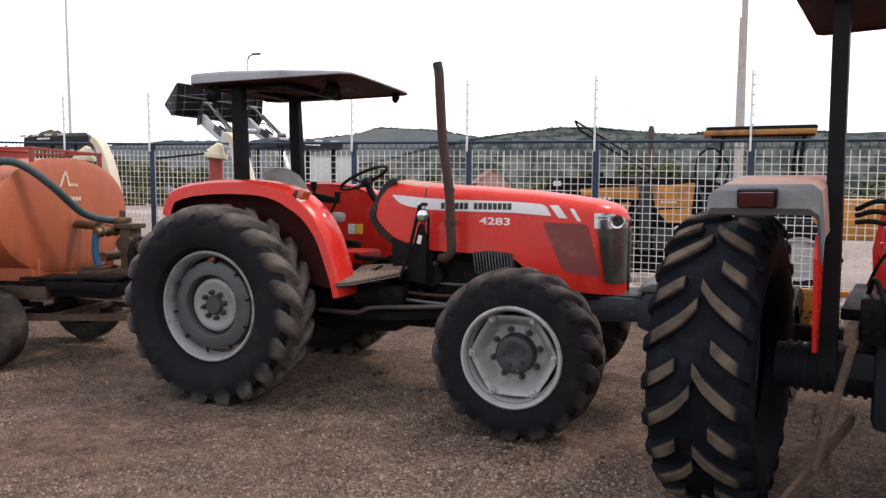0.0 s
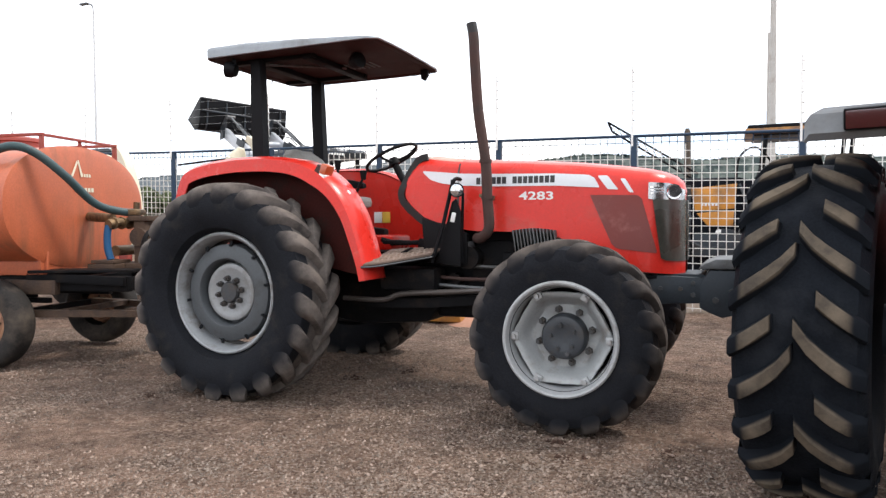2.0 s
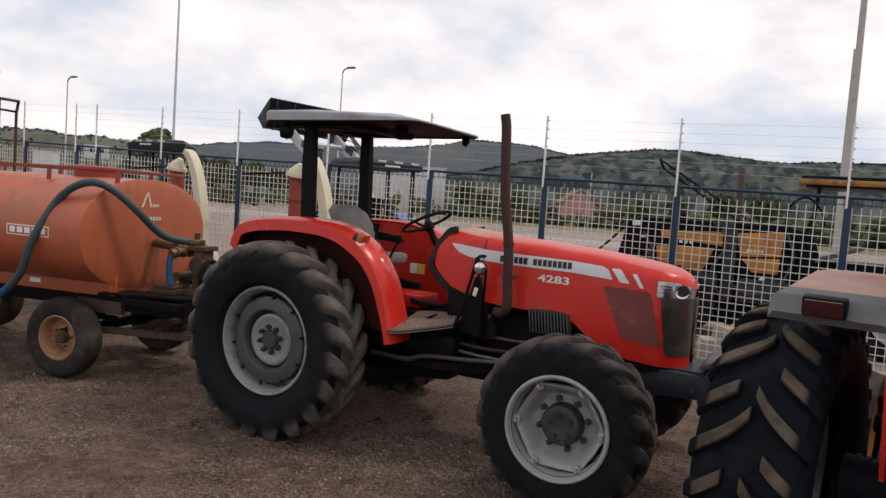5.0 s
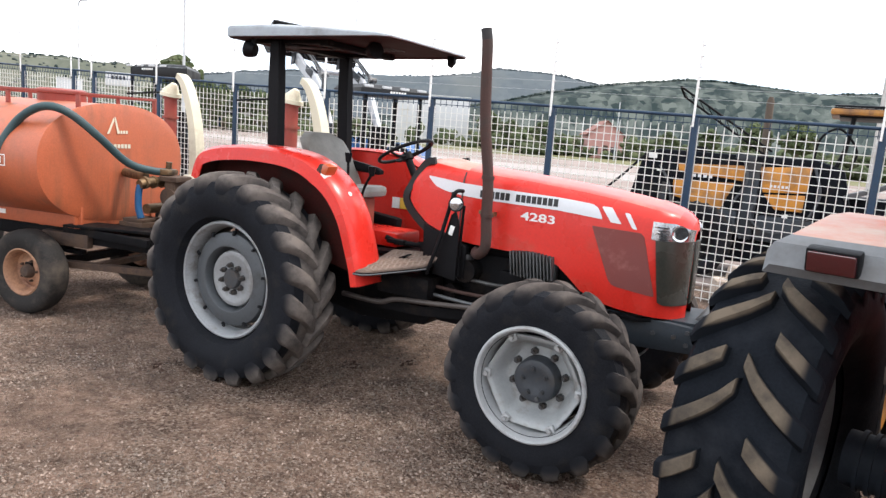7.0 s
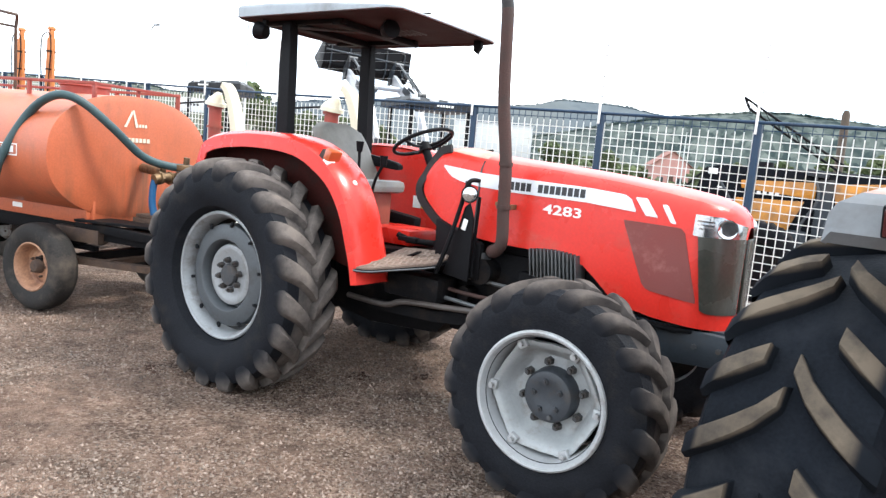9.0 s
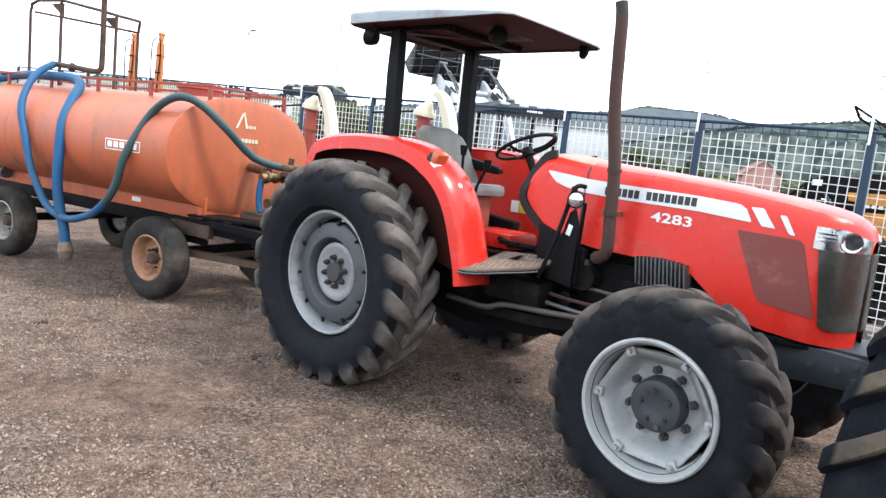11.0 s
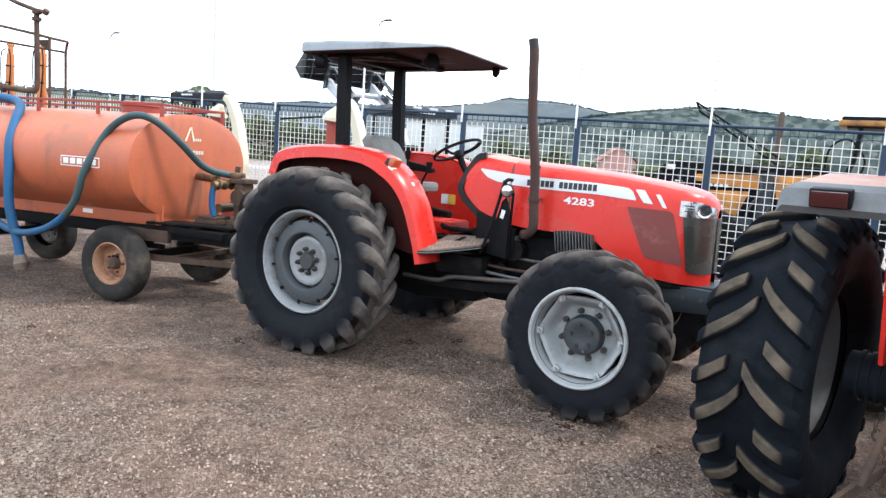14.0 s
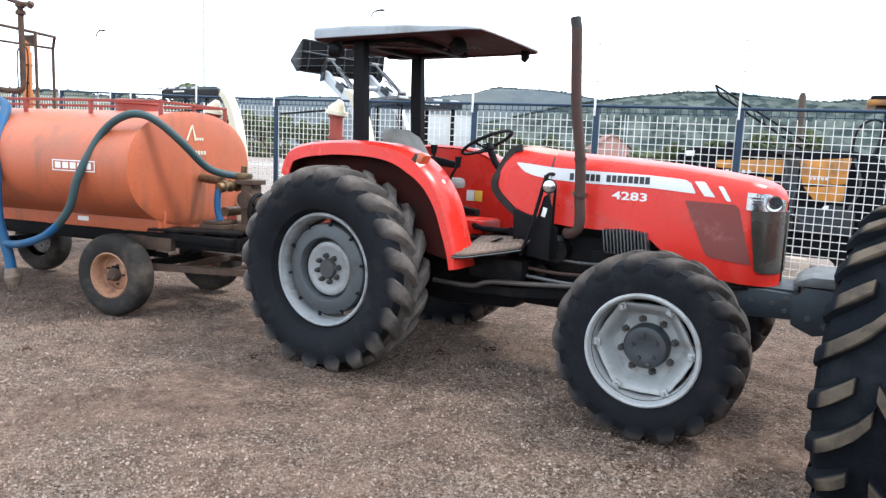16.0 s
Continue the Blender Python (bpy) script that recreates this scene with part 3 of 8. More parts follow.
def strip(bm, line, wide, thick, up=(0, 1, 0), mi=0):
    """A flat bar along a line: wide across the line and up, thick along up."""
    up = Vector(up).normalized()
    pts = [Vector(p) for p in line]
    rings = []
    for i, q in enumerate(pts):
        d = (pts[min(i + 1, len(pts) - 1)] - pts[max(i - 1, 0)]).normalized()
        s = d.cross(up).normalized() * wide / 2
        t = up * thick / 2
        rings.append([q - s - t, q + s - t, q + s + t, q - s + t])
    return loft(bm, rings, closed=True, mi=mi)


def interp(x, table):
    for (a, p), (b, q) in zip(table, table[1:]):
        if x <= b:
            return p + (q - p) * max(0.0, (x - a) / (b - a))
    return table[-1][1]


def text_mesh(body, size, bold=0.0):
    """Built-in letters as a flat mesh in the xy plane, left end at the origin."""
    cu = bpy.data.curves.new("lettering", "FONT")
    cu.body, cu.size, cu.resolution_u, cu.offset = body, size, 3, size * bold
    ob = new("lettering", cu)
    me = bpy.data.meshes.new_from_object(ob)
    bpy.data.objects.remove(ob)
    bm = bmesh.new()
    bm.from_mesh(me)
    bpy.data.meshes.remove(me)
    return bm

M_HUBDARK = mat("dark oily steel", (0.012, 0.013, 0.015), 0.6, var=0.2, spec=0.1)
M_DUSTY = mat("dusty tan metal", (0.2, 0.15, 0.115), 0.7, 0.2, var=0.25, dirt=(0.1, 0.07, 0.055), amount=0.4, dirt_scale=20)
M_RIMDUST = mat("dusty pale rim paint", (0.26, 0.25, 0.235), 0.6, 0.1, var=0.2, dirt=(0.13, 0.09, 0.07), amount=0.42, dirt_scale=7)


# ---- ground, road, hills ----
def spread(lo, hi, step, far, grow=1.35):
    """Grid lines: even between lo and hi, then ever wider out to far."""
    mid = list(np.arange(lo, hi + step / 2, step))
    a, b, d = [], [], step
    x, y = lo, hi
    while x > -far or y < far:
        d *= grow
        x, y = max(-far, x - d), min(far, y + d)
        a.append(x)
        b.append(y)
    return sorted(set(a)) + mid + sorted(set(b))


def ground_height(x, y):
    near = 1.0 / (1.0 + (abs(x) / 20) ** 4 + (abs(y) / 20) ** 4)
    h = 0.03 * noise.noise((x * 0.5, y * 0.5, 3.1)) + 0.012 * noise.noise((x * 2.1, y * 2.1, 0.7))
    return near * (h - 0.012)


gx, gy = spread(-9, 7, 0.16, 2500), spread(-6, 6, 0.16, 2500)
verts = [(x, y, ground_height(x, y)) for y in gy for x in gx]
nx = len(gx)
faces = [(j * nx + i, j * nx + i + 1, (j + 1) * nx + i + 1, (j + 1) * nx + i) for j in range(len(gy) - 1) for i in range(nx - 1)]
me = bpy.data.meshes.new("ground")
me.from_pydata(verts, [], faces)
me.shade_smooth()
me.materials.append(M_GROUND)
tagged(new("ground", me), "reddish brown gravel yard with scattered grey stones", "ground", kind="structure")


def slab(name, label, outline, z, material, category):
    bm = bmesh.new()
    prism(bm, outline, z - 0.05, z, "z")
    return tagged(part(name, bm, material, None, label, kind="structure"), category=category)


slab("lot", "bare reddish earth lot behind the fence", [(-260, 6.2), (120, 6.2), (120, 70), (-260, 76)], 0.03, M_LOT, "lot")
slab("road", "pale worn road across the open lot", [(-260, 40), (120, 36), (120, 45), (-260, 50)], 0.04, M_ROAD, "road")
slab("verge", "dry grass verge between road and houses", [(-330, 76.2), (200, 70.2), (200, 260), (-330, 260)], 0.025, M_GRASS, "verge")

# crest heights in degrees seen from the yard, by bearing
NEAR_RIDGE = [(-75, 1.5), (-45, 2.6), (-20, 3.9), (-4, 4.75), (2, 4.6), (5.5, 4.95), (9.4, 5.3), (12, 5.25), (16.5, 4.75), (19, 4.3), (22, 3.7), (26, 2.7), (32, 1.6), (40, 0.5)]
FAR_RIDGE = [(4, 3.2), (15, 4.1), (17.5, 4.45), (19.7, 4.85), (22, 5.1), (25.9, 5.2), (28, 4.7), (31, 4.3), (36, 3.95), (42, 3.85), (45.6, 3.5), (47.2, 3.1), (50.5, 2.7), (60, 2.4), (80, 2.2), (105, 1.6)]
PASTURE_HILL = [(46, 0.3), (48, 1.5), (50.8, 2.9), (54.5, 3.3), (56, 3.15), (57.6, 3.4), (62, 3.3), (75, 2.4), (100, 1.5)]
RIDGES = [(FAR_RIDGE, 640, 900, 4.0), (NEAR_RIDGE, 280, 520, 1.0), (PASTURE_HILL, 230, 330, 7.0)]


def hill_point(ridge, az, k):
    """k runs from the foot (0) over the crest (1) and down behind (1.4)."""
    table, foot, depth, seed = ridge
    r = foot + depth * k
    crest = math.tan(radians(interp(az, table))) * (foot + depth)
    shape = (3 * k * k - 2 * k ** 3) if k <= 1 else 1 - (k - 1) * 1.2
    swell = foot * (0.014 * noise.noise((az * 0.11, k * 3.0, seed)) + 0.006 * noise.noise((az * 0.5, k * 7, seed))) * min(1, k * 3)
    a = radians(az)
    return (4 - r * math.sin(a), -5 + r * math.cos(a), crest * shape + swell * (0.3 if k > 0.85 else 1) - 0.4)


hills = thing("hills", "wooded hills with pasture patches along the horizon", "hills", kind="structure")
for ridge, (nm, m, lab) in zip(RIDGES, (("far_ridge", M_WOODFAR, "wooded far ridge with haze tinted into its colour"), ("near_ridge", M_WOOD, "wooded near ridge with small clearings"), ("pasture_hill", M_PASTURE, "open olive pasture hill with few trees"))):
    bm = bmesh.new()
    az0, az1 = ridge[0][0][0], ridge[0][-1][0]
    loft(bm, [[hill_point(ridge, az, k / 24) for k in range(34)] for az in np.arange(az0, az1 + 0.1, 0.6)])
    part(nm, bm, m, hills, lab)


ICO = bmesh.new()
bmesh.ops.create_icosphere(ICO, subdivisions=1, radius=1)
ICO_V, ICO_F = [tuple(v.co) for v in ICO.verts], [tuple(v.index for v in f.verts) for f in ICO.faces]
ICO.free()


def lumps(name, places, material, label, category):
    """Many uneven leafy lumps joined into one mesh: places are (x, y, z, size)."""
    rnd = random.Random(5)
    v, f = [], []
    for x, y, z, s in places:
        b = len(v)
        sq = rnd.uniform(0.6, 1.1)
        for q in ICO_V:
            k = s * rnd.uniform(0.6, 1.3)
            v.append((x + q[0] * k, y + q[1] * k, z + q[2] * k * sq))
        f += [tuple(i + b for i in t) for t in ICO_F]
    me = bpy.data.meshes.new(name)
    me.from_pydata(v, [], f)
    me.shade_smooth()
    me.materials.append(material)
    return tagged(new(name, me), label, category, kind="stuff")


rnd = random.Random(11)
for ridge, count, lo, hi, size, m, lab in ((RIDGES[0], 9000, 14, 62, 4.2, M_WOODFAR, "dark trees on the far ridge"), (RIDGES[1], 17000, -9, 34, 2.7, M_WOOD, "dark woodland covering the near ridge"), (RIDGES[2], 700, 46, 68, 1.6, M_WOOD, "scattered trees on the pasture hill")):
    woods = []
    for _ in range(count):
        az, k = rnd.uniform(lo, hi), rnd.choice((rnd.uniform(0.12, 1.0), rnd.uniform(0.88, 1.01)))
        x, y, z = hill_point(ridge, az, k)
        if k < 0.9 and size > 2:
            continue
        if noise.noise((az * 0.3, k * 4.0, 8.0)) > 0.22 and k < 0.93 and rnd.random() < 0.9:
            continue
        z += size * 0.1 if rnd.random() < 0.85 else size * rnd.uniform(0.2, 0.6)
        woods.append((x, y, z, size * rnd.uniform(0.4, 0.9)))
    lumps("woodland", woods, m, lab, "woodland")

# shrubs and tree belt on the far side of the road
belt = []
for _ in range(1500):
    az = rnd.uniform(-14, 66)
    d = rnd.uniform(96, 210)
    if 12 < az < 22 and d < 103 or az > 24 and rnd.random() < 0.75:
        continue
    x, y = 4 - d * math.sin(radians(az)), -5 + d * math.cos(radians(az))
    if y < 25:
        continue
    hgt = rnd.uniform(0.8, 5.0) * (0.6 + 0.6 * noise.noise((az * 0.3, d * 0.03, 0)))
    for j in range(9):
        s = rnd.uniform(0.3, 1.0)
        belt.append((x + rnd.uniform(-2, 2), y + rnd.uniform(-2, 2), max(0.3, hgt * rnd.uniform(0.2, 1.0)), s))
lumps("shrub_belt", belt, M_LEAVES, "green shrubs and bushes beyond the road", "shrubs")

# ---- fence ----
FENCE_Y, FENCE_TOP = 4.6, 2.49
POST_X = [8.35, 6.33, 4.3, 2.25, 0.32, -1.66, -3.72, -5.85, -7.95, -10.0, -10.7, -12.6, -14.6, -16.6, -18.6, -20.6, -22.6, -24.6]


def rise(x):
    """The fence climbs gently towards -x."""
    return -0.0165 * x if x > -6 else 0.099 - 0.03 * (x + 6)


fence = thing("fence", "dark blue steel fence with white wire mesh panels", "fence", kind="structure")
bm = bmesh.new()
box(bm, (0, 0, 1.03), (0.078, 0.078, 2.88), bevel=0.006)
post_mesh = part("post", bm, M_BLUE, fence, "dark blue square post")
bm = bmesh.new()
strip(bm, [(0, 0, 2.35), (0, 0, 3.42)], 0.026, 0.022, (0, 1, 0))
for k in range(6):
    rod(bm, (0.013, 0, 2.7 + 0.13 * k), (0.035, 0, 2.7 + 0.13 * k), 0.011, n=8, mi=1)
pole_mesh = part("wire_pole", bm, [M_WHITE, M_ZINC], fence, "thin white electric-fence upright")
for i, x in enumerate(POST_X):
    for first, y in ((post_mesh, 0.0), (pole_mesh, -0.055)):
        o = first if i == 0 else new(first.name.split(".")[0], first.data)
        o.parent, o.location = fence, (x - (0.02 if y else 0.0), FENCE_Y + y, rise(x))
for a, b in zip(POST_X, POST_X[1:]):
    bm = bmesh.new()
    tube(bm, [(a, 0, FENCE_TOP + rise(a)), (b, 0, FENCE_TOP + rise(b))], 0.021, 10)
    part("top_rail", bm, M_BLUE, fence, "dark blue top rail").location = (0, FENCE_Y - 0.003, 0)
    bm = bmesh.new()
    strip(bm, [(a, 0, rise(a) - 0.07), (b, 0, rise(b) - 0.07)], 0.12, 0.4)
    part("kerb", bm, M_CONC, fence, "low concrete plinth").location = (0, FENCE_Y, 0)
for k in range(6):
    bm = bmesh.new()
    tube(bm, [(x, FENCE_Y - 0.055, 2.7 + 0.13 * k + rise(x)) for x in POST_X], 0.0012, 4)
    part("electric_wire", bm, M_ZINC, fence)
for a, b in zip(POST_X, POST_X[1:]):
    bm = bmesh.new()
    n = max(2, round((a - b - 0.1) / 0.1))
    for i in range(n + 1):
        x = b + 0.05 + (a - b - 0.1) * i / n
        strip(bm, [(x, 0, 0.14 + rise(x)), (x, 0, 2.37 + rise(x))], 0.01, 0.007)
        strip(bm, [(x, 0, 2.37 + rise(x)), (x, 0, 2.475 + rise(x))], 0.009, 0.006, mi=1)
    for j in range(22):
        z = 0.18 + 0.1 * j
        strip(bm, [(b + 0.04, 0.006, z + rise(b)), (a - 0.04, 0.006, z + rise(a))], 0.01, 0.007)
    strip(bm, [(b + 0.04, 0.006, 2.4 + rise(b)), (a - 0.04, 0.006, 2.4 + rise(a))], 0.01, 0.007, mi=1)
    part("mesh_panel", bm, [M_WIRE, M_BLUE], fence, "white welded wire mesh panel", smooth=0).location = (0, FENCE_Y, 0)


# ---- wheels ----
def carcass(R, rim, width, height, flat=None, n=72, bead=0.56):
    """Agricultural tyre body about the y axis, with bulged walls, flattened where it stands."""
    bm = bmesh.new()
    h, Rc = width / 2, R - height
    prof = [(rim - 0.02, -h * bead), (rim + 0.018, -h * (bead + 0.08)), (rim + 0.05, -h * max(0.8, bead + 0.11)), (rim + (Rc - rim) * 0.34, -h * max(0.94, bead + 0.13)), (rim + (Rc - rim) * 0.6, -h * 1.01), (Rc - 0.07, -h * 0.96), (Rc - 0.025, -h * 0.85), (Rc - 0.004, -h * 0.5), (Rc, 0)]
    prof = prof + [(r, -y) for r, y in prof[-2::-1]]
    lathe(bm, prof, n)
    for f in bm.faces:
        c = f.calc_center_median()
        f.material_index = 1 if math.hypot(c.x, c.z) > Rc - 0.012 else 0
    if flat is not None:
        for v in bm.verts:
            if v.co.z < flat + 0.05:
                v.co.y *= 1 + 0.5 * (flat + 0.05 - v.co.z)
                v.co.z = max(v.co.z, flat)
    return bm


def lug_mesh(R, width, height, side, skew, bars, first, worn):
    """One chevron bar that bends from the tread's middle over the shoulder; its worn top carries the dust."""
    bm = bmesh.new()
    h, Rc = width / 2, R - height
    path = [(Rc, first - 0.035), (Rc, first), (Rc, first + (0.6 - first) * 0.33), (Rc, first + (0.6 - first) * 0.66), (Rc - 0.004, 0.6), (Rc - 0.01, 0.74), (Rc - 0.018, 0.85), (Rc - 0.032, 0.925), (Rc - (0.062 if worn else 0.036), 0.97), (Rc - (0.12 if worn else 0.085), 0.995)]
    wide = (0.9, 0.95, 1.08, 1.15, 1.2, 1.28, 1.36, 1.36, 1.2, 0.75) if worn else (0.95, 0.95, 0.98, 1.0, 1.02, 1.04, 1.06, 1.08, 1.0, 0.8)
    tall = (-0.2, 0.95, 1.0, 1.0, 1.0, 1.0, 1.0, 0.94, 0.66, -0.1) if worn else (-0.2, 0.95, 1.0, 1.0, 1.0, 1.0, 0.95, 0.86, 0.74, -0.1)
    if worn:
        across = ((-1.5, None), (-1.12, 0.55), (-0.92, 0.92), (-0.5, 1.0), (0.5, 1.0), (0.92, 0.92), (1.12, 0.55), (1.5, None))
    else:
        across = ((-1.5, None), (-1.12, 0.6), (-0.98, 0.94), (-0.85, 1.0), (0.85, 1.0), (0.98, 0.94), (1.12, 0.6), (1.5, None))
    vs = []
    for i, (rc, v) in enumerate(path):
        y = side * v * h
        th = -skew * (0.95 * h * max(0.0, min(v, 0.97)) ** (0.75 if worn else 0.66)) / R
        w = bars * wide[i] / 2
        out = min(1.0, max(0.0, (v - 0.72) / 0.26))
        ring = []
        for dt, q in across:
            dh = -0.012 if q is None else height * tall[i] * q
            r = rc + dh * (1 - (0.3 if worn else 0.6) * out)
            a = th + w * dt / R
            ring.append(bm.verts.new((r * math.cos(a), y + side * dh * (0.22 if worn else 0.12) * out, r * math.sin(a))))
        vs.append(ring)
    for a, b in zip(vs, vs[1:]):
        for j in range(7):
            bm.faces.new((a[j], a[j + 1], b[j + 1], b[j]))
    bm.faces.new(vs[0])
    bm.faces.new(vs[-1][::-1])
    return bm


def tread(parent, R, width, height, count, skew, bars, lug_material, uneven=False):
    """Lugs all round, one part each; alike lugs share a mesh. uneven: every other bar starts further from the middle."""
    for side in (-1, 1):
        meshes = []
        for first in ((0.02, 0.32) if uneven else (0.0,)):
            ob = part("lug", lug_mesh(R, width, height, side, skew, bars, first, not uneven), lug_material, parent, smooth=40 if uneven else 48)
            meshes.append(ob.data)
            bpy.data.objects.remove(ob)
        for k in range(count):
            ob = new("lug", meshes[k % len(meshes)])
            ob.parent = parent
            ob.matrix_local = pose(0, 0, 0, 0, -360 * (k + (0.5 if side > 0 else 0)) / count, 0)


def bolts(parent, name, count, radius, y, r, depth, material, start=0.0, centre=(0, 0, 0), n=6):
    me = None
    for k in range(count):
        a = start + 2 * math.pi * k / count
        p = (centre[0] + radius * math.cos(a), centre[1] + y, centre[2] + radius * math.sin(a))
        if me is None:
            bm = bmesh.new()
            rod(bm, (0, 0.01, 0), (0, -depth, 0), r, r * 0.85, n)
            rod(bm, (0, -depth, 0), (0, -depth * 1.5, 0), r * 0.5, r * 0.45, 8)
            ob = part(name, bm, material, parent)
            me = ob.data
        else:
            ob = new(name, me)
            ob.parent = parent
        ob.location = p


def rear_wheel(parent, x, y, z, out):
    """Large rear wheel; out is -1 where its outer face looks to -y."""
    w = new("rear_wheel")
    w.parent = parent
    w.matrix_local = pose(x, y, z, 0, 0, 0 if out < 0 else 180)
    part("tyre", carcass(0.828, 0.44, 0.47, 0.055, -z + 0.004, bead=0.4), [M_RUBBER, M_TREAD_REAR], w, "worn black rubber tyre")
    tread(w, 0.828, 0.47, 0.055, 20, out, 0.092, M_TREAD_REAR)
    bm = bmesh.new()
    lathe(bm, [(0.448, -0.11), (0.457, -0.128), (0.453, -0.141), (0.442, -0.146), (0.431, -0.141), (0.424, -0.124), (0.414, -0.11), (0.406, -0.08), (0.403, 0.0), (0.403, 0.1), (0.42, 0.17), (0.45, 0.2)], 64)
    # inner half blackened to stand for the shade inside the rim
    for f in bm.faces:
        f.material_index = 1 if f.calc_center_median().y > 0.03 else 0
    part("rim", bm, [M_RIMREAR, M_CHASSIS], w, "silver painted steel rim, scuffed edge, inner half blackened as shade")
    bm = bmesh.new()
    lathe(bm, [(0.366, 0.06), (0.366, -0.068), (0.362, -0.08), (0.352, -0.086), (0.28, -0.098), (0.258, -0.098), (0.249, -0.088), (0.244, -0.03), (0.24, 0.02), (0.18, 0.03), (0.18, 0.06), (0.36, 0.07)], 64)
    disc = part("wheel_disc", bm, M_DISC, w, "dark grey dished wheel centre")
    for k in range(10):
        a = 2 * math.pi * (k + 0.3) / 10
        bm = bmesh.new()
        rod(bm, (0.012, 0.0, 0), (0.012, -0.016, 0), 0.011, n=6)
        box(bm, (0.026, 0.0, 0), (0.03, 0.016, 0.022), bevel=0.004)
        o = part("rim_clamp", bm, M_HUBDARK, disc)
        o.matrix_local = pose(0.347 * math.cos(a), -0.09, 0.347 * math.sin(a), 0, -math.degrees(a), 0)
    bm = bmesh.new()
    lathe(bm, [(0.22, 0.03), (0.22, -0.035), (0.214, -0.05), (0.2, -0.056), (0.175, -0.055), (0.162, -0.047), (0.08, -0.044), (0.0, -0.044)], 48)
    hub = part("hub_plate", bm, M_HUBPLATE, w, "light grey round hub plate")
    bolts(hub, "wheel_nut", 8, 0.106, -0.044, 0.024, 0.034, M_HUB, 0.2)
    bm = bmesh.new()
    lathe(bm, [(0.082, -0.05), (0.08, -0.066), (0.07, -0.078), (0.0, -0.082)], 28)
    part("hub_cap", bm, M_HUB, w, "dark round axle cap")
    return w


def front_wheel(parent, x, y, z, out, steer=0):
    w = new("front_wheel")
    w.parent = parent
    w.matrix_local = pose(x, y, z, 0, 0, steer + (0 if out < 0 else 180))
    part("tyre", carcass(0.603, 0.335, 0.37, 0.038, -z + 0.004, bead=0.84), [M_RUBBER, M_TREAD_FRONT], w, "worn black rubber tyre")
    tread(w, 0.603, 0.37, 0.038, 17, out, 0.07, M_TREAD_FRONT)
    bm = bmesh.new()
    lathe(bm, [(0.346, -0.155), (0.357, -0.172), (0.355, -0.186), (0.345, -0.193), (0.334, -0.19), (0.326, -0.174), (0.318, -0.155), (0.312, -0.13), (0.304, -0.07), (0.3, 0.06), (0.33, 0.13), (0.362, 0.16)], 64)
    part("rim", bm, M_RIM, w, "light grey painted steel rim")
    # dished six-cornered centre: the corners reach the rim, with open gaps between them
    bm = bmesh.new()
    rings = []
    n = 72
    for f, y0 in ((0.985, -0.07), (1.0, -0.104), (0.985, -0.113), (0.95, -0.112), (0.88, -0.096), (0.8, -0.05), (0.74, -0.012), (0.68, 0.004), (0.3, 0.006)):
        ring = []
        for k in range(n):
            a = 2 * math.pi * k / n
            near = abs((math.degrees(a) + 30) % 60 - 30)
            edge = min(0.306, 0.285 / math.cos(radians(30 - near))) - 0.004 * math.sin(radians(6 * near)) ** 2
            r = f * (edge if f > 0.8 else 0.29 + (edge - 0.29) * max(0.0, (f - 0.6) / 0.2))
            ring.append((r * math.cos(a), y0, r * math.sin(a)))
        rings.append(ring)
    loft(bm, rings, closed=True, caps=False)
    disc = part("wheel_disc", bm, M_WHEELGREY, w, "light grey six-lobed wheel centre")
    # black disc added behind the centre so its open gaps read as shade
    bm = bmesh.new()
    lathe(bm, [(0.0, 0.05), (0.29, 0.05), (0.3, 0.08), (0.0, 0.1)], 40)
    part("gap_backing", bm, M_CHASSIS, w)
    for k in range(6):
        a = 2 * math.pi * k / 6
        bm = bmesh.new()
        box(bm, (0, 0, 0), (0.06, 0.03, 0.05), bevel=0.008)
        rod(bm, (-0.005, -0.01, 0), (-0.005, -0.04, 0), 0.014, n=6)
        o = part("rim_lug", bm, M_RIM, disc)
        o.matrix_local = pose(0.298 * math.cos(a), -0.118, 0.298 * math.sin(a), 0, -math.degrees(a), 0)
    bolts(disc, "wheel_nut", 8, 0.17, 0.004, 0.025, 0.034, M_HUB, 0.25)
    bm = bmesh.new()
    lathe(bm, [(0.145, 0.03), (0.139, -0.06), (0.128, -0.078), (0.112, -0.084), (0.07, -0.083), (0.058, -0.077), (0.0, -0.077)], 36)
    hub = part("hub_cap", bm, M_HUBFRONT, w, "blue-black reduction hub")
    bolts(hub, "bolt", 5, 0.078, -0.082, 0.017, 0.014, M_HUBFRONT, 0.5, n=10)
    bm = bmesh.new()
    rod(bm, (0.03, -0.07, -0.1), (0.03, -0.1, -0.1), 0.013, n=6)
    part("drain_plug", bm, M_ALU, hub, "bright drain plug")
    return w


# ---- the red tractor ----
HOOD_TOP = [(1.12, 1.6), (1.17, 1.7), (1.25, 1.785), (1.33, 1.795), (1.5, 1.772), (1.74, 1.752), (2.1, 1.732), (2.5, 1.7), (2.8, 1.665), (2.98, 1.637), (3.07, 1.613), (3.135, 1.585), (3.18, 1.545), (3.2, 1.48)]
HOOD_LOW = [(1.12, 1.57), (1.15, 1.49), (1.2, 1.42), (1.3, 1.335), (1.4, 1.275), (1.6, 1.232), (1.75, 1.218), (2.15, 1.21), (2.28, 1.2), (2.37, 1.17), (2.46, 1.1), (2.54, 1.03), (2.64, 0.98), (2.8, 0.95), (3.2, 0.92)]


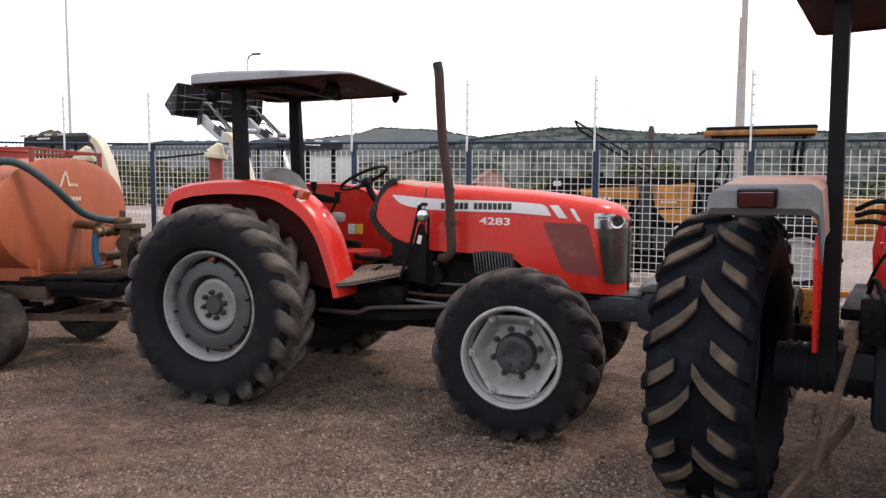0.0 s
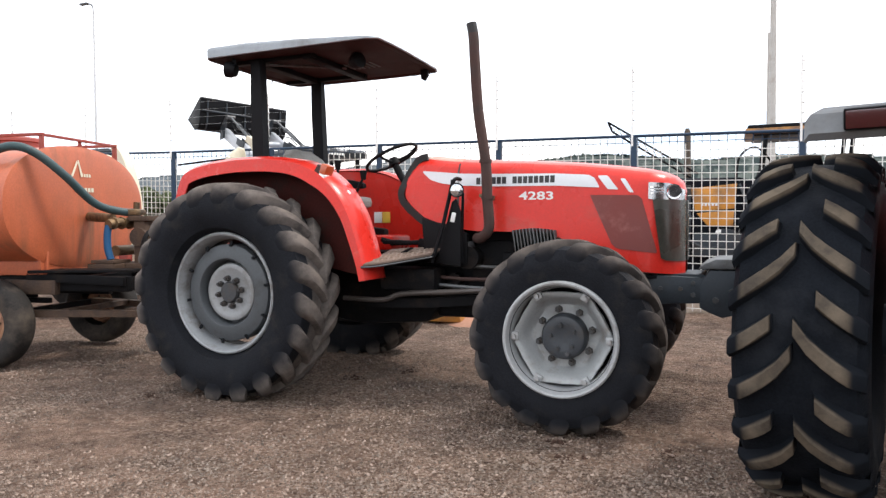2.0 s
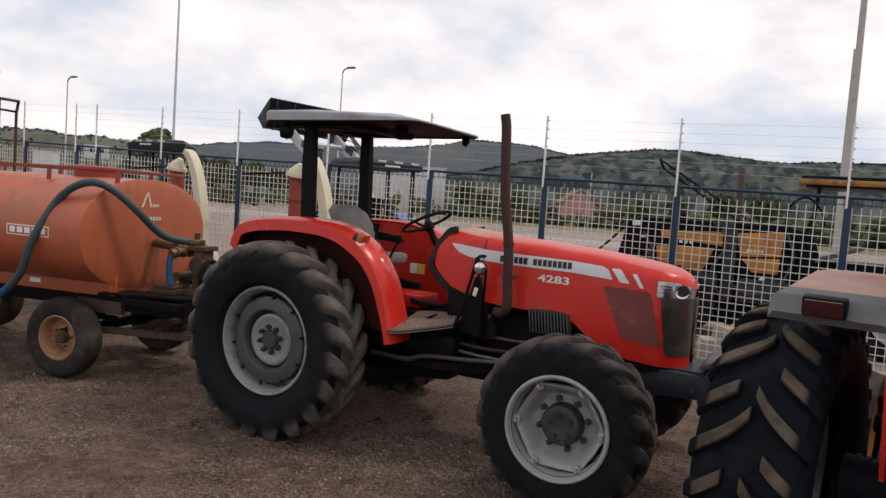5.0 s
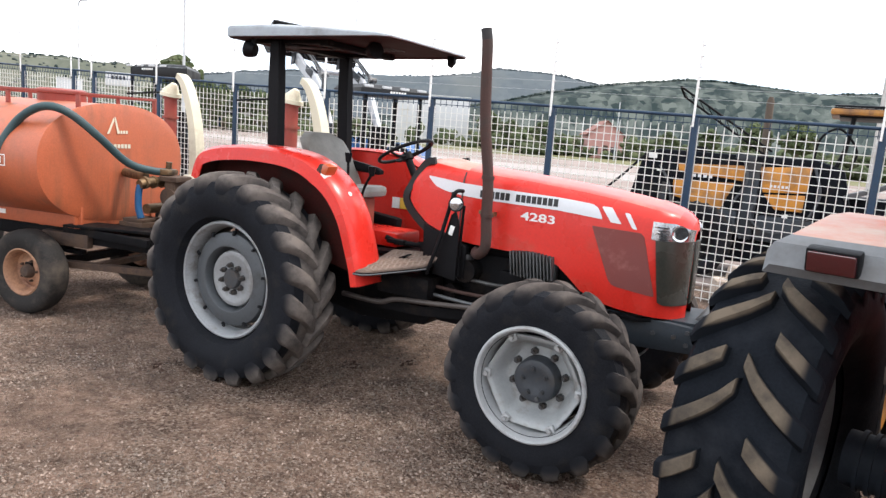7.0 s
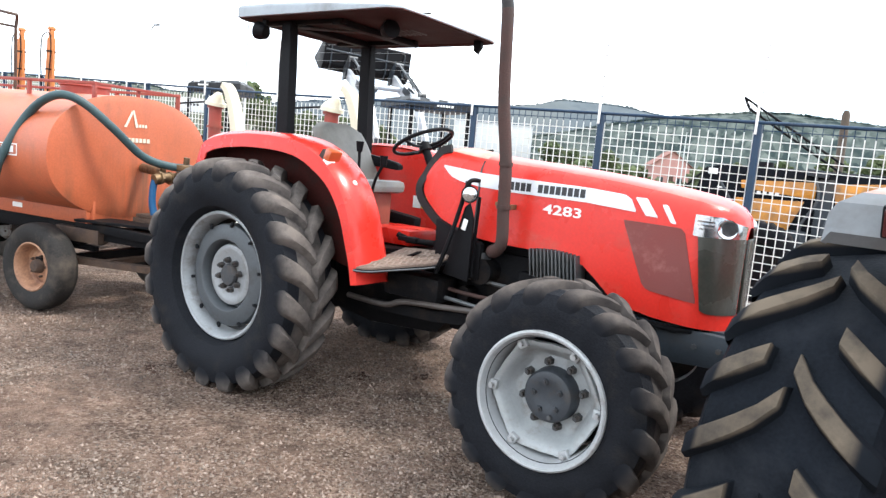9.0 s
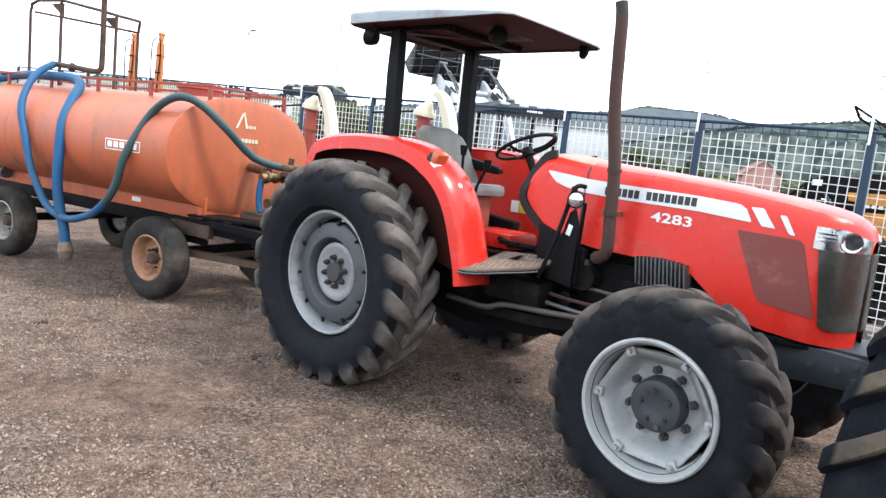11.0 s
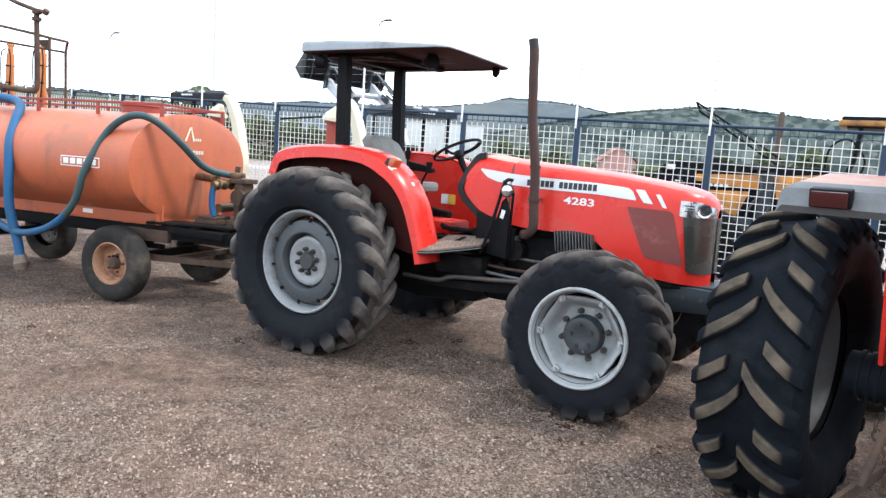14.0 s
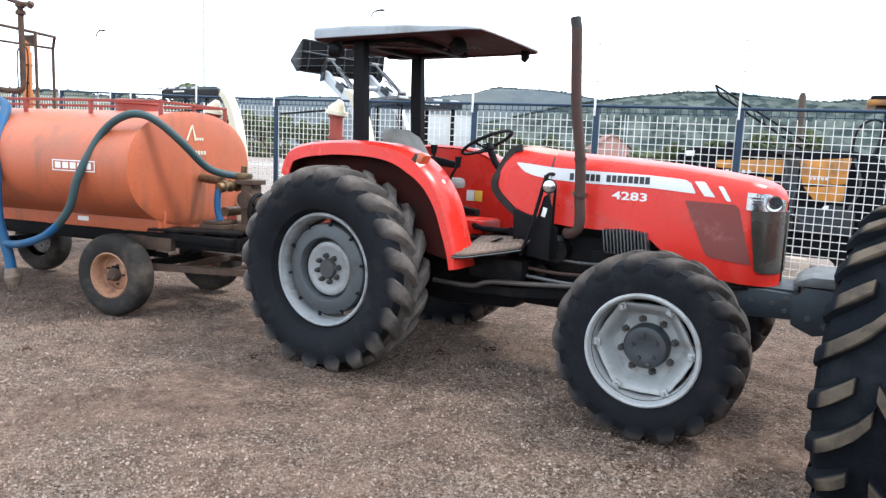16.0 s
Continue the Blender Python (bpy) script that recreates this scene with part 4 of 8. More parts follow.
def hood_half(x):
    """Half the hood's width at its flank."""
    if x < 2.93:
        return 0.335
    return 0.335 * math.sqrt(max(0.02, 1 - ((x - 2.93) / 0.28) ** 2.3))


def hood_y(x, z, grow=0.0):
    top, w = interp(x, HOOD_TOP), hood_half(x)
    r = 0.12
    lean = 0.03 * max(0.0, (z - 1.2) / 0.5)
    if z <= top - r:
        return -(w - lean + grow)
    q = min(1.0, (z - (top - r)) / r)
    return -((w - lean) * (0.62 + 0.38 * math.sqrt(max(0.0, 1 - q * q))) + grow)


def hood_patch(outline_low, outline_high, xs, grow, lift, rows=3):
    """A thin skin on the hood's flank between two lines z(x)."""
    bm = bmesh.new()
    front = [[bm.verts.new((x, hood_y(x, z, grow), z)) for z in [interp(x, outline_low) + (interp(x, outline_high) - interp(x, outline_low)) * k / rows for k in range(rows + 1)]] for x in xs]
    for a, b in zip(front, front[1:]):
        for k in range(rows):
            bm.faces.new((a[k], b[k], b[k + 1], a[k + 1]))
    made = bmesh.ops.extrude_face_region(bm, geom=list(bm.faces))
    for v in made["geom"]:
        if isinstance(v, bmesh.types.BMVert):
            v.co.y += lift
    return bm


def floor_slope(bm):
    """The driver's floor rises towards the tunnel and the nose."""
    for v in bm.verts:
        v.co.z += 0.16 * (0.875 - abs(v.co.y)) + 0.05 * (v.co.x - 1.1) - 0.008


def steps(a, b, n):
    return [a + (b - a) * k / n for k in range(n + 1)]


def tractor():
    T = thing("tractor", "red farm tractor with grey canopy, worn tyres and silver rims", "tractor")
    rear_wheel(T, 0, -0.93, 0.765, -1)
    rear_wheel(T, 0, 0.93, 0.765, 1)
    front_wheel(T, 2.544, -0.925, 0.573, -1, 0)
    front_wheel(T, 2.544, 0.925, 0.573, 1, 0)

    # driveline
    bm = bmesh.new()
    box(bm, (0.0, 0, 0.76), (0.62, 0.5, 0.56), bevel=0.06)
    box(bm, (0.72, 0, 0.82), (1.0, 0.42, 0.44), bevel=0.05)
    box(bm, (-0.3, 0, 0.95), (0.25, 0.4, 0.3), bevel=0.03)
    part("gearbox", bm, M_CHASSIS, T, "black oily gearbox and rear axle casing")
    for s in (-1, 1):
        bm = bmesh.new()
        lathe(bm, [(0.0, 0.2), (0.2, 0.2), (0.19, 0.4), (0.14, 0.52), (0.13, 0.78), (0.17, 0.8), (0.17, 0.83), (0.0, 0.83)], 24)
        o = part("axle_trumpet", bm, M_CHASSIS, T)
        o.matrix_local = pose(0, 0, 0.765, 0, 0, 0 if s > 0 else 180)
    bm = bmesh.new()
    box(bm, (1.95, 0, 0.9), (1.5, 0.46, 0.5), bevel=0.04)
    box(bm, (1.95, 0, 0.62), (1.2, 0.34, 0.16), bevel=0.04)
    box(bm, (1.85, 0, 1.2), (1.1, 0.4, 0.2), bevel=0.03)
    for k in range(7):
        rod(bm, (1.4 + 0.16 * k, -0.23, 0.75), (1.4 + 0.16 * k, -0.26, 0.75), 0.022, n=8)
    box(bm, (2.1, -0.26, 1.0), (0.34, 0.08, 0.12), bevel=0.02)
    rod(bm, (1.68, -0.2, 1.02), (1.68, -0.36, 1.02), 0.085, n=20)
    rod(bm, (1.56, -0.2, 0.85), (1.56, -0.34, 0.85), 0.05, n=16)
    part("engine", bm, M_CHASSIS, T, "black diesel engine block with oily housings")
    bm = bmesh.new()
    prism(bm, [(0.3, 0.52), (0.7, 0.46), (1.3, 0.5), (1.4, 0.62), (1.4, 0.95), (0.3, 0.95)], -0.24, 0.24, bevel=0.04)
    part("transmission_case", bm, M_CHASSIS, T, "black oily transmission casing")
    bm = bmesh.new()
    rod(bm, (1.66, -0.3, 0.94), (1.66, -0.3, 1.14), 0.055, n=18)
    part("oil_filter", bm, M_HUB, T)
    bm = bmesh.new()
    box(bm, (2.2, -0.29, 1.14), (0.32, 0.09, 0.19), bevel=0.02)
    cooler = part("finned_manifold", bm, M_ALU, T, "dull grey finned casting on the engine")
    for k in range(13):
        bm = bmesh.new()
        box(bm, (2.05 + 0.025 * k, -0.345, 1.145), (0.01, 0.1, 0.19 - 0.0016 * abs(k - 6) ** 1.6), (0, -8, 0), bevel=0.003)
        part("fin", bm, M_ALU, cooler)
    for k, pts in enumerate(([(1.45, -0.32, 0.97), (1.9, -0.33, 0.95), (2.1, -0.34, 0.98), (2.2, -0.35, 1.05)], [(1.2, -0.4, 0.9), (1.7, -0.38, 0.86), (2.2, -0.34, 0.88)], [(1.3, -0.42, 0.83), (1.8, -0.42, 0.8), (2.3, -0.3, 0.78)])):
        bm = bmesh.new()
        tube(bm, spline(pts, 6), 0.014)
        part("fuel_line", bm, [M_ALU, M_RUST, M_CYL][k], T)
    bm = bmesh.new()
    box(bm, (1.25, -0.4, 0.86), (0.46, 0.24, 0.17), bevel=0.04)
    part("fuel_tank", bm, M_CHASSIS, T, "black side fuel tank")
    bm = bmesh.new()
    tube(bm, spline([(0.7, -0.5, 0.7), (1.05, -0.52, 0.7), (1.22, -0.52, 0.75), (1.6, -0.5, 0.775), (2.1, -0.4, 0.8)], 6), 0.02)
    part("steering_pipe", bm, M_PIPE, T, "dull brown steel pipe along the chassis")
    bm = bmesh.new()
    strip(bm, [(0.85, -0.42, 0.66), (1.4, -0.44, 0.68), (2.1, -0.38, 0.74)], 0.07, 0.03, (0, 1, 0))
    part("support_bar", bm, M_CHASSIS, T)
    bm = bmesh.new()
    edge = [(1.062, -0.878, 0.978), (1.14, -0.878, 0.978), (1.2, -0.853, 0.978), (1.45, -0.643, 0.978), (1.493, -0.593, 0.978)]
    tube(bm, edge, 0.005, 6)
    floor_slope(bm)
    part("step_edge", bm, M_CYL, T, "worn bright step edge")

    # front axle and nose frame
    bm = bmesh.new()
    box(bm, (2.544, 0, 0.57), (0.2, 1.1, 0.17), bevel=0.04)
    lathe(bm, [(0.0, -0.3), (0.12, -0.26), (0.17, -0.1), (0.17, 0.1), (0.12, 0.26), (0.0, 0.3)], 24, (2.56, 0, 0.58))
    for s in (-1, 1):
        box(bm, (2.544, s * 0.62, 0.58), (0.16, 0.16, 0.3), bevel=0.03)
        lathe(bm, [(0.0, -0.14), (0.15, -0.14), (0.17, 0.0), (0.15, 0.14), (0.0, 0.14)], 24, (2.544, s * 0.76, 0.573))
    part("front_axle", bm, M_CHASSIS, T, "black cast front drive axle")
    bm = bmesh.new()
    rod(bm, (2.42, -0.7, 0.6), (2.4, 0.7, 0.6), 0.02)
    part("tie_rod", bm, M_ALU, T)
    bm = bmesh.new()
    for s in (-1, 1):
        prism(bm, [(2.3, 0.72), (2.62, 0.7), (3.3, 0.735), (3.34, 0.76), (3.34, 0.905), (2.7, 0.93), (2.3, 0.9)], s * 0.27 - 0.025, s * 0.27 + 0.025, bevel=0.006)
    box(bm, (3.0, 0, 0.915), (0.66, 0.5, 0.02))
    box(bm, (2.75, 0, 0.8), (0.3, 0.5, 0.12), bevel=0.01)
    nose = part("front_frame", bm, M_FRAME, T, "blue-grey steel nose frame")
    for px, pz in ((3.05, 0.83), (3.18, 0.83), (3.26, 0.79), (3.26, 0.87)):
        bm = bmesh.new()
        rod(bm, (px, -0.29, pz), (px, -0.31, pz), 0.016, n=6)
        part("bolt", bm, M_HUB, nose)
    bm = bmesh.new()
    prism(bm, [(3.3, 0.86), (3.36, 0.96), (3.56, 0.96), (3.58, 0.68), (3.44, 0.64), (3.3, 0.7)], -0.3, 0.3, bevel=0.02)
    carrier = part("weight_carrier", bm, M_FRAME, T, "blue-grey front weight bracket")
    for px, pz in ((3.4, 0.76), (3.5, 0.82), (3.5, 0.72)):
        bm = bmesh.new()
        rod(bm, (px, -0.3, pz), (px, -0.318, pz), 0.02, n=10)
        part("bolt", bm, M_HUB, carrier)
    bm = bmesh.new()
    prism(bm, [(3.29, 0.965), (3.33, 1.0), (3.4, 1.03), (3.55, 1.035), (3.57, 0.965)], -0.31, 0.31, bevel=0.01)
    part("bracket_cover", bm, M_ALU, T, "pale dusty cover plate")

    # hood: flanks run down to an uneven lower edge, the crown is gently rounded
    bm = bmesh.new()
    xs = sorted(set([p[0] for p in HOOD_TOP] + [p[0] for p in HOOD_LOW] + steps(2.93, 3.2, 12) + [3.185, 3.194]))
    rings = []
    for x in xs:
        top, low, w = interp(x, HOOD_TOP), interp(x, HOOD_LOW), hood_half(x)
        zs = [low, low + (top - 0.12 - low) * 0.33, low + (top - 0.12 - low) * 0.66, top - 0.12] if top - 0.13 > low else [low, low, low, low]
        base = max(low, top - 0.12)
        half = [(x, hood_y(x, z), z) for z in zs] + [(x, hood_y(x, base + (top - base) * q), base + (top - base) * q) for q in (0.35, 0.62, 0.82, 0.95, 1.0)] + [(x, -0.12 * w / 0.335, top + 0.012), (x, 0, top + 0.016)]
        rings.append(half + [(a, -b, c) for a, b, c in half[-2::-1]])
    loft(bm, rings)
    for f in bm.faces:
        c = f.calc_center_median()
        # rear top is bleached; the top ahead of it carries the painted sheen
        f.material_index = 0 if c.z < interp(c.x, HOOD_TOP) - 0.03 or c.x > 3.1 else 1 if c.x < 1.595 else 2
    part("hood", bm, [M_RED, M_FADE, M_REDTOP], T, "glossy red sloping hood, sun-bleached rear top, painted sky sheen ahead", smooth=50)
    bm = bmesh.new()
    prism(bm, [(2.6, -0.32), (2.95, -0.325), (3.12, -0.26), (3.19, -0.1), (3.19, 0.1), (3.12, 0.26), (2.95, 0.325), (2.6, 0.32)], 0.893, 0.917, "z", bevel=0.004)
    part("hood_tray", bm, M_BLACK, T, "black lower edge under the hood")
    # dark nose with headlamps wrapped round the corners
    for s in (-1, 1):
        bm = hood_patch([(2.97, 1.05), (3.04, 1.018), (3.2, 1.01)], [(2.97, 1.43), (3.2, 1.43)], steps(3.0, 3.2, 12), 0.004, -0.012)
        bm2 = hood_patch([(2.97, 1.435), (3.2, 1.405)], [(2.97, 1.548), (3.1, 1.543), (3.2, 1.497)], steps(2.972, 3.196, 12), 0.003, -0.01)
        for v in bm.verts:
            x = v.co.x + 0.14 * (1.43 - v.co.z) * (3.2 - v.co.x) / 0.2
            v.co.y += hood_y(x, v.co.z) - hood_y(v.co.x, v.co.z)
            v.co.x = x
        if s > 0:
            for q in (bm, bm2):
                bmesh.ops.scale(q, vec=(1, -1, 1), verts=q.verts)
        part("side_grille", bm, M_GRILLE, T, "dusty dark plastic nose grille")
        lamp = part("headlamp", bm2, M_LAMPBOWL, T, "clear wraparound headlamp")
        for k in range(4):
            bm = bmesh.new()
            strip(bm, [(hx, s * (-hood_y(hx, 1.5) + 0.012), 1.455 + 0.02 * k - 0.04 * (hx - 2.98)) for hx in steps(2.985, 3.07, 4)], 0.009, 0.006)
            part("lens_rib", bm, M_CHROME, lamp, smooth=0)
        for hx in (3.118,):
            bm = bmesh.new()
            rod(bm, (hx, s * (-hood_y(hx, 1.48)) * 0.9, 1.485), (hx + 0.012, s * (-hood_y(hx, 1.48) + 0.02), 1.482), 0.048, 0.054, 24)
            part("reflector", bm, M_LAMPBOWL, lamp)
            bm = bmesh.new()
            lathe(bm, [(0.052, 0.0), (0.05, -0.008), (0.045, -0.006), (0.034, 0.006), (0.018, 0.012), (0.012, 0.004), (0.0, 0.002)], 24)
            part("lens", bm, M_CHROME, lamp, "round mirrored lamp").matrix_local = pose(hx + 0.012, s * (-hood_y(hx, 1.48) + 0.02), 1.482, 0, 0, 25 if s < 0 else 155)
    bm = bmesh.new()
    box(bm, (3.202, 0, 1.22), (0.02, 0.14, 0.42), bevel=0.006)
    part("front_grille", bm, M_GRILLE, T)
    # flank graphics
    for s in (-1, 1):
        pieces = [
            ("side_stripe", hood_patch([(1.3, 1.665), (1.36, 1.61), (1.45, 1.58), (1.6, 1.56), (1.84, 1.548), (2.34, 1.541), (2.64, 1.52)], [(1.28, 1.68), (1.45, 1.665), (1.6, 1.65), (1.84, 1.64), (2.33, 1.628), (2.56, 1.612), (2.6, 1.6), (2.645, 1.523)], steps(1.3, 2.64, 40), 0.002, -0.003), M_SILVER),
            ("stripe_tab", hood_patch([(2.63, 1.6), (2.7, 1.508), (2.77, 1.503)], [(2.63, 1.603), (2.695, 1.604), (2.77, 1.506)], steps(2.632, 2.768, 10), 0.002, -0.003), M_SILVER),
            ("stripe_tab", hood_patch([(2.785, 1.575), (2.845, 1.483), (2.875, 1.481)], [(2.785, 1.578), (2.815, 1.58), (2.875, 1.484)], steps(2.787, 2.873, 8), 0.002, -0.003), M_SILVER),
            ("mesh_screen", hood_patch([(2.58, 1.466), (2.74, 1.11), (2.78, 1.095), (3.03, 1.068)], [(2.58, 1.47), (2.9, 1.463), (2.925, 1.452), (3.03, 1.08)], steps(2.582, 3.028, 18), 0.002, -0.004), M_MESHRED),
            ("hood_seam", hood_patch([(1.58, 1.24), (1.6, 1.24)], [(1.58, 1.73), (1.6, 1.73)], [1.586, 1.598], 0.003, -0.002, 8), M_INK),
        ]
        for nm, bm, m in pieces:
            if s > 0:
                bmesh.ops.scale(bm, vec=(1, -1, 1), verts=bm.verts)
            part(nm, bm, m, T)
    # maker's lettering on the stripe as plain dark blocks, model number in white
    for k in range(15):
        if k == 6:
            continue
        x0 = 1.735 + k * 0.04
        bm = hood_patch([(1.0, 1.564), (3.0, 1.564)], [(1.0, 1.615), (3.0, 1.615)], [x0, x0 + 0.032], 0.0045, -0.002, 2)
        part("lettering_block", bm, M_INK, T)
    bm = text_mesh("4283", 0.08, 0.022)
    bmesh.ops.scale(bm, vec=(1.62, 1, 1), verts=bm.verts)
    num = part("model_number", bm, M_WHITE, T, "white model number")
    num.matrix_local = pose(2.066, hood_y(2.2, 1.49) - 0.004, 1.447, 90 + 2.5, 0.8, 0)
    # scuttle and black seal at the rear edge of the hood
    edge = [(1.32, 1.79), (1.25, 1.77), (1.18, 1.68), (1.14, 1.59), (1.118, 1.5), (1.15, 1.43), (1.24, 1.345), (1.36, 1.272), (1.6, 1.235)]
    for s in (-1, 1):
        bm = bmesh.new()
        strip(bm, [(p.x, -s * hood_y(max(p.x, 1.14), min(p.z, interp(p.x, HOOD_TOP) - 0.03), 0.004), p.z) for p in spline([(a, 0, b) for a, b in edge], 3)], 0.052, 0.026)
        part("hood_seal", bm, M_BLACKDUST, T, "black rubber edge of the console")
    bm = bmesh.new()
    prism(bm, [(1.3, 1.775), (1.23, 1.75), (1.14, 1.6), (1.2, 1.45), (1.3, 1.35), (1.4, 1.35)], -0.26, 0.26, bevel=0.015)
    part("dashboard", bm, M_BLACKDUST, T, "black instrument console")
    for s in (-1, 1):
        bm = bmesh.new()
        prism(bm, [(1.31, 1.325), (1.5, 1.255), (1.62, 1.22), (1.68, 1.2), (1.68, 0.96), (1.33, 0.98)], s * 0.34 - 0.03, s * 0.34 + 0.03, bevel=0.01)
        part("side_cover", bm, M_BLACK, T, "black plastic footwell side cover")

    # exhaust
    line = spline([(1.72, -0.24, 1.17), (1.76, -0.36, 1.165), (1.83, -0.44, 1.18), (1.885, -0.47, 1.25), (1.875, -0.472, 1.45), (1.862, -0.474, 1.72), (1.81, -0.478, 2.08), (1.787, -0.48, 2.42), (1.776, -0.48, 2.61), (1.76, -0.482, 2.705)], 6)
    bm = bmesh.new()
    tube(bm, line[:50], 0.038, 16)
    stack = part("exhaust", bm, M_RUST, T, "tall rusty exhaust stack with sooty tip")
    bm = bmesh.new()
    tube(bm, line[49:], 0.0378, 16)
    part("exhaust_tip", bm, M_SOOT, stack, "sooty black pipe end")
    for z, x in ((1.46, 1.876), (1.72, 1.862)):
        bm = bmesh.new()
        rod(bm, (x, -0.473, z - 0.012), (x, -0.473, z + 0.012), 0.045, n=16)
        part("clamp_band", bm, M_RUST, stack)
    bm = bmesh.new()
    box(bm, (1.876, -0.4, 1.46), (0.02, 0.14, 0.03))
    box(bm, (1.84, -0.45, 1.475), (0.06, 0.03, 0.025))
    part("clamp", bm, M_BRASS, stack)

    # fenders
    path = spline([(-0.665, 0, 1.5), (-0.63, 0, 1.6), (-0.565, 0, 1.69), (-0.4, 0, 1.745), (-0.2, 0, 1.77), (0.0, 0, 1.782), (0.3, 0, 1.775), (0.52, 0, 1.738), (0.7, 0, 1.655), (0.85, 0, 1.525), (0.96, 0, 1.35), (1.03, 0, 1.15), (1.075, 0, 1.0), (1.1, 0, 0.875)], 4)
    inner = 0.56
    for s in (-1, 1):
        bm = bmesh.new()
        rings = []
        for i, p in enumerate(path):
            d = (path[min(i + 1, len(path) - 1)] - path[max(i - 1, 0)]).normalized()
            nrm = Vector((-d.z, 0, d.x))
            wide = 0.875 - 0.03 * max(0, (0.2 - p.x))
            lip = 0.105 - 0.05 * max(0.0, (p.x - 0.7) / 0.4)
            o = [(p + nrm * 0.0, inner), (p + nrm * 0.012, inner + 0.03), (p + nrm * 0.018, 0.6), (p + nrm * 0.012, wide - 0.05), (p - nrm * 0.012, wide - 0.012), (p - nrm * lip, wide), (p - nrm * (lip + 0.002), wide - 0.01), (p - nrm * 0.03, wide - 0.024), (p - nrm * 0.006, 0.6), (p - nrm * 0.014, inner)]
            rings.append([(q.x, s * y, q.z) for q, y in o])
        loft(bm, rings, closed=True)
        # underside faces take the shade-darkened red
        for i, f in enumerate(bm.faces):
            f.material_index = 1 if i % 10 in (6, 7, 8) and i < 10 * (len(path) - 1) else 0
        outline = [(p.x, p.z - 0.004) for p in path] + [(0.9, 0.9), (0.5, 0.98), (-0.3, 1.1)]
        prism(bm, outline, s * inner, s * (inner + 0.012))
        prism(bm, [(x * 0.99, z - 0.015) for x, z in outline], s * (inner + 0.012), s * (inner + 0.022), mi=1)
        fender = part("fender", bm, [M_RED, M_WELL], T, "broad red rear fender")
        bm = bmesh.new()
        box(bm, (0.7, s * 0.795, 1.655), (0.07, 0.12, 0.1), (0, 35, 0), bevel=0.012)
        lens = part("lamp_base", bm, M_RUST, fender)
        bm = bmesh.new()
        box(bm, (0.742, s * 0.8, 1.672), (0.06, 0.115, 0.085), (0, 25, 0), bevel=0.018)
        part("amber_lens", bm, M_AMBER, lens, "amber indicator lens")
        bm = bmesh.new()
        box(bm, (0.731, s * 0.801, 1.624), (0.056, 0.113, 0.035), (0, 25, 0), bevel=0.01)
        part("white_lens", bm, M_WHITE, lens, "white lower lamp lens")
        bm = bmesh.new()
        rod(bm, (0.87, s * 0.72, 1.5), (0.885, s * 0.72, 1.51), 0.018, n=12)
        part("reflector_dot", bm, M_WHITE, fender)
    bm = bmesh.new()
    box(bm, (0.535, 0.553, 1.335), (0.08, 0.008, 0.1), bevel=0.002)
    tag = part("warning_label", bm, M_YELLOWTAG, T, "yellow warning label")
    bm = bmesh.new()
    box(bm, (0.45, 0.552, 1.335), (0.08, 0.008, 0.1), bevel=0.002)
    part("label_panel", bm, M_WHITE, tag)
    bm = bmesh.new()
    box(bm, (0.5, 0.3, 1.2), (0.34, 0.1, 0.1), (0, 6, 0), bevel=0.03)
    part("side_console", bm, M_BLACK, T)
    bm = bmesh.new()
    box(bm, (0.76, 0.0, 1.12), (0.4, 0.36, 0.12), bevel=0.03)
    part("tunnel", bm, M_RED, T, "red gearbox tunnel")
    bm = bmesh.new()
    box(bm, (1.0, -0.24, 1.13), (0.16, 0.06, 0.035), bevel=0.01)
    rod(bm, (0.9, -0.24, 1.15), (0.98, -0.24, 1.13), 0.02)
    rod(bm, (0.98, -0.24, 1.12), (1.32, -0.2, 1.13), 0.02)
    rod(bm, (1.25, -0.25, 1.13), (1.25, -0.17, 1.13), 0.03, n=14)
    part("pedal_linkage", bm, M_BLACK, T, "black pedal linkage")
    bm = bmesh.new()
    rod(bm, (1.22, -0.5, 0.995), (1.24, -0.48, 1.07), 0.008, n=8)
    box(bm, (1.24, -0.48, 1.075), (0.09, 0.05, 0.012), (0, -25, 0), bevel=0.004)
    part("foot_pedal", bm, M_BLACK, T)

    # floor, step and hand rail
    bm = bmesh.new()
    prism(bm, [(1.06, -0.875), (1.14, -0.875), (1.2, -0.85), (1.45, -0.64), (1.49, -0.59), (1.5, -0.25), (0.55, -0.25), (0.55, -0.33), (1.05, -0.33)], 0.967, 0.985, "z", bevel=0.004)
    prism(bm, [(1.06, 0.875), (1.18, 0.875), (1.56, 0.58), (1.56, 0.25), (0.55, 0.25)], 0.955, 0.985, "z", bevel=0.004)
    box(bm, (0.55, 0, 0.965), (0.98, 1.1, 0.03))
    floor_slope(bm)
    floor = part("platform", bm, M_CHASSIS, T, "black steel driver platform")
    for s in (-1, 1):
        bm = bmesh.new()
        prism(bm, [(1.075, s * 0.865), (1.14, s * 0.865), (1.195, s * 0.84), (1.44, s * 0.63), (1.475, s * 0.585), (1.48, s * 0.26), (1.02, s * 0.3)], 0.987, 0.997, "z")
        floor_slope(bm)
        part("floor_mat", bm, M_MAT, floor, "brown worn ribbed floor mat")
        for k in range(11):
            x = 1.09 + 0.034 * k
            near = 0.85 if x < 1.16 else 0.85 - (x - 1.16) * 0.8
            n = max(2, int((near - 0.31) / 0.06))
            bm = bmesh.new()
            strip(bm, [(x + (0.03 if j % 2 else 0.0), s * (near + (0.31 - near) * j / n), 0.999) for j in range(n + 1)], 0.013, 0.007, (0, 0, 1))
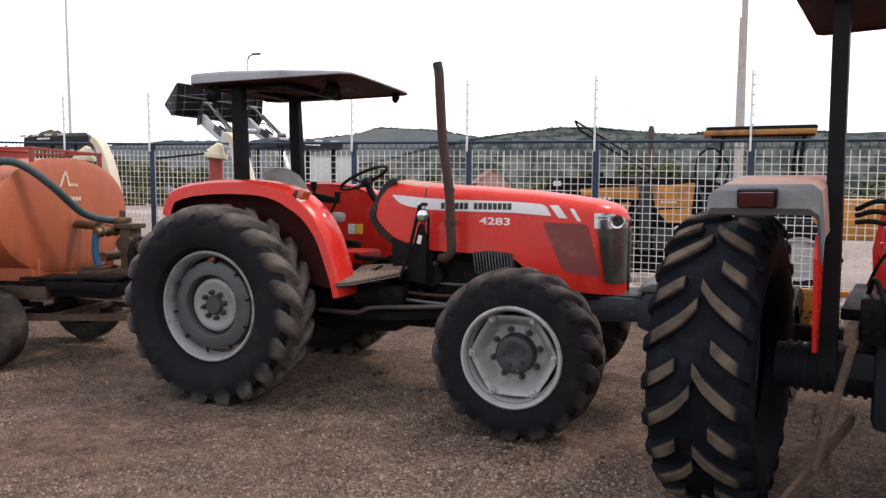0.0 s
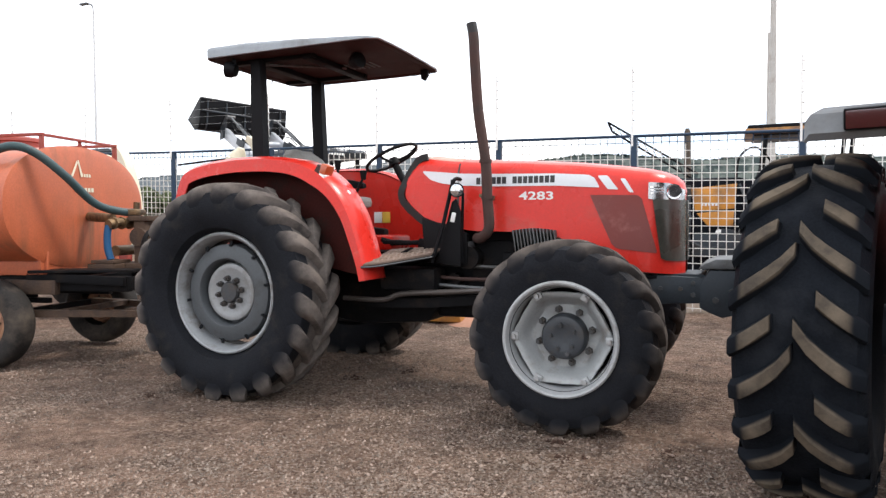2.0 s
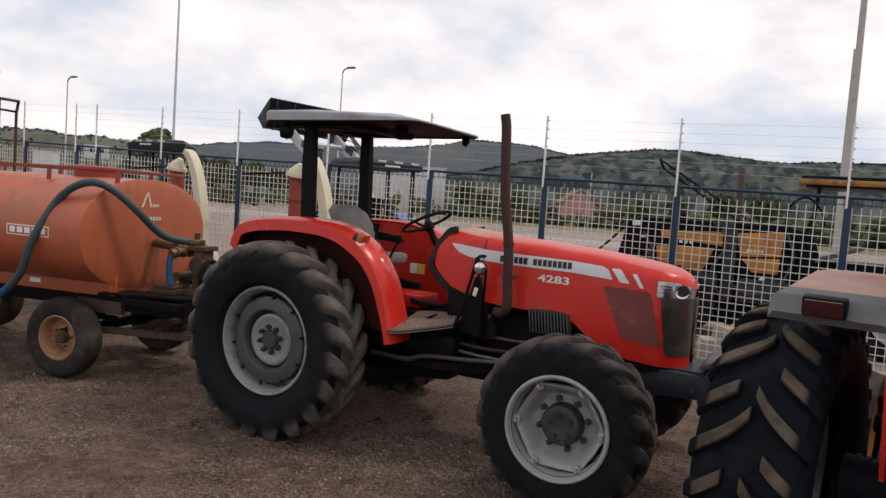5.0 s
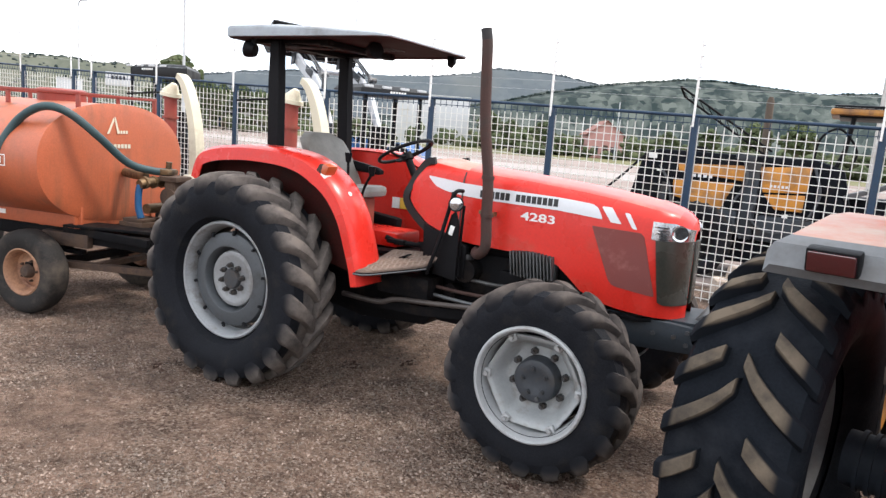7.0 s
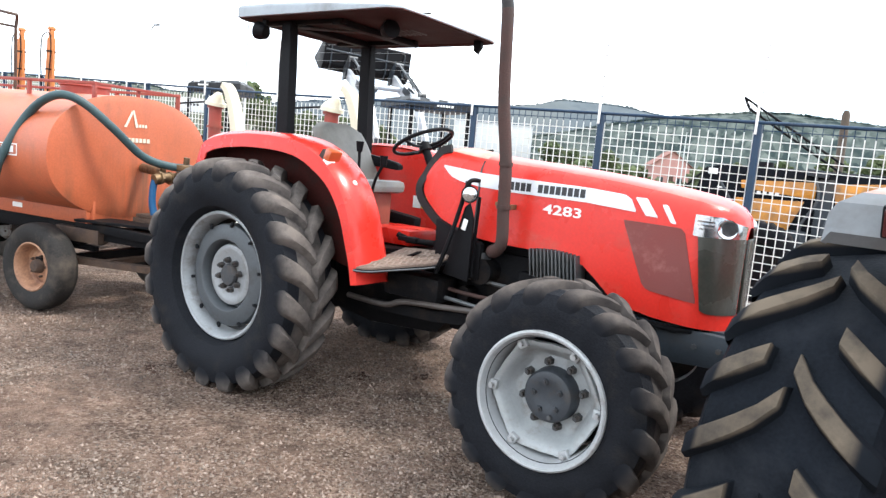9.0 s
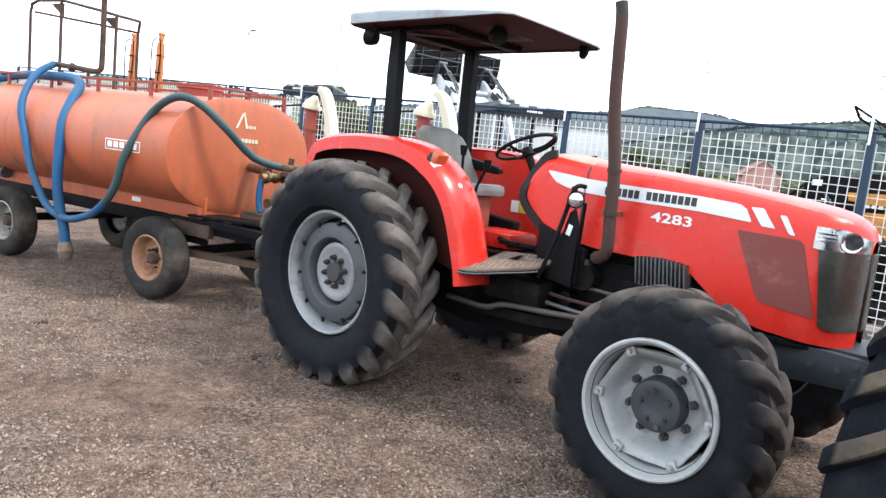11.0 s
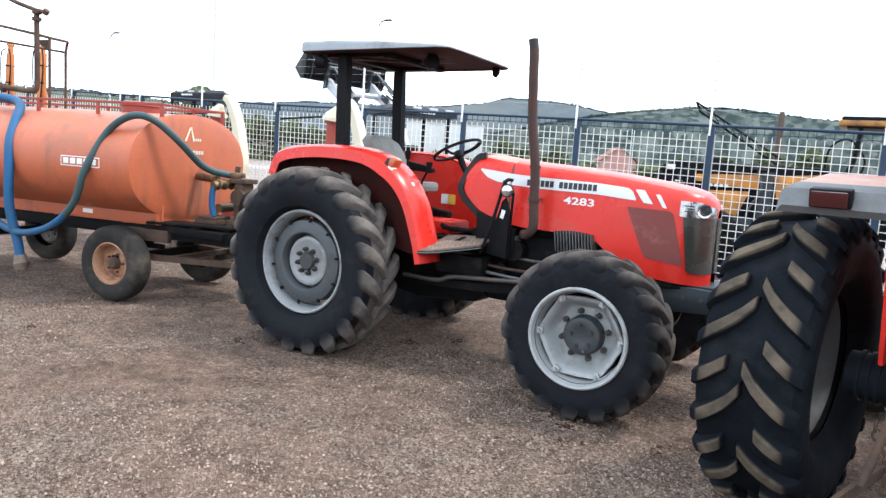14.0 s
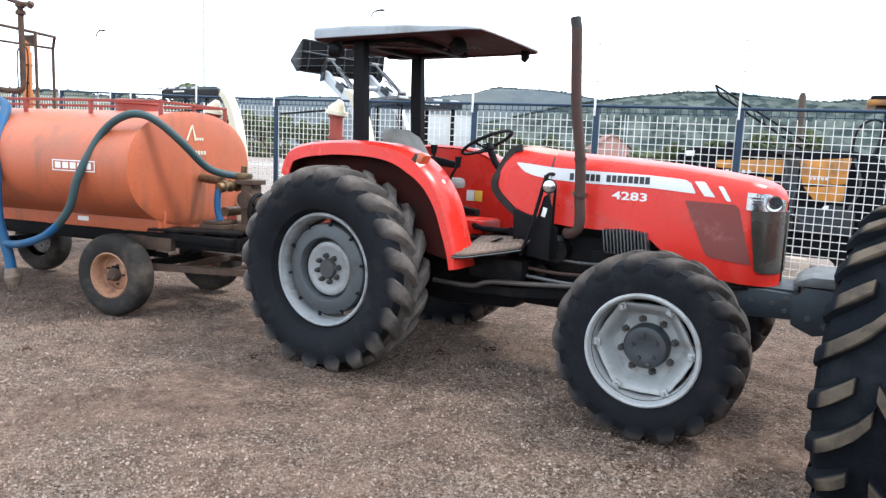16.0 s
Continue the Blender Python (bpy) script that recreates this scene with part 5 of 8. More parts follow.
            floor_slope(bm)
            part("mat_rib", bm, M_MATRIB, floor, smooth=0)
    bm = bmesh.new()
    tube(bm, spline([(1.47, -0.55, 0.99), (1.535, -0.53, 1.2), (1.58, -0.5, 1.42), (1.615, -0.5, 1.56), (1.63, -0.47, 1.6), (1.64, -0.4, 1.6)], 6), 0.014)
    tube(bm, spline([(1.66, -0.42, 0.99), (1.66, -0.42, 1.2), (1.668, -0.42, 1.5)], 6), 0.011)
    part("hand_rail", bm, M_BLACK, T, "black grab rail")
    bm = bmesh.new()
    prism(bm, [(1.475, 0.985), (1.67, 0.96), (1.672, 1.36), (1.635, 1.46), (1.6, 1.43), (1.54, 1.2)], -0.478, -0.462, bevel=0.004)
    part("cover_flap", bm, M_BLACK, T, "black rubber guard flap")
    bm = bmesh.new()
    lathe(bm, [(0.0, 0.04), (0.035, 0.03), (0.052, -0.01), (0.054, -0.03), (0.046, -0.03)], 24)
    lamp = part("work_lamp", bm, M_BLACK, T, "small round work lamp")
    lamp.matrix_local = pose(1.645, -0.5, 1.515, 0, 0, 28)
    bm = bmesh.new()
    lathe(bm, [(0.047, -0.027), (0.03, -0.034), (0.0, -0.037)], 24)
    part("lens", bm, M_CHROME, lamp, "clear lamp lens")
    bm = bmesh.new()
    box(bm, (1.615, -0.485, 1.55), (0.03, 0.03, 0.09), bevel=0.005)
    part("lamp_bracket", bm, M_BLACK, T)
    bm = bmesh.new()
    box(bm, (1.615, -0.484, 1.32), (0.034, 0.006, 0.07), (0, 14, 0), bevel=0.003)
    part("inspection_tag", bm, M_WHITE, T)

    # seat
    seat = new("driver_seat")
    seat.parent = T
    bm = bmesh.new()
    rings = []
    for k in range(9):
        t = k / 8
        z = 1.43 + 0.49 * t
        x = 0.23 - 0.27 * t + 0.03 * math.sin(t * 3)
        hw = 0.295 * (1 - 0.14 * t) * (math.sqrt(max(0.0, 1 - ((t - 0.72) / 0.3) ** 4)) if t > 0.72 else 1)
        hw = max(hw, 0.12)
        rings.append([(x + dx, y, z) for dx, y in ((0.055, -hw * 0.8), (0.03, hw * 0.0), (0.055, hw * 0.8), (0.035, hw), (-0.055, hw * 0.94), (-0.09, 0), (-0.055, -hw * 0.94), (0.035, -hw))])
    loft(bm, rings, closed=True)
    part("backrest", bm, M_SEATBACK, seat, "grey-green vinyl backrest", smooth=60)
    bm = bmesh.new()
    box(bm, (0.345, 0, 1.452), (0.46, 0.46, 0.1), (0, -3, 0), bevel=0.045)
    part("cushion", bm, M_SEAT, seat, "grey vinyl cushion")
    bm = bmesh.new()
    box(bm, (0.33, 0, 1.2), (0.36, 0.3, 0.44), bevel=0.04)
    part("suspension", bm, M_RED_OLD, seat)
    for s in (1,):
        bm = bmesh.new()
        loft(bm, [[(x, s * 0.28 + dy, z + dz) for dy, dz in ((-0.03, -h * 0.6), (-0.03, h * 0.6), (-0.018, h), (0.018, h), (0.03, h * 0.6), (0.03, -h * 0.6), (0.018, -h), (-0.018, -h))] for x, z, h in ((0.03, 1.66, 0.05), (0.1, 1.655, 0.048), (0.32, 1.635, 0.036), (0.43, 1.62, 0.03), (0.46, 1.615, 0.018))], closed=True)
        part("armrest", bm, M_BLACK, seat)
    for x, y, z, dx in ((0.553, -0.33, 1.752, 0.02), (0.787, -0.33, 1.664, -0.12)):
        bm = bmesh.new()
        tube(bm, spline([(x + dx, y + 0.02, 1.3), (x + dx * 0.6, y, 1.5), (x, y, z - 0.02)], 5), 0.011)
        rod(bm, (x, y, z - 0.04), (x, y, z + 0.035), 0.02, 0.03, 14)
        part("lever", bm, M_BLACK, T, "black control lever")

    # steering wheel
    bm = bmesh.new()
    rim = [(0.225 * math.cos(a), 0.225 * math.sin(a), 0) for a in [2 * math.pi * k / 40 for k in range(41)]]
    tube(bm, rim, 0.014)
    rod(bm, (0, 0, -0.07), (0, 0, -0.01), 0.05, 0.04, 18)
    for a in (0.5, 2.6, 4.7):
        tube(bm, spline([(0.03 * math.cos(a), 0.03 * math.sin(a), -0.04), (0.13 * math.cos(a), 0.13 * math.sin(a), -0.035), (0.222 * math.cos(a), 0.222 * math.sin(a), 0)], 4), 0.011)
    w = part("steering_wheel", bm, M_BLACK, T, "black three-spoke steering wheel")
    w.matrix_local = pose(0.875, 0, 1.825, 0, -27, 0)
    bm = bmesh.new()
    tube(bm, spline([(0.91, 0, 1.76), (0.98, 0, 1.64), (1.12, 0, 1.5)], 4), 0.03)
    part("steering_column", bm, M_BLACK, T)

    # roll-over frame and canopy
    for s in (-1, 1):
        bm = bmesh.new()
        loft(bm, [[(x - 0.055, s * y - 0.04, z), (x + 0.055, s * y - 0.04, z), (x + 0.055, s * y + 0.04, z), (x - 0.055, s * y + 0.04, z)] for x, y, z in ((-0.09, 0.455, 0.95), (-0.1, 0.455, 1.785), (-0.118, 0.45, 2.3), (-0.125, 0.445, 2.62))], closed=True)
        bmesh.ops.bevel(bm, geom=[e for e in bm.edges if abs(e.verts[0].co.z - e.verts[1].co.z) > 0.05], offset=0.012, segments=2, affect="EDGES")
        part("canopy_post", bm, M_BLACK, T, "black square steel post")
    canopy = new("canopy")
    canopy.parent = T

    def canopy_ring(grow, z, thin=0.0):
        """One outline of the roof; thin draws the front down towards the underside."""
        ring = []
        for x, y in [(-0.47, -0.655), (-0.1, -0.668), (0.4, -0.678), (0.8, -0.687), (1.01, -0.69), (1.1, -0.64), (1.112, -0.45), (1.11, -0.2), (1.09, 0.2), (1.07, 0.5), (1.03, 0.62), (0.8, 0.65), (0.3, 0.655), (-0.2, 0.65), (-0.47, 0.635), (-0.515, 0.55), (-0.53, 0.1), (-0.53, -0.3), (-0.515, -0.6)]:
            front = max(0.0, (x + 0.1) / 1.2) ** 1.3
            ring.append((0.28 + (x - 0.28) * grow, y * grow, z - thin * front + 0.012 * max(0.0, y) * max(0.0, x)))
        return ring

    bm = bmesh.new()
    loft(bm, [canopy_ring(0.1, 2.7), canopy_ring(0.82, 2.676, 0.02), canopy_ring(0.9, 2.66, 0.01), canopy_ring(0.96, 2.64), canopy_ring(0.985, 2.628), canopy_ring(1.0, 2.632), canopy_ring(1.0, 2.692, 0.052), canopy_ring(0.994, 2.708, 0.064), canopy_ring(0.975, 2.718, 0.068), canopy_ring(0.8, 2.738, 0.06), canopy_ring(0.5, 2.752, 0.02), canopy_ring(0.1, 2.756)], closed=True)
    part("roof_shell", bm, M_GREYTOP, canopy, "grey moulded canopy roof", smooth=60)
    bm = bmesh.new()
    loft(bm, [canopy_ring(0.99, 2.636), canopy_ring(0.985, 2.624), canopy_ring(0.955, 2.619), canopy_ring(0.9, 2.632), canopy_ring(0.86, 2.65), canopy_ring(0.5, 2.656), canopy_ring(0.05, 2.66)], closed=True)
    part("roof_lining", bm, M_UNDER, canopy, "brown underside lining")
    bm = bmesh.new()
    for y in (-0.42, 0.42):
        box(bm, (-0.02, y, 2.622), (0.86, 0.05, 0.035), bevel=0.006)
    for x in (-0.13, 0.36):
        box(bm, (x, 0, 2.612), (0.08, 0.92, 0.045), bevel=0.006)
    part("roof_frame", bm, M_CHASSIS, canopy, "black steel roof frame")
    bm = bmesh.new()
    rod(bm, (-0.05, -0.44, 2.585), (0.42, 0.05, 2.615), 0.012, n=8)
    part("roof_brace", bm, M_ALU, canopy, "thin dull metal brace")
    bm = bmesh.new()
    for k in range(6):
        box(bm, (0.42 + 0.05 * k, 0.1, 2.645), (0.02, 0.2, 0.03), (0, 20, 0), bevel=0.004)
    part("vent_slats", bm, M_ALU, canopy, "pale metal vent slats")
    for p in ((0.72, -0.3, 2.575), (-0.3, -0.57, 2.54)):
        bm = bmesh.new()
        lathe(bm, [(0.0, 0.05), (0.05, 0.045), (0.065, 0.0), (0.066, -0.035), (0.055, -0.04), (0.0, -0.03)], 20)
        box(bm, (0, 0.02, 0.06), (0.03, 0.03, 0.06))
        o = part("roof_lamp", bm, M_BLACK, canopy, "black round work lamp under the roof")
        o.matrix_local = pose(*p, -10, 0, 70 if p[0] > 0 else -75)
    bm = bmesh.new()
    prism(bm, [(0.93, 2.64), (1.0, 2.64), (1.0, 2.585), (0.965, 2.54), (0.935, 2.56)], 0.46, 0.5, bevel=0.006)
    part("canopy_hook", bm, M_BLACK, canopy)
    # rear linkage
    bm = bmesh.new()
    for s in (-1, 1):
        strip(bm, [(-0.2, s * 0.3, 0.55), (-0.9, s * 0.38, 0.5)], 0.08, 0.03)
        strip(bm, [(-0.3, s * 0.26, 1.05), (-0.62, s * 0.3, 1.0)], 0.07, 0.03)
        rod(bm, (-0.6, s * 0.31, 0.98), (-0.7, s * 0.36, 0.53), 0.022)
    box(bm, (-0.55, 0, 0.45), (0.8, 0.1, 0.035), bevel=0.005)
    part("rear_linkage", bm, M_CHASSIS, T, "black three-point linkage")
    for k in range(3):
        bm = bmesh.new()
        tube(bm, spline([(-0.42, -0.08 + 0.06 * k, 1.08), (-0.62, -0.12 + 0.07 * k, 1.16), (-0.85, -0.1 + 0.05 * k, 1.05), (-1.0, 0.0, 0.86)], 6), 0.012)
        part("hydraulic_hose", bm, M_RED_OLD if k == 1 else M_BLACK, T)
    return T


tractor()


# ---- the tank trailer ----
TANK_V, TANK_W, TANK_Z, TANK_H = -0.04, 0.93, 1.455, 0.572


def tank_ring(u, f, n=64):
    ring = []
    for k in range(n):
        a = 2 * math.pi * k / n
        c, s = math.cos(a), math.sin(a)
        p = 2 / 2.25
        ring.append((u, TANK_V + f * TANK_W * math.copysign(abs(c) ** p, c), TANK_Z + f * TANK_H * math.copysign(abs(s) ** p, s)))
    return ring


def tank_side(z, grow=0.0):
    """v of the tank's flank at height z."""
    q = min(1.0, abs(z - TANK_Z) / TANK_H)
    return TANK_V - (TANK_W + grow) * (1 - q ** 2.25) ** (1 / 2.25)


def trailer_wheel(parent, u, v, out, orange):
    w = new("wheel")
    w.parent = parent
    w.matrix_local = pose(u, v, 0.402, 0, 0, 0 if out < 0 else 180)
    bm = bmesh.new()
    prof = [(0.215, -0.085), (0.235, -0.1), (0.3, -0.115), (0.345, -0.112), (0.378, -0.098), (0.396, -0.07), (0.402, -0.03), (0.402, 0.03), (0.396, 0.07), (0.378, 0.098), (0.345, 0.112), (0.3, 0.115), (0.235, 0.1), (0.215, 0.085)]
    lathe(bm, prof, 56)
    for v_ in bm.verts:
        if v_.co.z < -0.385:
            v_.co.z = -0.397
            v_.co.y *= 1.06
    part("tyre", bm, M_OLD_TYRE, w, "old smooth dusty tyre")
    bm = bmesh.new()
    lathe(bm, [(0.222, -0.085), (0.228, -0.097), (0.217, -0.103), (0.203, -0.09), (0.194, -0.04), (0.182, 0.015), (0.16, 0.028), (0.125, 0.01), (0.105, -0.004), (0.0, -0.004)], 40)
    rim = part("rim", bm, M_RIMOR if orange else M_RIMDUST, w, "rusty orange steel rim" if orange else "dusty pale grey steel rim")
    bm = bmesh.new()
    lathe(bm, [(0.07, 0.0), (0.062, -0.05), (0.045, -0.068), (0.0, -0.07)], 24)
    hub = part("hub", bm, M_IRON, w)
    bolts(hub, "wheel_nut", 5, 0.098, -0.004, 0.014, 0.022, M_IRON)


def hose(name, label, pts, r, parent, split=None):
    line = spline(pts, 9)
    bm = bmesh.new()
    tube(bm, line, r, 12)
    if split is not None:
        for f in bm.faces:
            f.material_index = 1 if f.calc_center_median().x > split + 0.12 * noise.noise(f.calc_center_median() * 3) else 0
    return part(name, bm, [M_HOSEB, M_HOSEG], parent, label)


def tank_trailer():
    T = thing("tank_trailer", "weathered orange water tank trailer on four small wheels with blue hoses", "tank trailer", pose(-2.68, -0.3, 0, 0, 0, 11))
    bm = bmesh.new()
    rings = [tank_ring(-3.52, 0.05), tank_ring(-3.5, 0.5), tank_ring(-3.44, 0.82), tank_ring(-3.32, 0.97), tank_ring(-3.2, 1.0)]
    rings += [tank_ring(u, 1.0) for u in steps(-3.0, 0.2, 8)] + [tank_ring(0.285, 1.0), tank_ring(0.29, 1.012), tank_ring(0.305, 1.012), tank_ring(0.31, 0.99), tank_ring(0.322, 0.9), tank_ring(0.335, 0.6), tank_ring(0.34, 0.3), tank_ring(0.342, 0.02)]
    loft(bm, rings, closed=True)
    part("tank", bm, M_ORANGE, T, "weathered orange oval steel tank", smooth=50)
    # skirt and chassis
    bm = bmesh.new()
    for s in (-1, 1):
        box(bm, (-1.55, TANK_V + s * 0.47, 0.93), (3.75, 0.03, 0.22), bevel=0.005)
    for u in (-3.2, -2.2, -1.2, -0.2):
        box(bm, (u, TANK_V, 0.92), (0.06, 0.92, 0.22), bevel=0.005)
    prism(bm, [(-0.56, 0.83), (0.5, 0.83), (0.52, 1.0), (0.3, 1.06), (-0.38, 1.06), (-0.58, 1.0)], 0.27, 0.3, "x", bevel=0.004)
    part("cradle", bm, M_ORANGE, T, "orange steel cradle under the tank")
    bm = bmesh.new()
    for s in (-1, 1):
        box(bm, (-1.2, s * 0.42, 0.745), (4.6, 0.09, 0.14), bevel=0.008)
        box(bm, (0.6, s * 0.5, 0.79), (1.0, 0.05, 0.08), (0, 2, 0), bevel=0.006)
    for u in (-3.3, -2.0, -0.7, 0.5, 1.05):
        box(bm, (u, 0, 0.74), (0.09, 0.86, 0.12), bevel=0.008)
    for u in (-0.09, -2.685):
        box(bm, (u, 0, 0.44), (0.09, 1.5, 0.09), bevel=0.01)
        for s in (-1, 1):
            box(bm, (u, s * 0.42, 0.58), (0.7, 0.06, 0.05), bevel=0.01)
            box(bm, (u, s * 0.42, 0.63), (0.4, 0.06, 0.05), bevel=0.01)
    part("chassis", bm, M_CHASSIS, T, "dark steel chassis with leaf springs")
    bm = bmesh.new()
    prism(bm, [(0.2, -0.62), (0.2, -0.3), (1.05, -0.2), (1.12, -0.4)], 0.845, 0.87, "z", bevel=0.004)
    part("side_plate", bm, M_CHASSIS, T)
    bm = bmesh.new()
    box(bm, (0.13, -0.5, 0.71), (0.56, 0.07, 0.13), bevel=0.008)
    part("tool_box", bm, M_IRON, T, "brown-grey steel box on the chassis")
    bm = bmesh.new()
    strip(bm, [(0.0, -0.55, 0.47), (1.5, -0.22, 0.46), (2.1, 0.12, 0.45)], 0.09, 0.06, (0, 0, 1))
    strip(bm, [(0.0, 0.5, 0.47), (1.4, 0.3, 0.46), (2.1, 0.16, 0.45)], 0.09, 0.06, (0, 0, 1))
    strip(bm, [(0.45, -0.46, 0.48), (0.45, 0.42, 0.48)], 0.08, 0.05, (0, 0, 1))
    strip(bm, [(1.0, -0.33, 0.48), (1.0, 0.34, 0.48)], 0.08, 0.05, (0, 0, 1))
    box(bm, (2.2, 0.14, 0.455), (0.3, 0.1, 0.04), bevel=0.01)
    part("drawbar", bm, M_IRON, T, "rusty brown steel drawbar")
    bm = bmesh.new()
    rod(bm, (0.55, -0.25, 0.78), (1.6, 0.05, 0.5), 0.008, n=6)
    part("stay_rod", bm, M_ZINC, T)
    trailer_wheel(T, -0.09, -0.73, -1, True)
    trailer_wheel(T, -0.09, 0.73, 1, True)
    trailer_wheel(T, -2.685, -0.72, -1, False)
    trailer_wheel(T, -2.685, 0.72, 1, False)
    # valve gear and pump at the front
    bm = bmesh.new()
    box(bm, (0.68, -0.12, 0.885), (0.28, 0.3, 0.05), bevel=0.006)
    box(bm, (0.68, -0.12, 0.93), (0.24, 0.26, 0.03), bevel=0.006)
    box(bm, (0.88, 0.1, 0.87), (0.5, 0.4, 0.08), bevel=0.01)
    part("pump_deck", bm, M_IRON, T, "rusty stacked plates on the deck")
    bm = bmesh.new()
    tube(bm, spline([(0.36, 0.0, 1.36), (0.5, -0.02, 1.35), (0.64, -0.02, 1.345)], 4), 0.045, 14)
    tube(bm, spline([(0.72, -0.2, 1.28), (0.73, -0.1, 1.3), (0.74, 0.05, 1.3), (0.76, 0.2, 1.3)], 4), 0.045, 14)
    for y in (-0.14, -0.02, 0.1):
        rod(bm, (0.73, y - 0.015, 1.295), (0.73, y + 0.015, 1.295), 0.062, n=8)
    rod(bm, (0.79, 0.12, 1.36), (0.8, 0.12, 1.5), 0.03)
    box(bm, (0.8, 0.1, 1.4), (0.14, 0.16, 0.06), bevel=0.02)
    tube(bm, spline([(0.8, 0.22, 1.36), (0.84, 0.24, 1.2), (0.86, 0.2, 1.05)], 5), 0.04, 12)
    rod(bm, (0.7, -0.08, 1.03), (0.7, 0.2, 1.03), 0.05, n=14)
    part("valve_gear", bm, M_BRASS, T, "grimy brass pipe elbows and valves")
    bm = bmesh.new()
    box(bm, (0.9, 0.1, 1.1), (0.13, 0.2, 0.44), bevel=0.03)
    box(bm, (0.9, 0.1, 1.34), (0.2, 0.24, 0.05), bevel=0.01)
    rod(bm, (0.9, -0.02, 1.16), (0.9, 0.2, 1.16), 0.09, n=20)
    part("pump_body", bm, M_IRON, T, "grimy vacuum pump")
    bm = bmesh.new()
    for r in (0.17, 0.05):
        ring = [(1.06, 0.0 + r * math.cos(a), 1.05 + r * math.sin(a)) for a in [2 * math.pi * k / 32 for k in range(33)]]
        tube(bm, ring, 0.024 if r > 0.1 else 0.03, 8)
    for k in range(5):
        a = 2 * math.pi * k / 5
        rod(bm, (1.06, 0, 1.05), (1.06, 0.16 * math.cos(a), 1.05 + 0.16 * math.sin(a)), 0.014, n=6)
    rod(bm, (0.95, 0, 1.05), (1.1, 0, 1.05), 0.03)
    part("pulley", bm, M_CHASSIS, T, "black spoked pulley")
    bm = bmesh.new()
    tube(bm, spline([(0.7, -0.17, 1.27), (0.7, -0.19, 1.18), (0.71, -0.2, 1.05), (0.74, -0.2, 0.95)], 5), 0.033, 12)
    part("short_hose", bm, M_HOSEB, T, "short blue hose")
    # hoses over the flank
    hose("delivery_hose", "long blue-green hose looping down the tank flank", [(0.81, 0.15, 1.4), (0.72, 0.0, 1.405), (0.6, -0.22, 1.48), (0.52, -0.5, 1.72), (0.4, -0.68, 1.9), (0.28, -0.79, 1.965), (0.1, -0.82, 1.93), (-0.07, -0.86, 1.8), (-0.17, -0.95, 1.57), (-0.25, -1.02, 1.33), (-0.33, -1.03, 1.08), (-0.5, -1.03, 0.88), (-0.72, -1.02, 0.745), (-1.0, -1.02, 0.66), (-1.2, -1.02, 0.655), (-1.4, -1.02, 0.71), (-1.56, -1.02, 0.83), (-1.75, -1.03, 1.1), (-1.87, -1.02, 1.36), (-2.05, -0.98, 1.7), (-2.19, -0.84, 1.95), (-2.3, -0.65, 2.13), (-2.43, -0.42, 2.24)], 0.038, T, -0.45)
    hose("suction_hose", "blue suction hose hanging to the ground", [(-3.55, -0.45, 2.03), (-3.0, -0.46, 2.09), (-2.4, -0.5, 2.1), (-1.9, -0.54, 2.09), (-1.6, -0.62, 2.02), (-1.45, -0.8, 1.83), (-1.35, -0.95, 1.6), (-1.29, -1.01, 1.3), (-1.27, -1.03, 1.0), (-1.24, -1.02, 0.78), (-1.18, -1.0, 0.54), (-1.15, -1.0, 0.39)], 0.05, T, 99)
    bm = bmesh.new()
    rod(bm, (-1.15, -1.0, 0.4), (-1.135, -1.0, 0.31), 0.06, 0.075, 18)
    rod(bm, (-1.135, -1.0, 0.31), (-1.13, -1.0, 0.24), 0.085, 0.06, 18)
    for k in range(8):
        a = 2 * math.pi * k / 8
        rod(bm, (-1.13 + 0.06 * math.cos(a), -1.0 + 0.06 * math.sin(a), 0.31), (-1.13 + 0.045 * math.cos(a), -1.0 + 0.045 * math.sin(a), 0.21), 0.009, n=6)
    part("strainer", bm, M_DUSTY, T, "dusty tan metal foot strainer")
    # walkway rails on the tank
    for v in (-0.5, 0.5):
        bm = bmesh.new()
        box(bm, (-1.56, v, 2.105), (3.72, 0.032, 0.028), bevel=0.005)
        part("top_rail", bm, M_RED_OLD, T, "faded red rail")
        for u in steps(-3.2, 0.28, 4):
            bm = bmesh.new()
            box(bm, (u, v, 2.01), (0.045, 0.022, 0.17), bevel=0.004)
            part("rail_stub", bm, M_RED_OLD, T)
    for u in (-3.4, 0.285):
        bm = bmesh.new()
        box(bm, (u, 0, 2.102), (0.03, 1.0, 0.026), bevel=0.005)
        part("cross_rail", bm, M_RED_OLD, T, "faded red rail")
    bm = bmesh.new()
    box(bm, (0.27, 0.0, 2.055), (0.02, 0.035, 0.09), bevel=0.004)
    part("rail_stub", bm, M_RED_OLD, T)
    bm = bmesh.new()
    lathe(bm, [(0.0, 0.09), (0.2, 0.085), (0.235, 0.07), (0.24, 0.04), (0.225, 0.03), (0.225, -0.06)], 32)
    hatch = part("hatch", bm, M_RED_OLD, T, "round faded red filling hatch")
    hatch.matrix_local = pose(-0.42, -0.03, 2.06, 90)
    # sign panel, stickers and front marks
    def patch(u0, u1, z0, z1, grow):
        bm = bmesh.new()
        n = 6
        a = [[bm.verts.new((u, tank_side(z0 + (z1 - z0) * k / n, grow), z0 + (z1 - z0) * k / n)) for k in range(n + 1)] for u in (u0, u1)]
        for k in range(n):
            bm.faces.new((a[0][k], a[1][k], a[1][k + 1], a[0][k + 1]))
        return bm
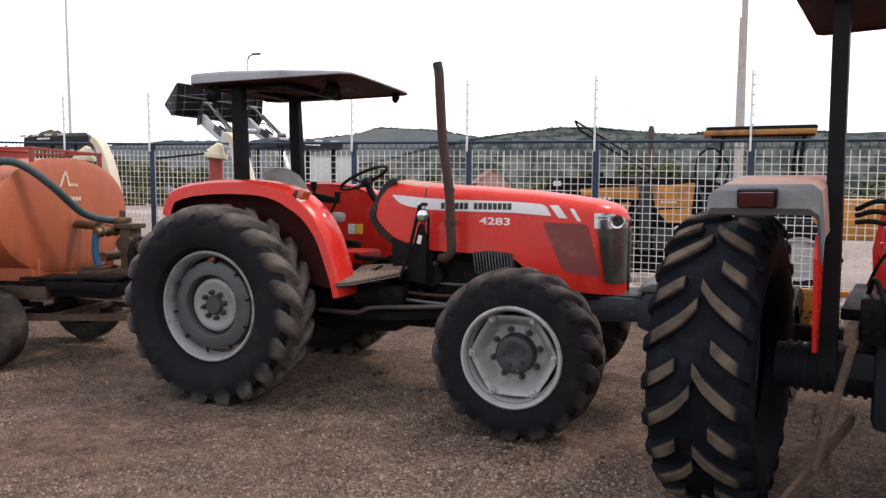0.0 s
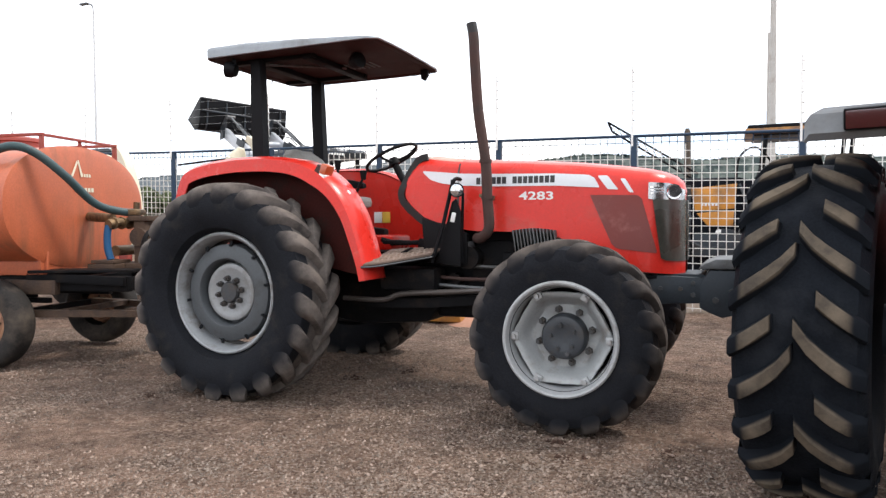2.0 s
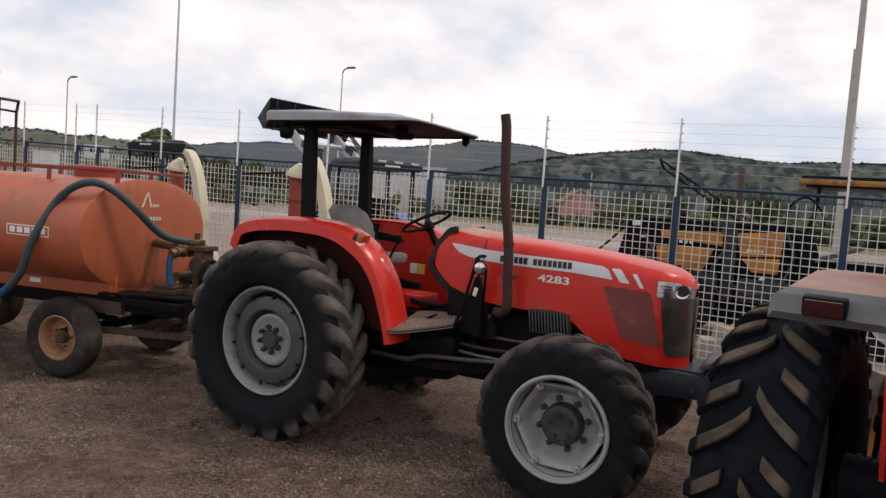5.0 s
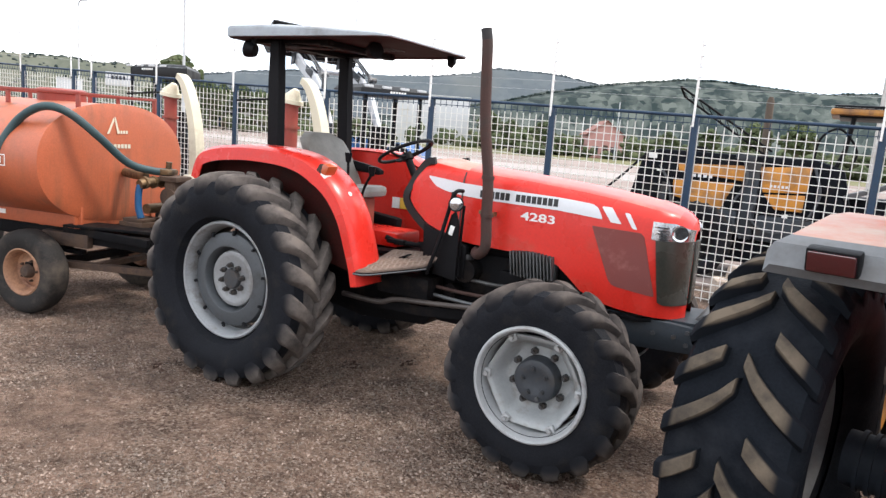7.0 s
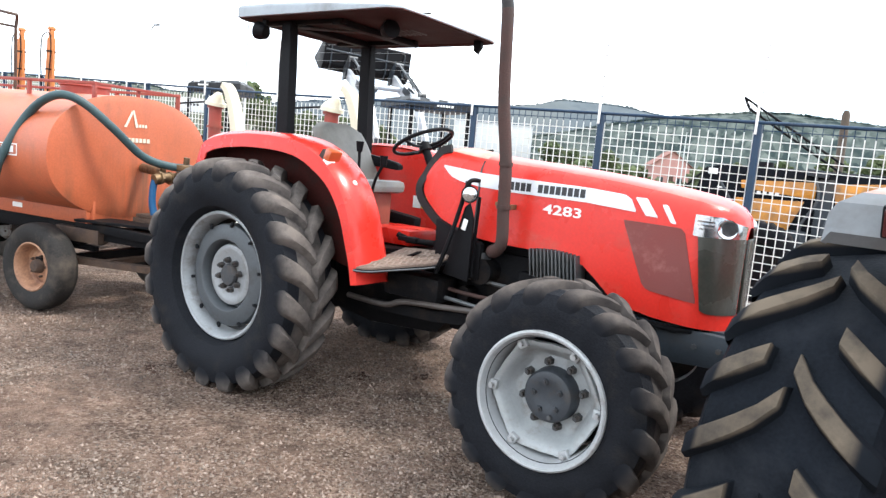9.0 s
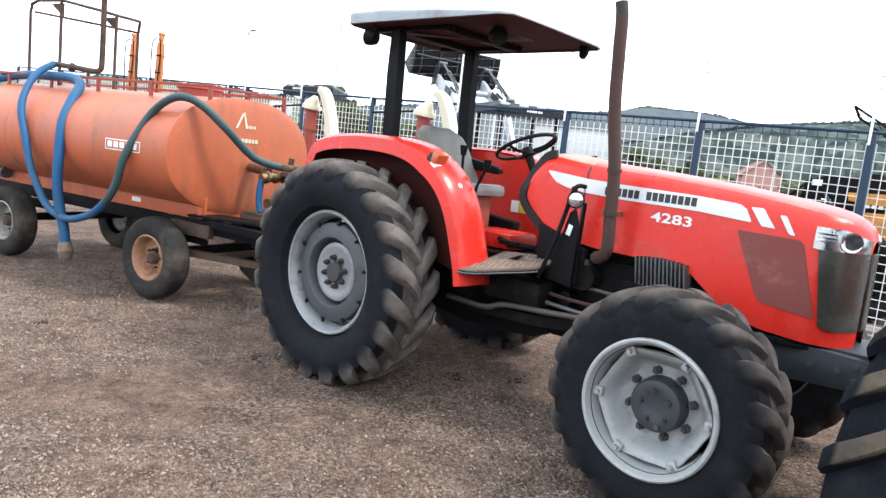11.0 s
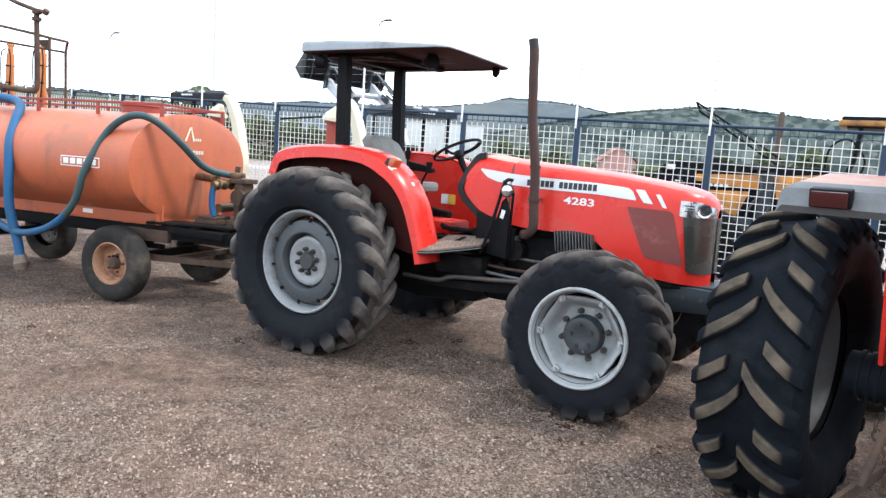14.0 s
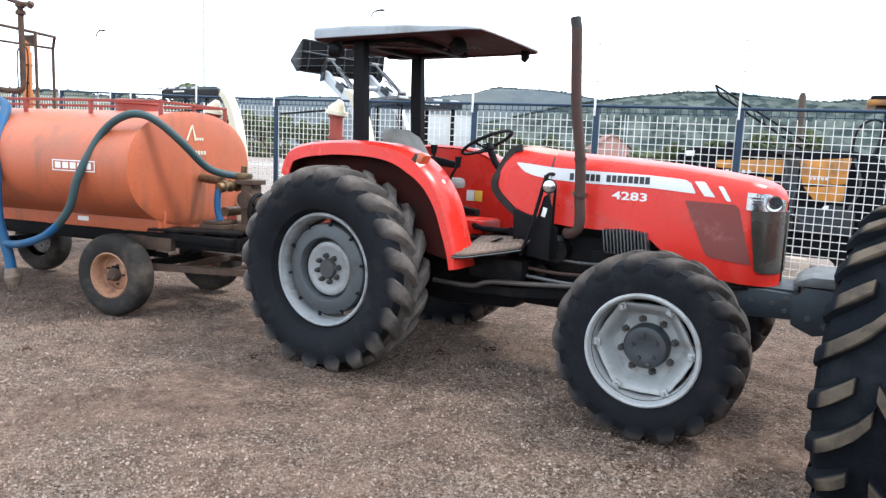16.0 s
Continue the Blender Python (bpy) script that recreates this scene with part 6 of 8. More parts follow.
    for u0, u1, z0, z1 in ((-0.6, -0.08, 1.5, 1.51), (-0.6, -0.08, 1.405, 1.415), (-0.6, -0.59, 1.415, 1.5), (-0.09, -0.08, 1.415, 1.5)):
        part("sign_border", patch(u0, u1, z0, z1, 0.003), M_WHITE, T)
    for k in range(5):
        part("lettering_block", patch(-0.565 + 0.092 * k, -0.495 + 0.092 * k, 1.43, 1.488, 0.003), M_WHITE, T)
    bm = bmesh.new()
    box(bm, (-0.7, TANK_V - 0.488, 0.9), (0.14, 0.004, 0.045))
    part("maker_plate", bm, M_WHITE, T, "small white plate")

    def on_front(name, pts, lift=0.008):
        bm = bmesh.new()
        vs = []
        for v, z in pts:
            q = math.hypot((v - TANK_V) / TANK_W, (z - TANK_Z) / TANK_H)
            u = interp(q, [(0, 0.342), (0.3, 0.34), (0.6, 0.335), (0.9, 0.322), (0.99, 0.31)])
            vs.append(bm.verts.new((u + lift, v, z)))
        bm.faces.new(vs)
        part(name, bm, M_CREAM, T)
    on_front("logo_shape", [(-0.22, 1.74), (-0.19, 1.74), (-0.115, 1.875), (-0.125, 1.9)])
    on_front("logo_shape", [(-0.1, 1.905), (-0.115, 1.9), (-0.085, 1.74), (-0.055, 1.745)])
    for k in range(6):
        on_front("lettering_block", [(-0.18 + 0.046 * k, 1.6), (-0.145 + 0.046 * k, 1.6), (-0.145 + 0.046 * k, 1.64), (-0.18 + 0.046 * k, 1.64)])
    for k in range(4):
        on_front("logo_bar", [(-0.08 + 0.035 * k, 1.745), (-0.055 + 0.035 * k, 1.745), (-0.055 + 0.035 * k, 1.775), (-0.08 + 0.035 * k, 1.775)])
    # rear platform cage and sprinkler mast
    def bar(name, pts, r, smooth_steps=1):
        bm = bmesh.new()
        tube(bm, spline(pts, smooth_steps) if smooth_steps > 1 else pts, r, 8)
        part(name, bm, M_IRON, T)
    bar("cage_hoop", [(-3.15, -0.3, 2.0), (-3.15, -0.3, 2.85), (-3.12, -0.3, 2.95), (-3.0, -0.3, 2.985), (-2.5, -0.3, 2.98), (-1.9, -0.25, 2.88), (-1.64, -0.2, 2.83)], 0.017)
    bar("cage_hoop", [(-2.52, -0.3, 2.0), (-2.52, -0.3, 2.97)], 0.018)
    bar("cage_hoop", [(-1.95, 0.3, 2.0), (-1.95, 0.3, 2.72), (-1.93, 0.3, 2.82), (-1.86, 0.25, 2.86), (-1.64, -0.2, 2.83)], 0.017)
    bar("cage_hoop", [(-1.64, -0.2, 2.83), (-1.64, -0.2, 2.0)], 0.017)
    bar("cage_hoop", [(-3.1, -0.28, 2.86), (-2.5, 0.0, 2.8), (-1.95, 0.3, 2.74)], 0.014)
    for u, v in ((-2.55, -0.28), (-1.69, -0.18)):
        bm = bmesh.new()
        prism(bm, [(u - 0.2, 2.95 if u < -2 else 2.81), (u + 0.04, 2.95 if u < -2 else 2.81), (u + 0.04, 2.8 if u < -2 else 2.66)], v - 0.01, v + 0.01)
        part("gusset_plate", bm, M_IRON, T)
    bm = bmesh.new()
    tube(bm, spline([(-2.5, -0.4, 2.25), (-2.1, -0.35, 2.22), (-1.85, -0.32, 2.2), (-1.74, -0.3, 2.22), (-1.72, -0.3, 2.35), (-1.72, -0.3, 2.7), (-1.722, -0.3, 3.12)], 4), 0.03, 12)
    rod(bm, (-2.2, -0.36, 2.2), (-2.15, -0.36, 2.24), 0.045, n=10)
    for z in (3.02, 3.1):
        rod(bm, (-1.72, -0.3, z - 0.02), (-1.72, -0.3, z + 0.02), 0.05, n=10)
    tube(bm, [(-1.6, -0.3, 3.1), (-1.72, -0.3, 3.12), (-2.0, -0.3, 3.2), (-2.28, -0.3, 3.3)], 0.024, 10)
    rod(bm, (-1.6, -0.3, 3.08), (-1.56, -0.3, 3.12), 0.035, n=8)
    part("sprinkler_mast", bm, M_IRON, T, "rusty brown sprinkler pipe")
    bm = bmesh.new()
    rod(bm, (-3.35, -0.62, 0.95), (-3.05, -0.62, 0.93), 0.05, n=14)
    rod(bm, (-3.05, -0.62, 0.93), (-2.98, -0.62, 0.93), 0.07, n=14)
    part("drain_pipe", bm, M_ALU, T)
    return T


tank_trailer()


# ---- the second tractor, seen from behind ----
def second_tractor():
    a = 13.0
    T = thing("tractor", "older red and grey tractor with muddy wide rear tyres", "tractor", pose(3.905, -1.42, 0, 0, 0, -a))
    for x, face in ((-0.012, -90), (1.9, 90)):
        w = new("rear_wheel")
        w.parent = T
        w.matrix_local = pose(x, 0, 0.775, 0, 0, face)
        part("tyre", carcass(0.82, 0.42, 0.51, 0.05, -0.77), [M_RUBBER_BLUE, M_RUBBER_BLUE], w, "wide black tyre")
        tread(w, 0.82, 0.51, 0.05, 24, 1 if face < 0 else -1, 0.066, M_TREAD_MUD, True)
        bm = bmesh.new()
        lathe(bm, [(0.42, -0.17), (0.427, -0.18), (0.41, -0.185), (0.39, -0.14), (0.38, -0.05), (0.38, 0.1), (0.4, 0.15), (0.43, 0.175), (0.42, 0.18), (0.4, 0.15), (0.385, 0.12), (0.37, 0.02), (0.345, -0.12), (0.2, -0.13), (0.0, -0.13)], 48)
        # wheel-well shade set by colour: lips and dish black, lit barrel pale
        for f in bm.faces:
            c = f.calc_center_median()
            f.material_index = 0 if 0.35 < math.hypot(c.x, c.z) < 0.395 and c.y > -0.1 else 1
        bmesh.ops.scale(bm, vec=(1, 0.72, 1), verts=bm.verts)
        part("rim", bm, [M_FRAME_GREY, M_BLACKBODY], w, "steel rim with pale barrel, lips and dish blackened as shade")
    # fender over the tyre: grey rear, faded red top, red inner side
    prof = [(-0.655, 1.625), (-0.63, 1.705), (-0.585, 1.735), (-0.1, 1.79), (0.2, 1.79), (0.45, 1.765)]
    bm = bmesh.new()
    rings = []
    for f, z in prof:
        e = 0.04 if f > -0.63 else 0.0
        rings.append([(x - 0.1, f + g, z + d) for x, g, d in ((0.1 + e, 0, -0.03), (0.12 + e, 0, 0), (0.54, 0, 0), (0.58, 0, -0.03), (0.6, 0.03, -0.24), (0.59, 0.03, -0.25), (0.57, 0.02, -0.05), (0.54, 0.02, -0.022), (0.12 + e, 0.02, -0.022), (0.108 + e, 0.015, -0.035))])
    loft(bm, rings, closed=True)
    for f in bm.faces:
        f.material_index = 0 if f.calc_center_median().y < -0.56 else 1
    fender = part("fender", bm, [M_FRAME_GREY, M_FADE], T, "grey and faded red rear fender")
    bm = bmesh.new()
    prism(bm, [(-0.5, 0.95), (-0.62, 1.4), (-0.58, 1.5), (0.6, 1.5), (0.8, 1.2), (0.7, 0.95)], 0.46, 0.48, "x", bevel=0.004)
    part("inner_panel", bm, M_RED, T, "red inner fender side")
    bm = bmesh.new()
    box(bm, (0.225, -0.66, 1.672), (0.168, 0.06, 0.086), (12, 0, 0), bevel=0.01)
    lamp = part("tail_lamp", bm, M_BLACK, fender, "dark red tail lamp")
    bm = bmesh.new()
    box(bm, (0.225, -0.692, 1.665), (0.15, 0.02, 0.07), (12, 0, 0), bevel=0.006)
    part("lens", bm, M_LENSRED, lamp, "dark red lens")
    # canopy and its post
    bm = bmesh.new()
    loft(bm, [[(x - 0.035, y - 0.045, z), (x + 0.035, y - 0.045, z), (x + 0.035, y + 0.045, z), (x - 0.035, y + 0.045, z)] for x, y, z in ((0.52, -0.35, 0.85), (0.5, -0.25, 2.66))], closed=True)
    loft(bm, [[(x - 0.035, y - 0.045, z), (x + 0.035, y - 0.045, z), (x + 0.035, y + 0.045, z), (x - 0.035, y + 0.045, z)] for x, y, z in ((1.28, -0.35, 0.9), (1.29, -0.25, 2.66))], closed=True)
    part("canopy_post", bm, M_BLACK, T, "black steel canopy post")
    bm = bmesh.new()
    outline = [(0.31, -0.34), (0.35, -0.38), (1.56, -0.38), (1.6, -0.34), (1.6, 0.53), (1.56, 0.57), (0.35, 0.57), (0.31, 0.53)]
    loft(bm, [[(0.955 + (x - 0.955) * k, 0.095 + (y - 0.095) * k, z) for x, y in outline] for k, z in ((0.9, 2.635), (0.985, 2.63), (1.0, 2.62), (1.0, 2.635), (0.93, 2.72), (0.8, 2.75), (0.5, 2.765))], closed=True)
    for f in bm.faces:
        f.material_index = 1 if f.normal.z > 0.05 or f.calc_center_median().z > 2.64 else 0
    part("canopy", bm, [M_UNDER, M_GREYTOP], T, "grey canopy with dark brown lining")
    # axle, gearbox and linkage
    bm = bmesh.new()
    rod(bm, (0.25, 0, 0.775), (1.65, 0, 0.775), 0.12, n=20)
    box(bm, (0.95, 0.1, 0.8), (0.5, 0.8, 0.5), bevel=0.06)
    box(bm, (0.95, 1.0, 0.85), (0.36, 1.2, 0.4), bevel=0.05)
    box(bm, (0.62, -0.12, 0.86), (0.2, 0.3, 0.14), bevel=0.02)
    part("rear_axle", bm, M_AXLE, T, "blue-black axle casing")
    for x in (0.62, 1.28):
        bm = bmesh.new()
        strip(bm, [(x, -0.3, 1.05), (x, -0.72, 1.08)], 0.07, 0.04, (1, 0, 0))
        rod(bm, (x + 0.02, -0.7, 1.07), (x - 0.1, -0.8, 0.5), 0.018)
        strip(bm, [(x, -0.1, 0.55), (x - 0.2, -1.05, 0.4)], 0.055, 0.022, (1, 0, 0))
        part("lift_arm", bm, M_IRON, T, "rusty lift arm")
    bm = bmesh.new()
    for k in range(14):
        p = Vector((0.48 + 0.012 * k, -0.45 - 0.012 * k, 0.66 - 0.035 * k))
        ring = [(p.x + (0.018 * math.cos(t) if k % 2 else 0), p.y + (0 if k % 2 else 0.018 * math.cos(t)), p.z + 0.028 * math.sin(t)) for t in [2 * math.pi * j / 10 for j in range(11)]]
        tube(bm, ring, 0.006, 6)
    part("check_chain", bm, M_IRON, T, "rusty check chain")
    # hood, seat and controls ahead
    bm = bmesh.new()
    loft(bm, [[(0.95 + s * x, f, z) for s, x, z in ((-1, 0.3, low), (-1, 0.32, low + 0.3), (-1, 0.26, top - 0.03), (-1, 0.1, top), (1, 0.1, top), (1, 0.26, top - 0.03), (1, 0.32, low + 0.3), (1, 0.3, low))] for f, low, top in ((1.0, 1.05, 1.72), (1.3, 1.0, 1.72), (2.5, 0.95, 1.62), (2.8, 0.95, 1.55), (2.85, 1.0, 1.4))], closed=True)
    part("hood", bm, M_RED, T, "red hood")
    bm = bmesh.new()
    box(bm, (0.95, 0.35, 1.28), (0.44, 0.42, 0.1), bevel=0.035)
    box(bm, (0.95, 0.12, 1.5), (0.42, 0.1, 0.42), (-10, 0, 0), bevel=0.035)
    part("seat", bm, M_BLACK, T, "black vinyl seat")
    bm = bmesh.new()
    box(bm, (0.95, 0.4, 1.1), (0.8, 1.2, 0.06), bevel=0.01)
    part("platform", bm, M_CHASSIS, T)
    bm = bmesh.new()
    for k in range(9):
        rod(bm, (0.3 + 0.045 * k, 0, 0.775), (0.318 + 0.045 * k, 0, 0.775), 0.133, n=20)
    part("axle_rib", bm, M_AXLE, T)
    bm = bmesh.new()
    box(bm, (0.72, -0.28, 1.1), (0.16, 0.2, 0.22), bevel=0.02)
    for k in range(3):
        rod(bm, (0.67 + 0.05 * k, -0.36, 1.14), (0.67 + 0.05 * k, -0.42, 1.14), 0.016, n=10)
        rod(bm, (0.67 + 0.05 * k, -0.36, 1.06), (0.67 + 0.05 * k, -0.42, 1.06), 0.016, n=10)
    part("valve_block", bm, M_BLACK, T, "black hydraulic valve block")
    bm = bmesh.new()
    box(bm, (0.75, 0.35, 1.42), (0.1, 0.5, 0.22), bevel=0.03)
    box(bm, (0.75, 0.1, 1.3), (0.12, 0.1, 0.3), bevel=0.02)
    part("control_console", bm, M_RED, T, "red control console")
    for k in range(3):
        bm = bmesh.new()
        tube(bm, spline([(0.6, -0.3 - 0.02 * k, 1.62 - 0.03 * k), (0.7, -0.34, 1.66 - 0.05 * k), (0.82 + 0.05 * k, -0.3, 1.6 - 0.06 * k), (0.95, -0.2, 1.45 - 0.05 * k)], 6), 0.012)
        part("hydraulic_hose", bm, M_BLACK, T)
    bm = bmesh.new()
    tube(bm, spline([(0.66, -0.2, 1.25), (0.7, -0.26, 1.36), (0.76, -0.28, 1.46)], 4), 0.008)
    rod(bm, (0.75, -0.28, 1.45), (0.775, -0.29, 1.49), 0.022, 0.02, 12, mi=1)
    part("lever", bm, [M_BLACK, M_WHITE], T, "thin lever with pale knob")
    for k in range(4):
        bm = bmesh.new()
        tube(bm, spline([(0.66 + 0.05 * k, -0.1, 1.2), (0.7 + 0.06 * k, -0.42, 1.3 - 0.05 * k), (0.78 + 0.06 * k, -0.5, 1.1), (0.85, -0.3, 0.95)], 6), 0.012)
        part("hydraulic_hose", bm, M_BLACK, T)
    for k in range(2):
        bm = bmesh.new()
        tube(bm, spline([(0.75 + 0.1 * k, 0.2, 1.15), (0.76 + 0.1 * k, 0.1, 1.4), (0.8 + 0.1 * k, 0.06, 1.52)], 5), 0.01)
        rod(bm, (0.8 + 0.1 * k, 0.06, 1.5), (0.8 + 0.1 * k, 0.05, 1.56), 0.022, n=12)
        part("lever", bm, M_BLACK, T)
    for x in (0.45, 1.45):
        bm = bmesh.new()
        lathe(bm, [(0.3, -0.1), (0.45, -0.12), (0.48, 0), (0.45, 0.12), (0.3, 0.1)], 40)
        o = part("front_tyre", bm, M_OLD_TYRE, T, "narrow front tyre")
        o.matrix_local = pose(-0.02 if x < 1 else 1.92, 2.2, 0.48, 0, 0, 90)
        bm = bmesh.new()
        lathe(bm, [(0.0, -0.04), (0.3, -0.06), (0.31, 0.06), (0.0, 0.04)], 32)
        o = part("front_rim", bm, M_YELLOW, T, "yellow steel rim")
        o.matrix_local = pose(-0.02 if x < 1 else 1.92, 2.2, 0.48, 0, 0, 90)
    bm = bmesh.new()
    box(bm, (0.95, 2.3, 0.55), (1.8, 0.14, 0.14), bevel=0.03)
    part("front_axle", bm, M_CHASSIS, T)
    bm = bmesh.new()
    box(bm, (0.2, 2.52, 0.87), (0.46, 0.06, 0.05), bevel=0.008)
    prism(bm, [(0.07, 0.84), (0.19, 0.84), (0.19, 0.7), (0.13, 0.52), (0.105, 0.52), (0.1, 0.66)], 2.5, 2.52, "y", bevel=0.003)
    bracket = part("front_bracket", bm, M_YELLOW, T, "yellow steel bracket by the front wheel")
    bolts(bracket, "bolt", 3, 0.035, 2.5, 0.012, 0.014, M_CHASSIS, 0.5, (0.125, 0, 0.68))
    return T


second_tractor()


# ---- machines in the yard by the fence ----
def chute_machine(x, y):
    """Forage blower: red stand with a cream bent discharge chute."""
    T = thing("forage_blower", "red forage blower with tall cream discharge chute", "forage harvester", pose(x, y, 0), group="blowers by the fence")
    bm = bmesh.new()
    rings = []
    pts = spline([(0.0, 0, 2.64), (0.07, 0, 2.6), (0.16, 0, 2.5), (0.28, 0, 2.25), (0.38, 0, 1.9), (0.44, 0, 1.5), (0.46, 0, 1.1), (0.45, 0, 0.85)], 4)
    for i, p in enumerate(pts):
        d = (pts[min(i + 1, len(pts) - 1)] - pts[max(i - 1, 0)]).normalized()
        nrm = Vector((-d.z, 0, d.x)) * (0.05 + 0.06 * i / len(pts))
        rings.append([p - nrm + Vector((0, -0.1, 0)), p + nrm + Vector((0, -0.1, 0)), p + nrm + Vector((0, 0.1, 0)), p - nrm + Vector((0, 0.1, 0))])
    loft(bm, rings, closed=True)
    bmesh.ops.bevel(bm, geom=list(bm.edges), offset=0.008, segments=1, affect="EDGES")
    part("chute", bm, M_CREAM, T, "cream sheet-metal chute")
    bm = bmesh.new()
    rod(bm, (-0.25, 0, 2.28), (-0.24, 0, 2.34), 0.19, 0.18, 20)
    rod(bm, (-0.24, 0, 2.34), (-0.16, 0, 2.5), 0.16, 0.05, 20)
    part("collar", bm, M_CREAM, T)
    bm = bmesh.new()
    rod(bm, (-0.25, 0, 0.5), (-0.25, 0, 2.3), 0.11, n=20)
    for z in (2.25, 1.9, 1.2):
        rod(bm, (-0.25, 0, z - 0.02), (-0.25, 0, z + 0.02), 0.14, n=20)
    part("riser", bm, M_RED_OLD, T, "red riser pipe")
    bm = bmesh.new()
    box(bm, (0.05, 0, 0.55), (1.0, 0.6, 0.5), bevel=0.04)
    part("blower_housing", bm, M_RED_OLD, T, "faded red blower housing")
    bm = bmesh.new()
    lathe(bm, [(0.0, -0.2), (0.31, -0.19), (0.33, -0.17), (0.33, 0.17), (0.31, 0.19), (0.0, 0.2)], 28, (0.45, 0, 0.6))
    part("fan_casing", bm, M_CREAM, T, "round cream fan casing")
    for s in (-1, 1):
        bm = bmesh.new()
        lathe(bm, [(0.1, -0.06), (0.2, -0.07), (0.24, 0), (0.2, 0.07), (0.1, 0.06)], 28, (-0.3, s * 0.4, 0.24))
        part("wheel", bm, M_OLD_TYRE, T)
    bm = bmesh.new()
    tube(bm, [(-0.3, 0, 2.35), (-0.9, 0.02, 2.32), (-1.5, 0.03, 2.28)], 0.018, 8)
    part("crank_rod", bm, M_BLACK, T)
    return T


first_blower = chute_machine(-6.5, 3.9)
copy_thing(first_blower, pose(-3.62, 3.9, 0))


def box_implement():
    T = thing("spreader", "faded orange-red open-topped spreader behind the tank", "spreader", pose(-6.0, 1.9, 0, 0, 0, 6))
    bm = bmesh.new()
    loft(bm, [[(-0.4 - 0.9 * k, -0.5 * k, z), (-0.4 + 0.9 * k, -0.5 * k, z), (-0.4 + 0.9 * k, 0.5 * k, z), (-0.4 - 0.9 * k, 0.5 * k, z)] for k, z in ((0.6, 0.7), (1.0, 1.6), (1.02, 1.93), (0.98, 1.93), (0.95, 1.6), (0.55, 0.75))], closed=True)
    part("hopper", bm, M_ORANGE, T, "orange-red hopper")
    for s in (-1, 1):
        bm = bmesh.new()
        lathe(bm, [(0.15, -0.1), (0.32, -0.12), (0.38, 0), (0.32, 0.12), (0.15, 0.1)], 32, (0.1, s * 0.62, 0.38))
        part("wheel", bm, M_OLD_TYRE, T)
    bm = bmesh.new()
    box(bm, (0, 0, 0.6), (2.4, 0.5, 0.14), bevel=0.02)
    box(bm, (0.1, 0, 0.4), (0.1, 1.2, 0.1), bevel=0.01)
    part("frame", bm, M_CHASSIS, T)


box_implement()


def hydraulic_mast(x, y):
    T = thing("crane_arm", "upright orange hydraulic arm with black hoses", "hydraulic arm", pose(x, y, 0, 0, 2.5, 8), group="orange arms behind the tank")
    bm = bmesh.new()
    loft(bm, [[(-w, -w, z), (w, -w, z), (w, w, z), (-w, w, z)] for w, z in ((0.09, 0.0), (0.08, 1.8), (0.066, 3.6))], closed=True)
    bmesh.ops.bevel(bm, geom=list(bm.edges), offset=0.012, segments=1, affect="EDGES")
    box(bm, (0, 0, 0.06), (0.9, 0.9, 0.12), bevel=0.02)
    column = part("column", bm, M_ARM, T, "orange square column")
    bm = bmesh.new()
    box(bm, (0.0, 0, 3.7), (0.075, 0.1, 0.3), bevel=0.02)
    rod(bm, (0, -0.07, 3.8), (0, 0.07, 3.8), 0.045, n=14)
    part("head", bm, M_ARM, column)
    bm = bmesh.new()
    rod(bm, (0.15, -0.02, 1.4), (0.13, -0.02, 2.7), 0.05, n=14)
    rod(bm, (0.13, -0.02, 2.7), (0.11, -0.02, 3.35), 0.026, n=12)
    part("cylinder", bm, M_ARM, T)
    for z in (2.5, 2.9, 3.3):
        bm = bmesh.new()
        box(bm, (0, 0, z), (0.16, 0.16, 0.035), bevel=0.006)
        part("hose_clamp", bm, M_BLACK, column)
    for k in (-1, 1):
        bm = bmesh.new()
        tube(bm, spline([(0.12 * k, -0.1, 0.9), (0.16 * k, -0.12, 1.8), (0.12 * k, -0.12, 2.5), (0.17 * k, -0.12, 3.2), (0.15 * k, -0.12, 3.6), (0.03 * k, -0.1, 3.7)], 5), 0.014)
        part("hose", bm, M_BLACK, T)


hydraulic_mast(-12.9, 3.9)
hydraulic_mast(-14.2, 3.85)


# ---- machines beyond the fence ----
def far_wheel(parent, x, y, r, w, rim, face=0):
    o = new("wheel")
    o.parent = parent
    o.matrix_local = pose(x, y, r, 0, 0, face)
    bm = carcass(r, r * 0.55, w, 0.0, n=48)
    for v in bm.verts:
        a = math.atan2(v.co.z, v.co.x)
        if abs(v.co.y) < w * 0.5 and math.hypot(v.co.x, v.co.z) > r * 0.9 and round(a / (math.pi / 24)) % 2:
            v.co.x, v.co.z = v.co.x * 0.955, v.co.z * 0.955
    part("tyre", bm, [M_RUBBER, M_TREAD], o)
    bm = bmesh.new()
    lathe(bm, [(r * 0.56, -w * 0.4), (r * 0.5, -w * 0.38), (r * 0.46, -w * 0.1), (r * 0.2, -w * 0.2), (0, -w * 0.2)], 32)
    lathe(bm, [(r * 0.56, w * 0.4), (r * 0.5, w * 0.38), (r * 0.46, w * 0.1), (r * 0.2, w * 0.2), (0, w * 0.2)], 32)
    part("rim", bm, rim, o)


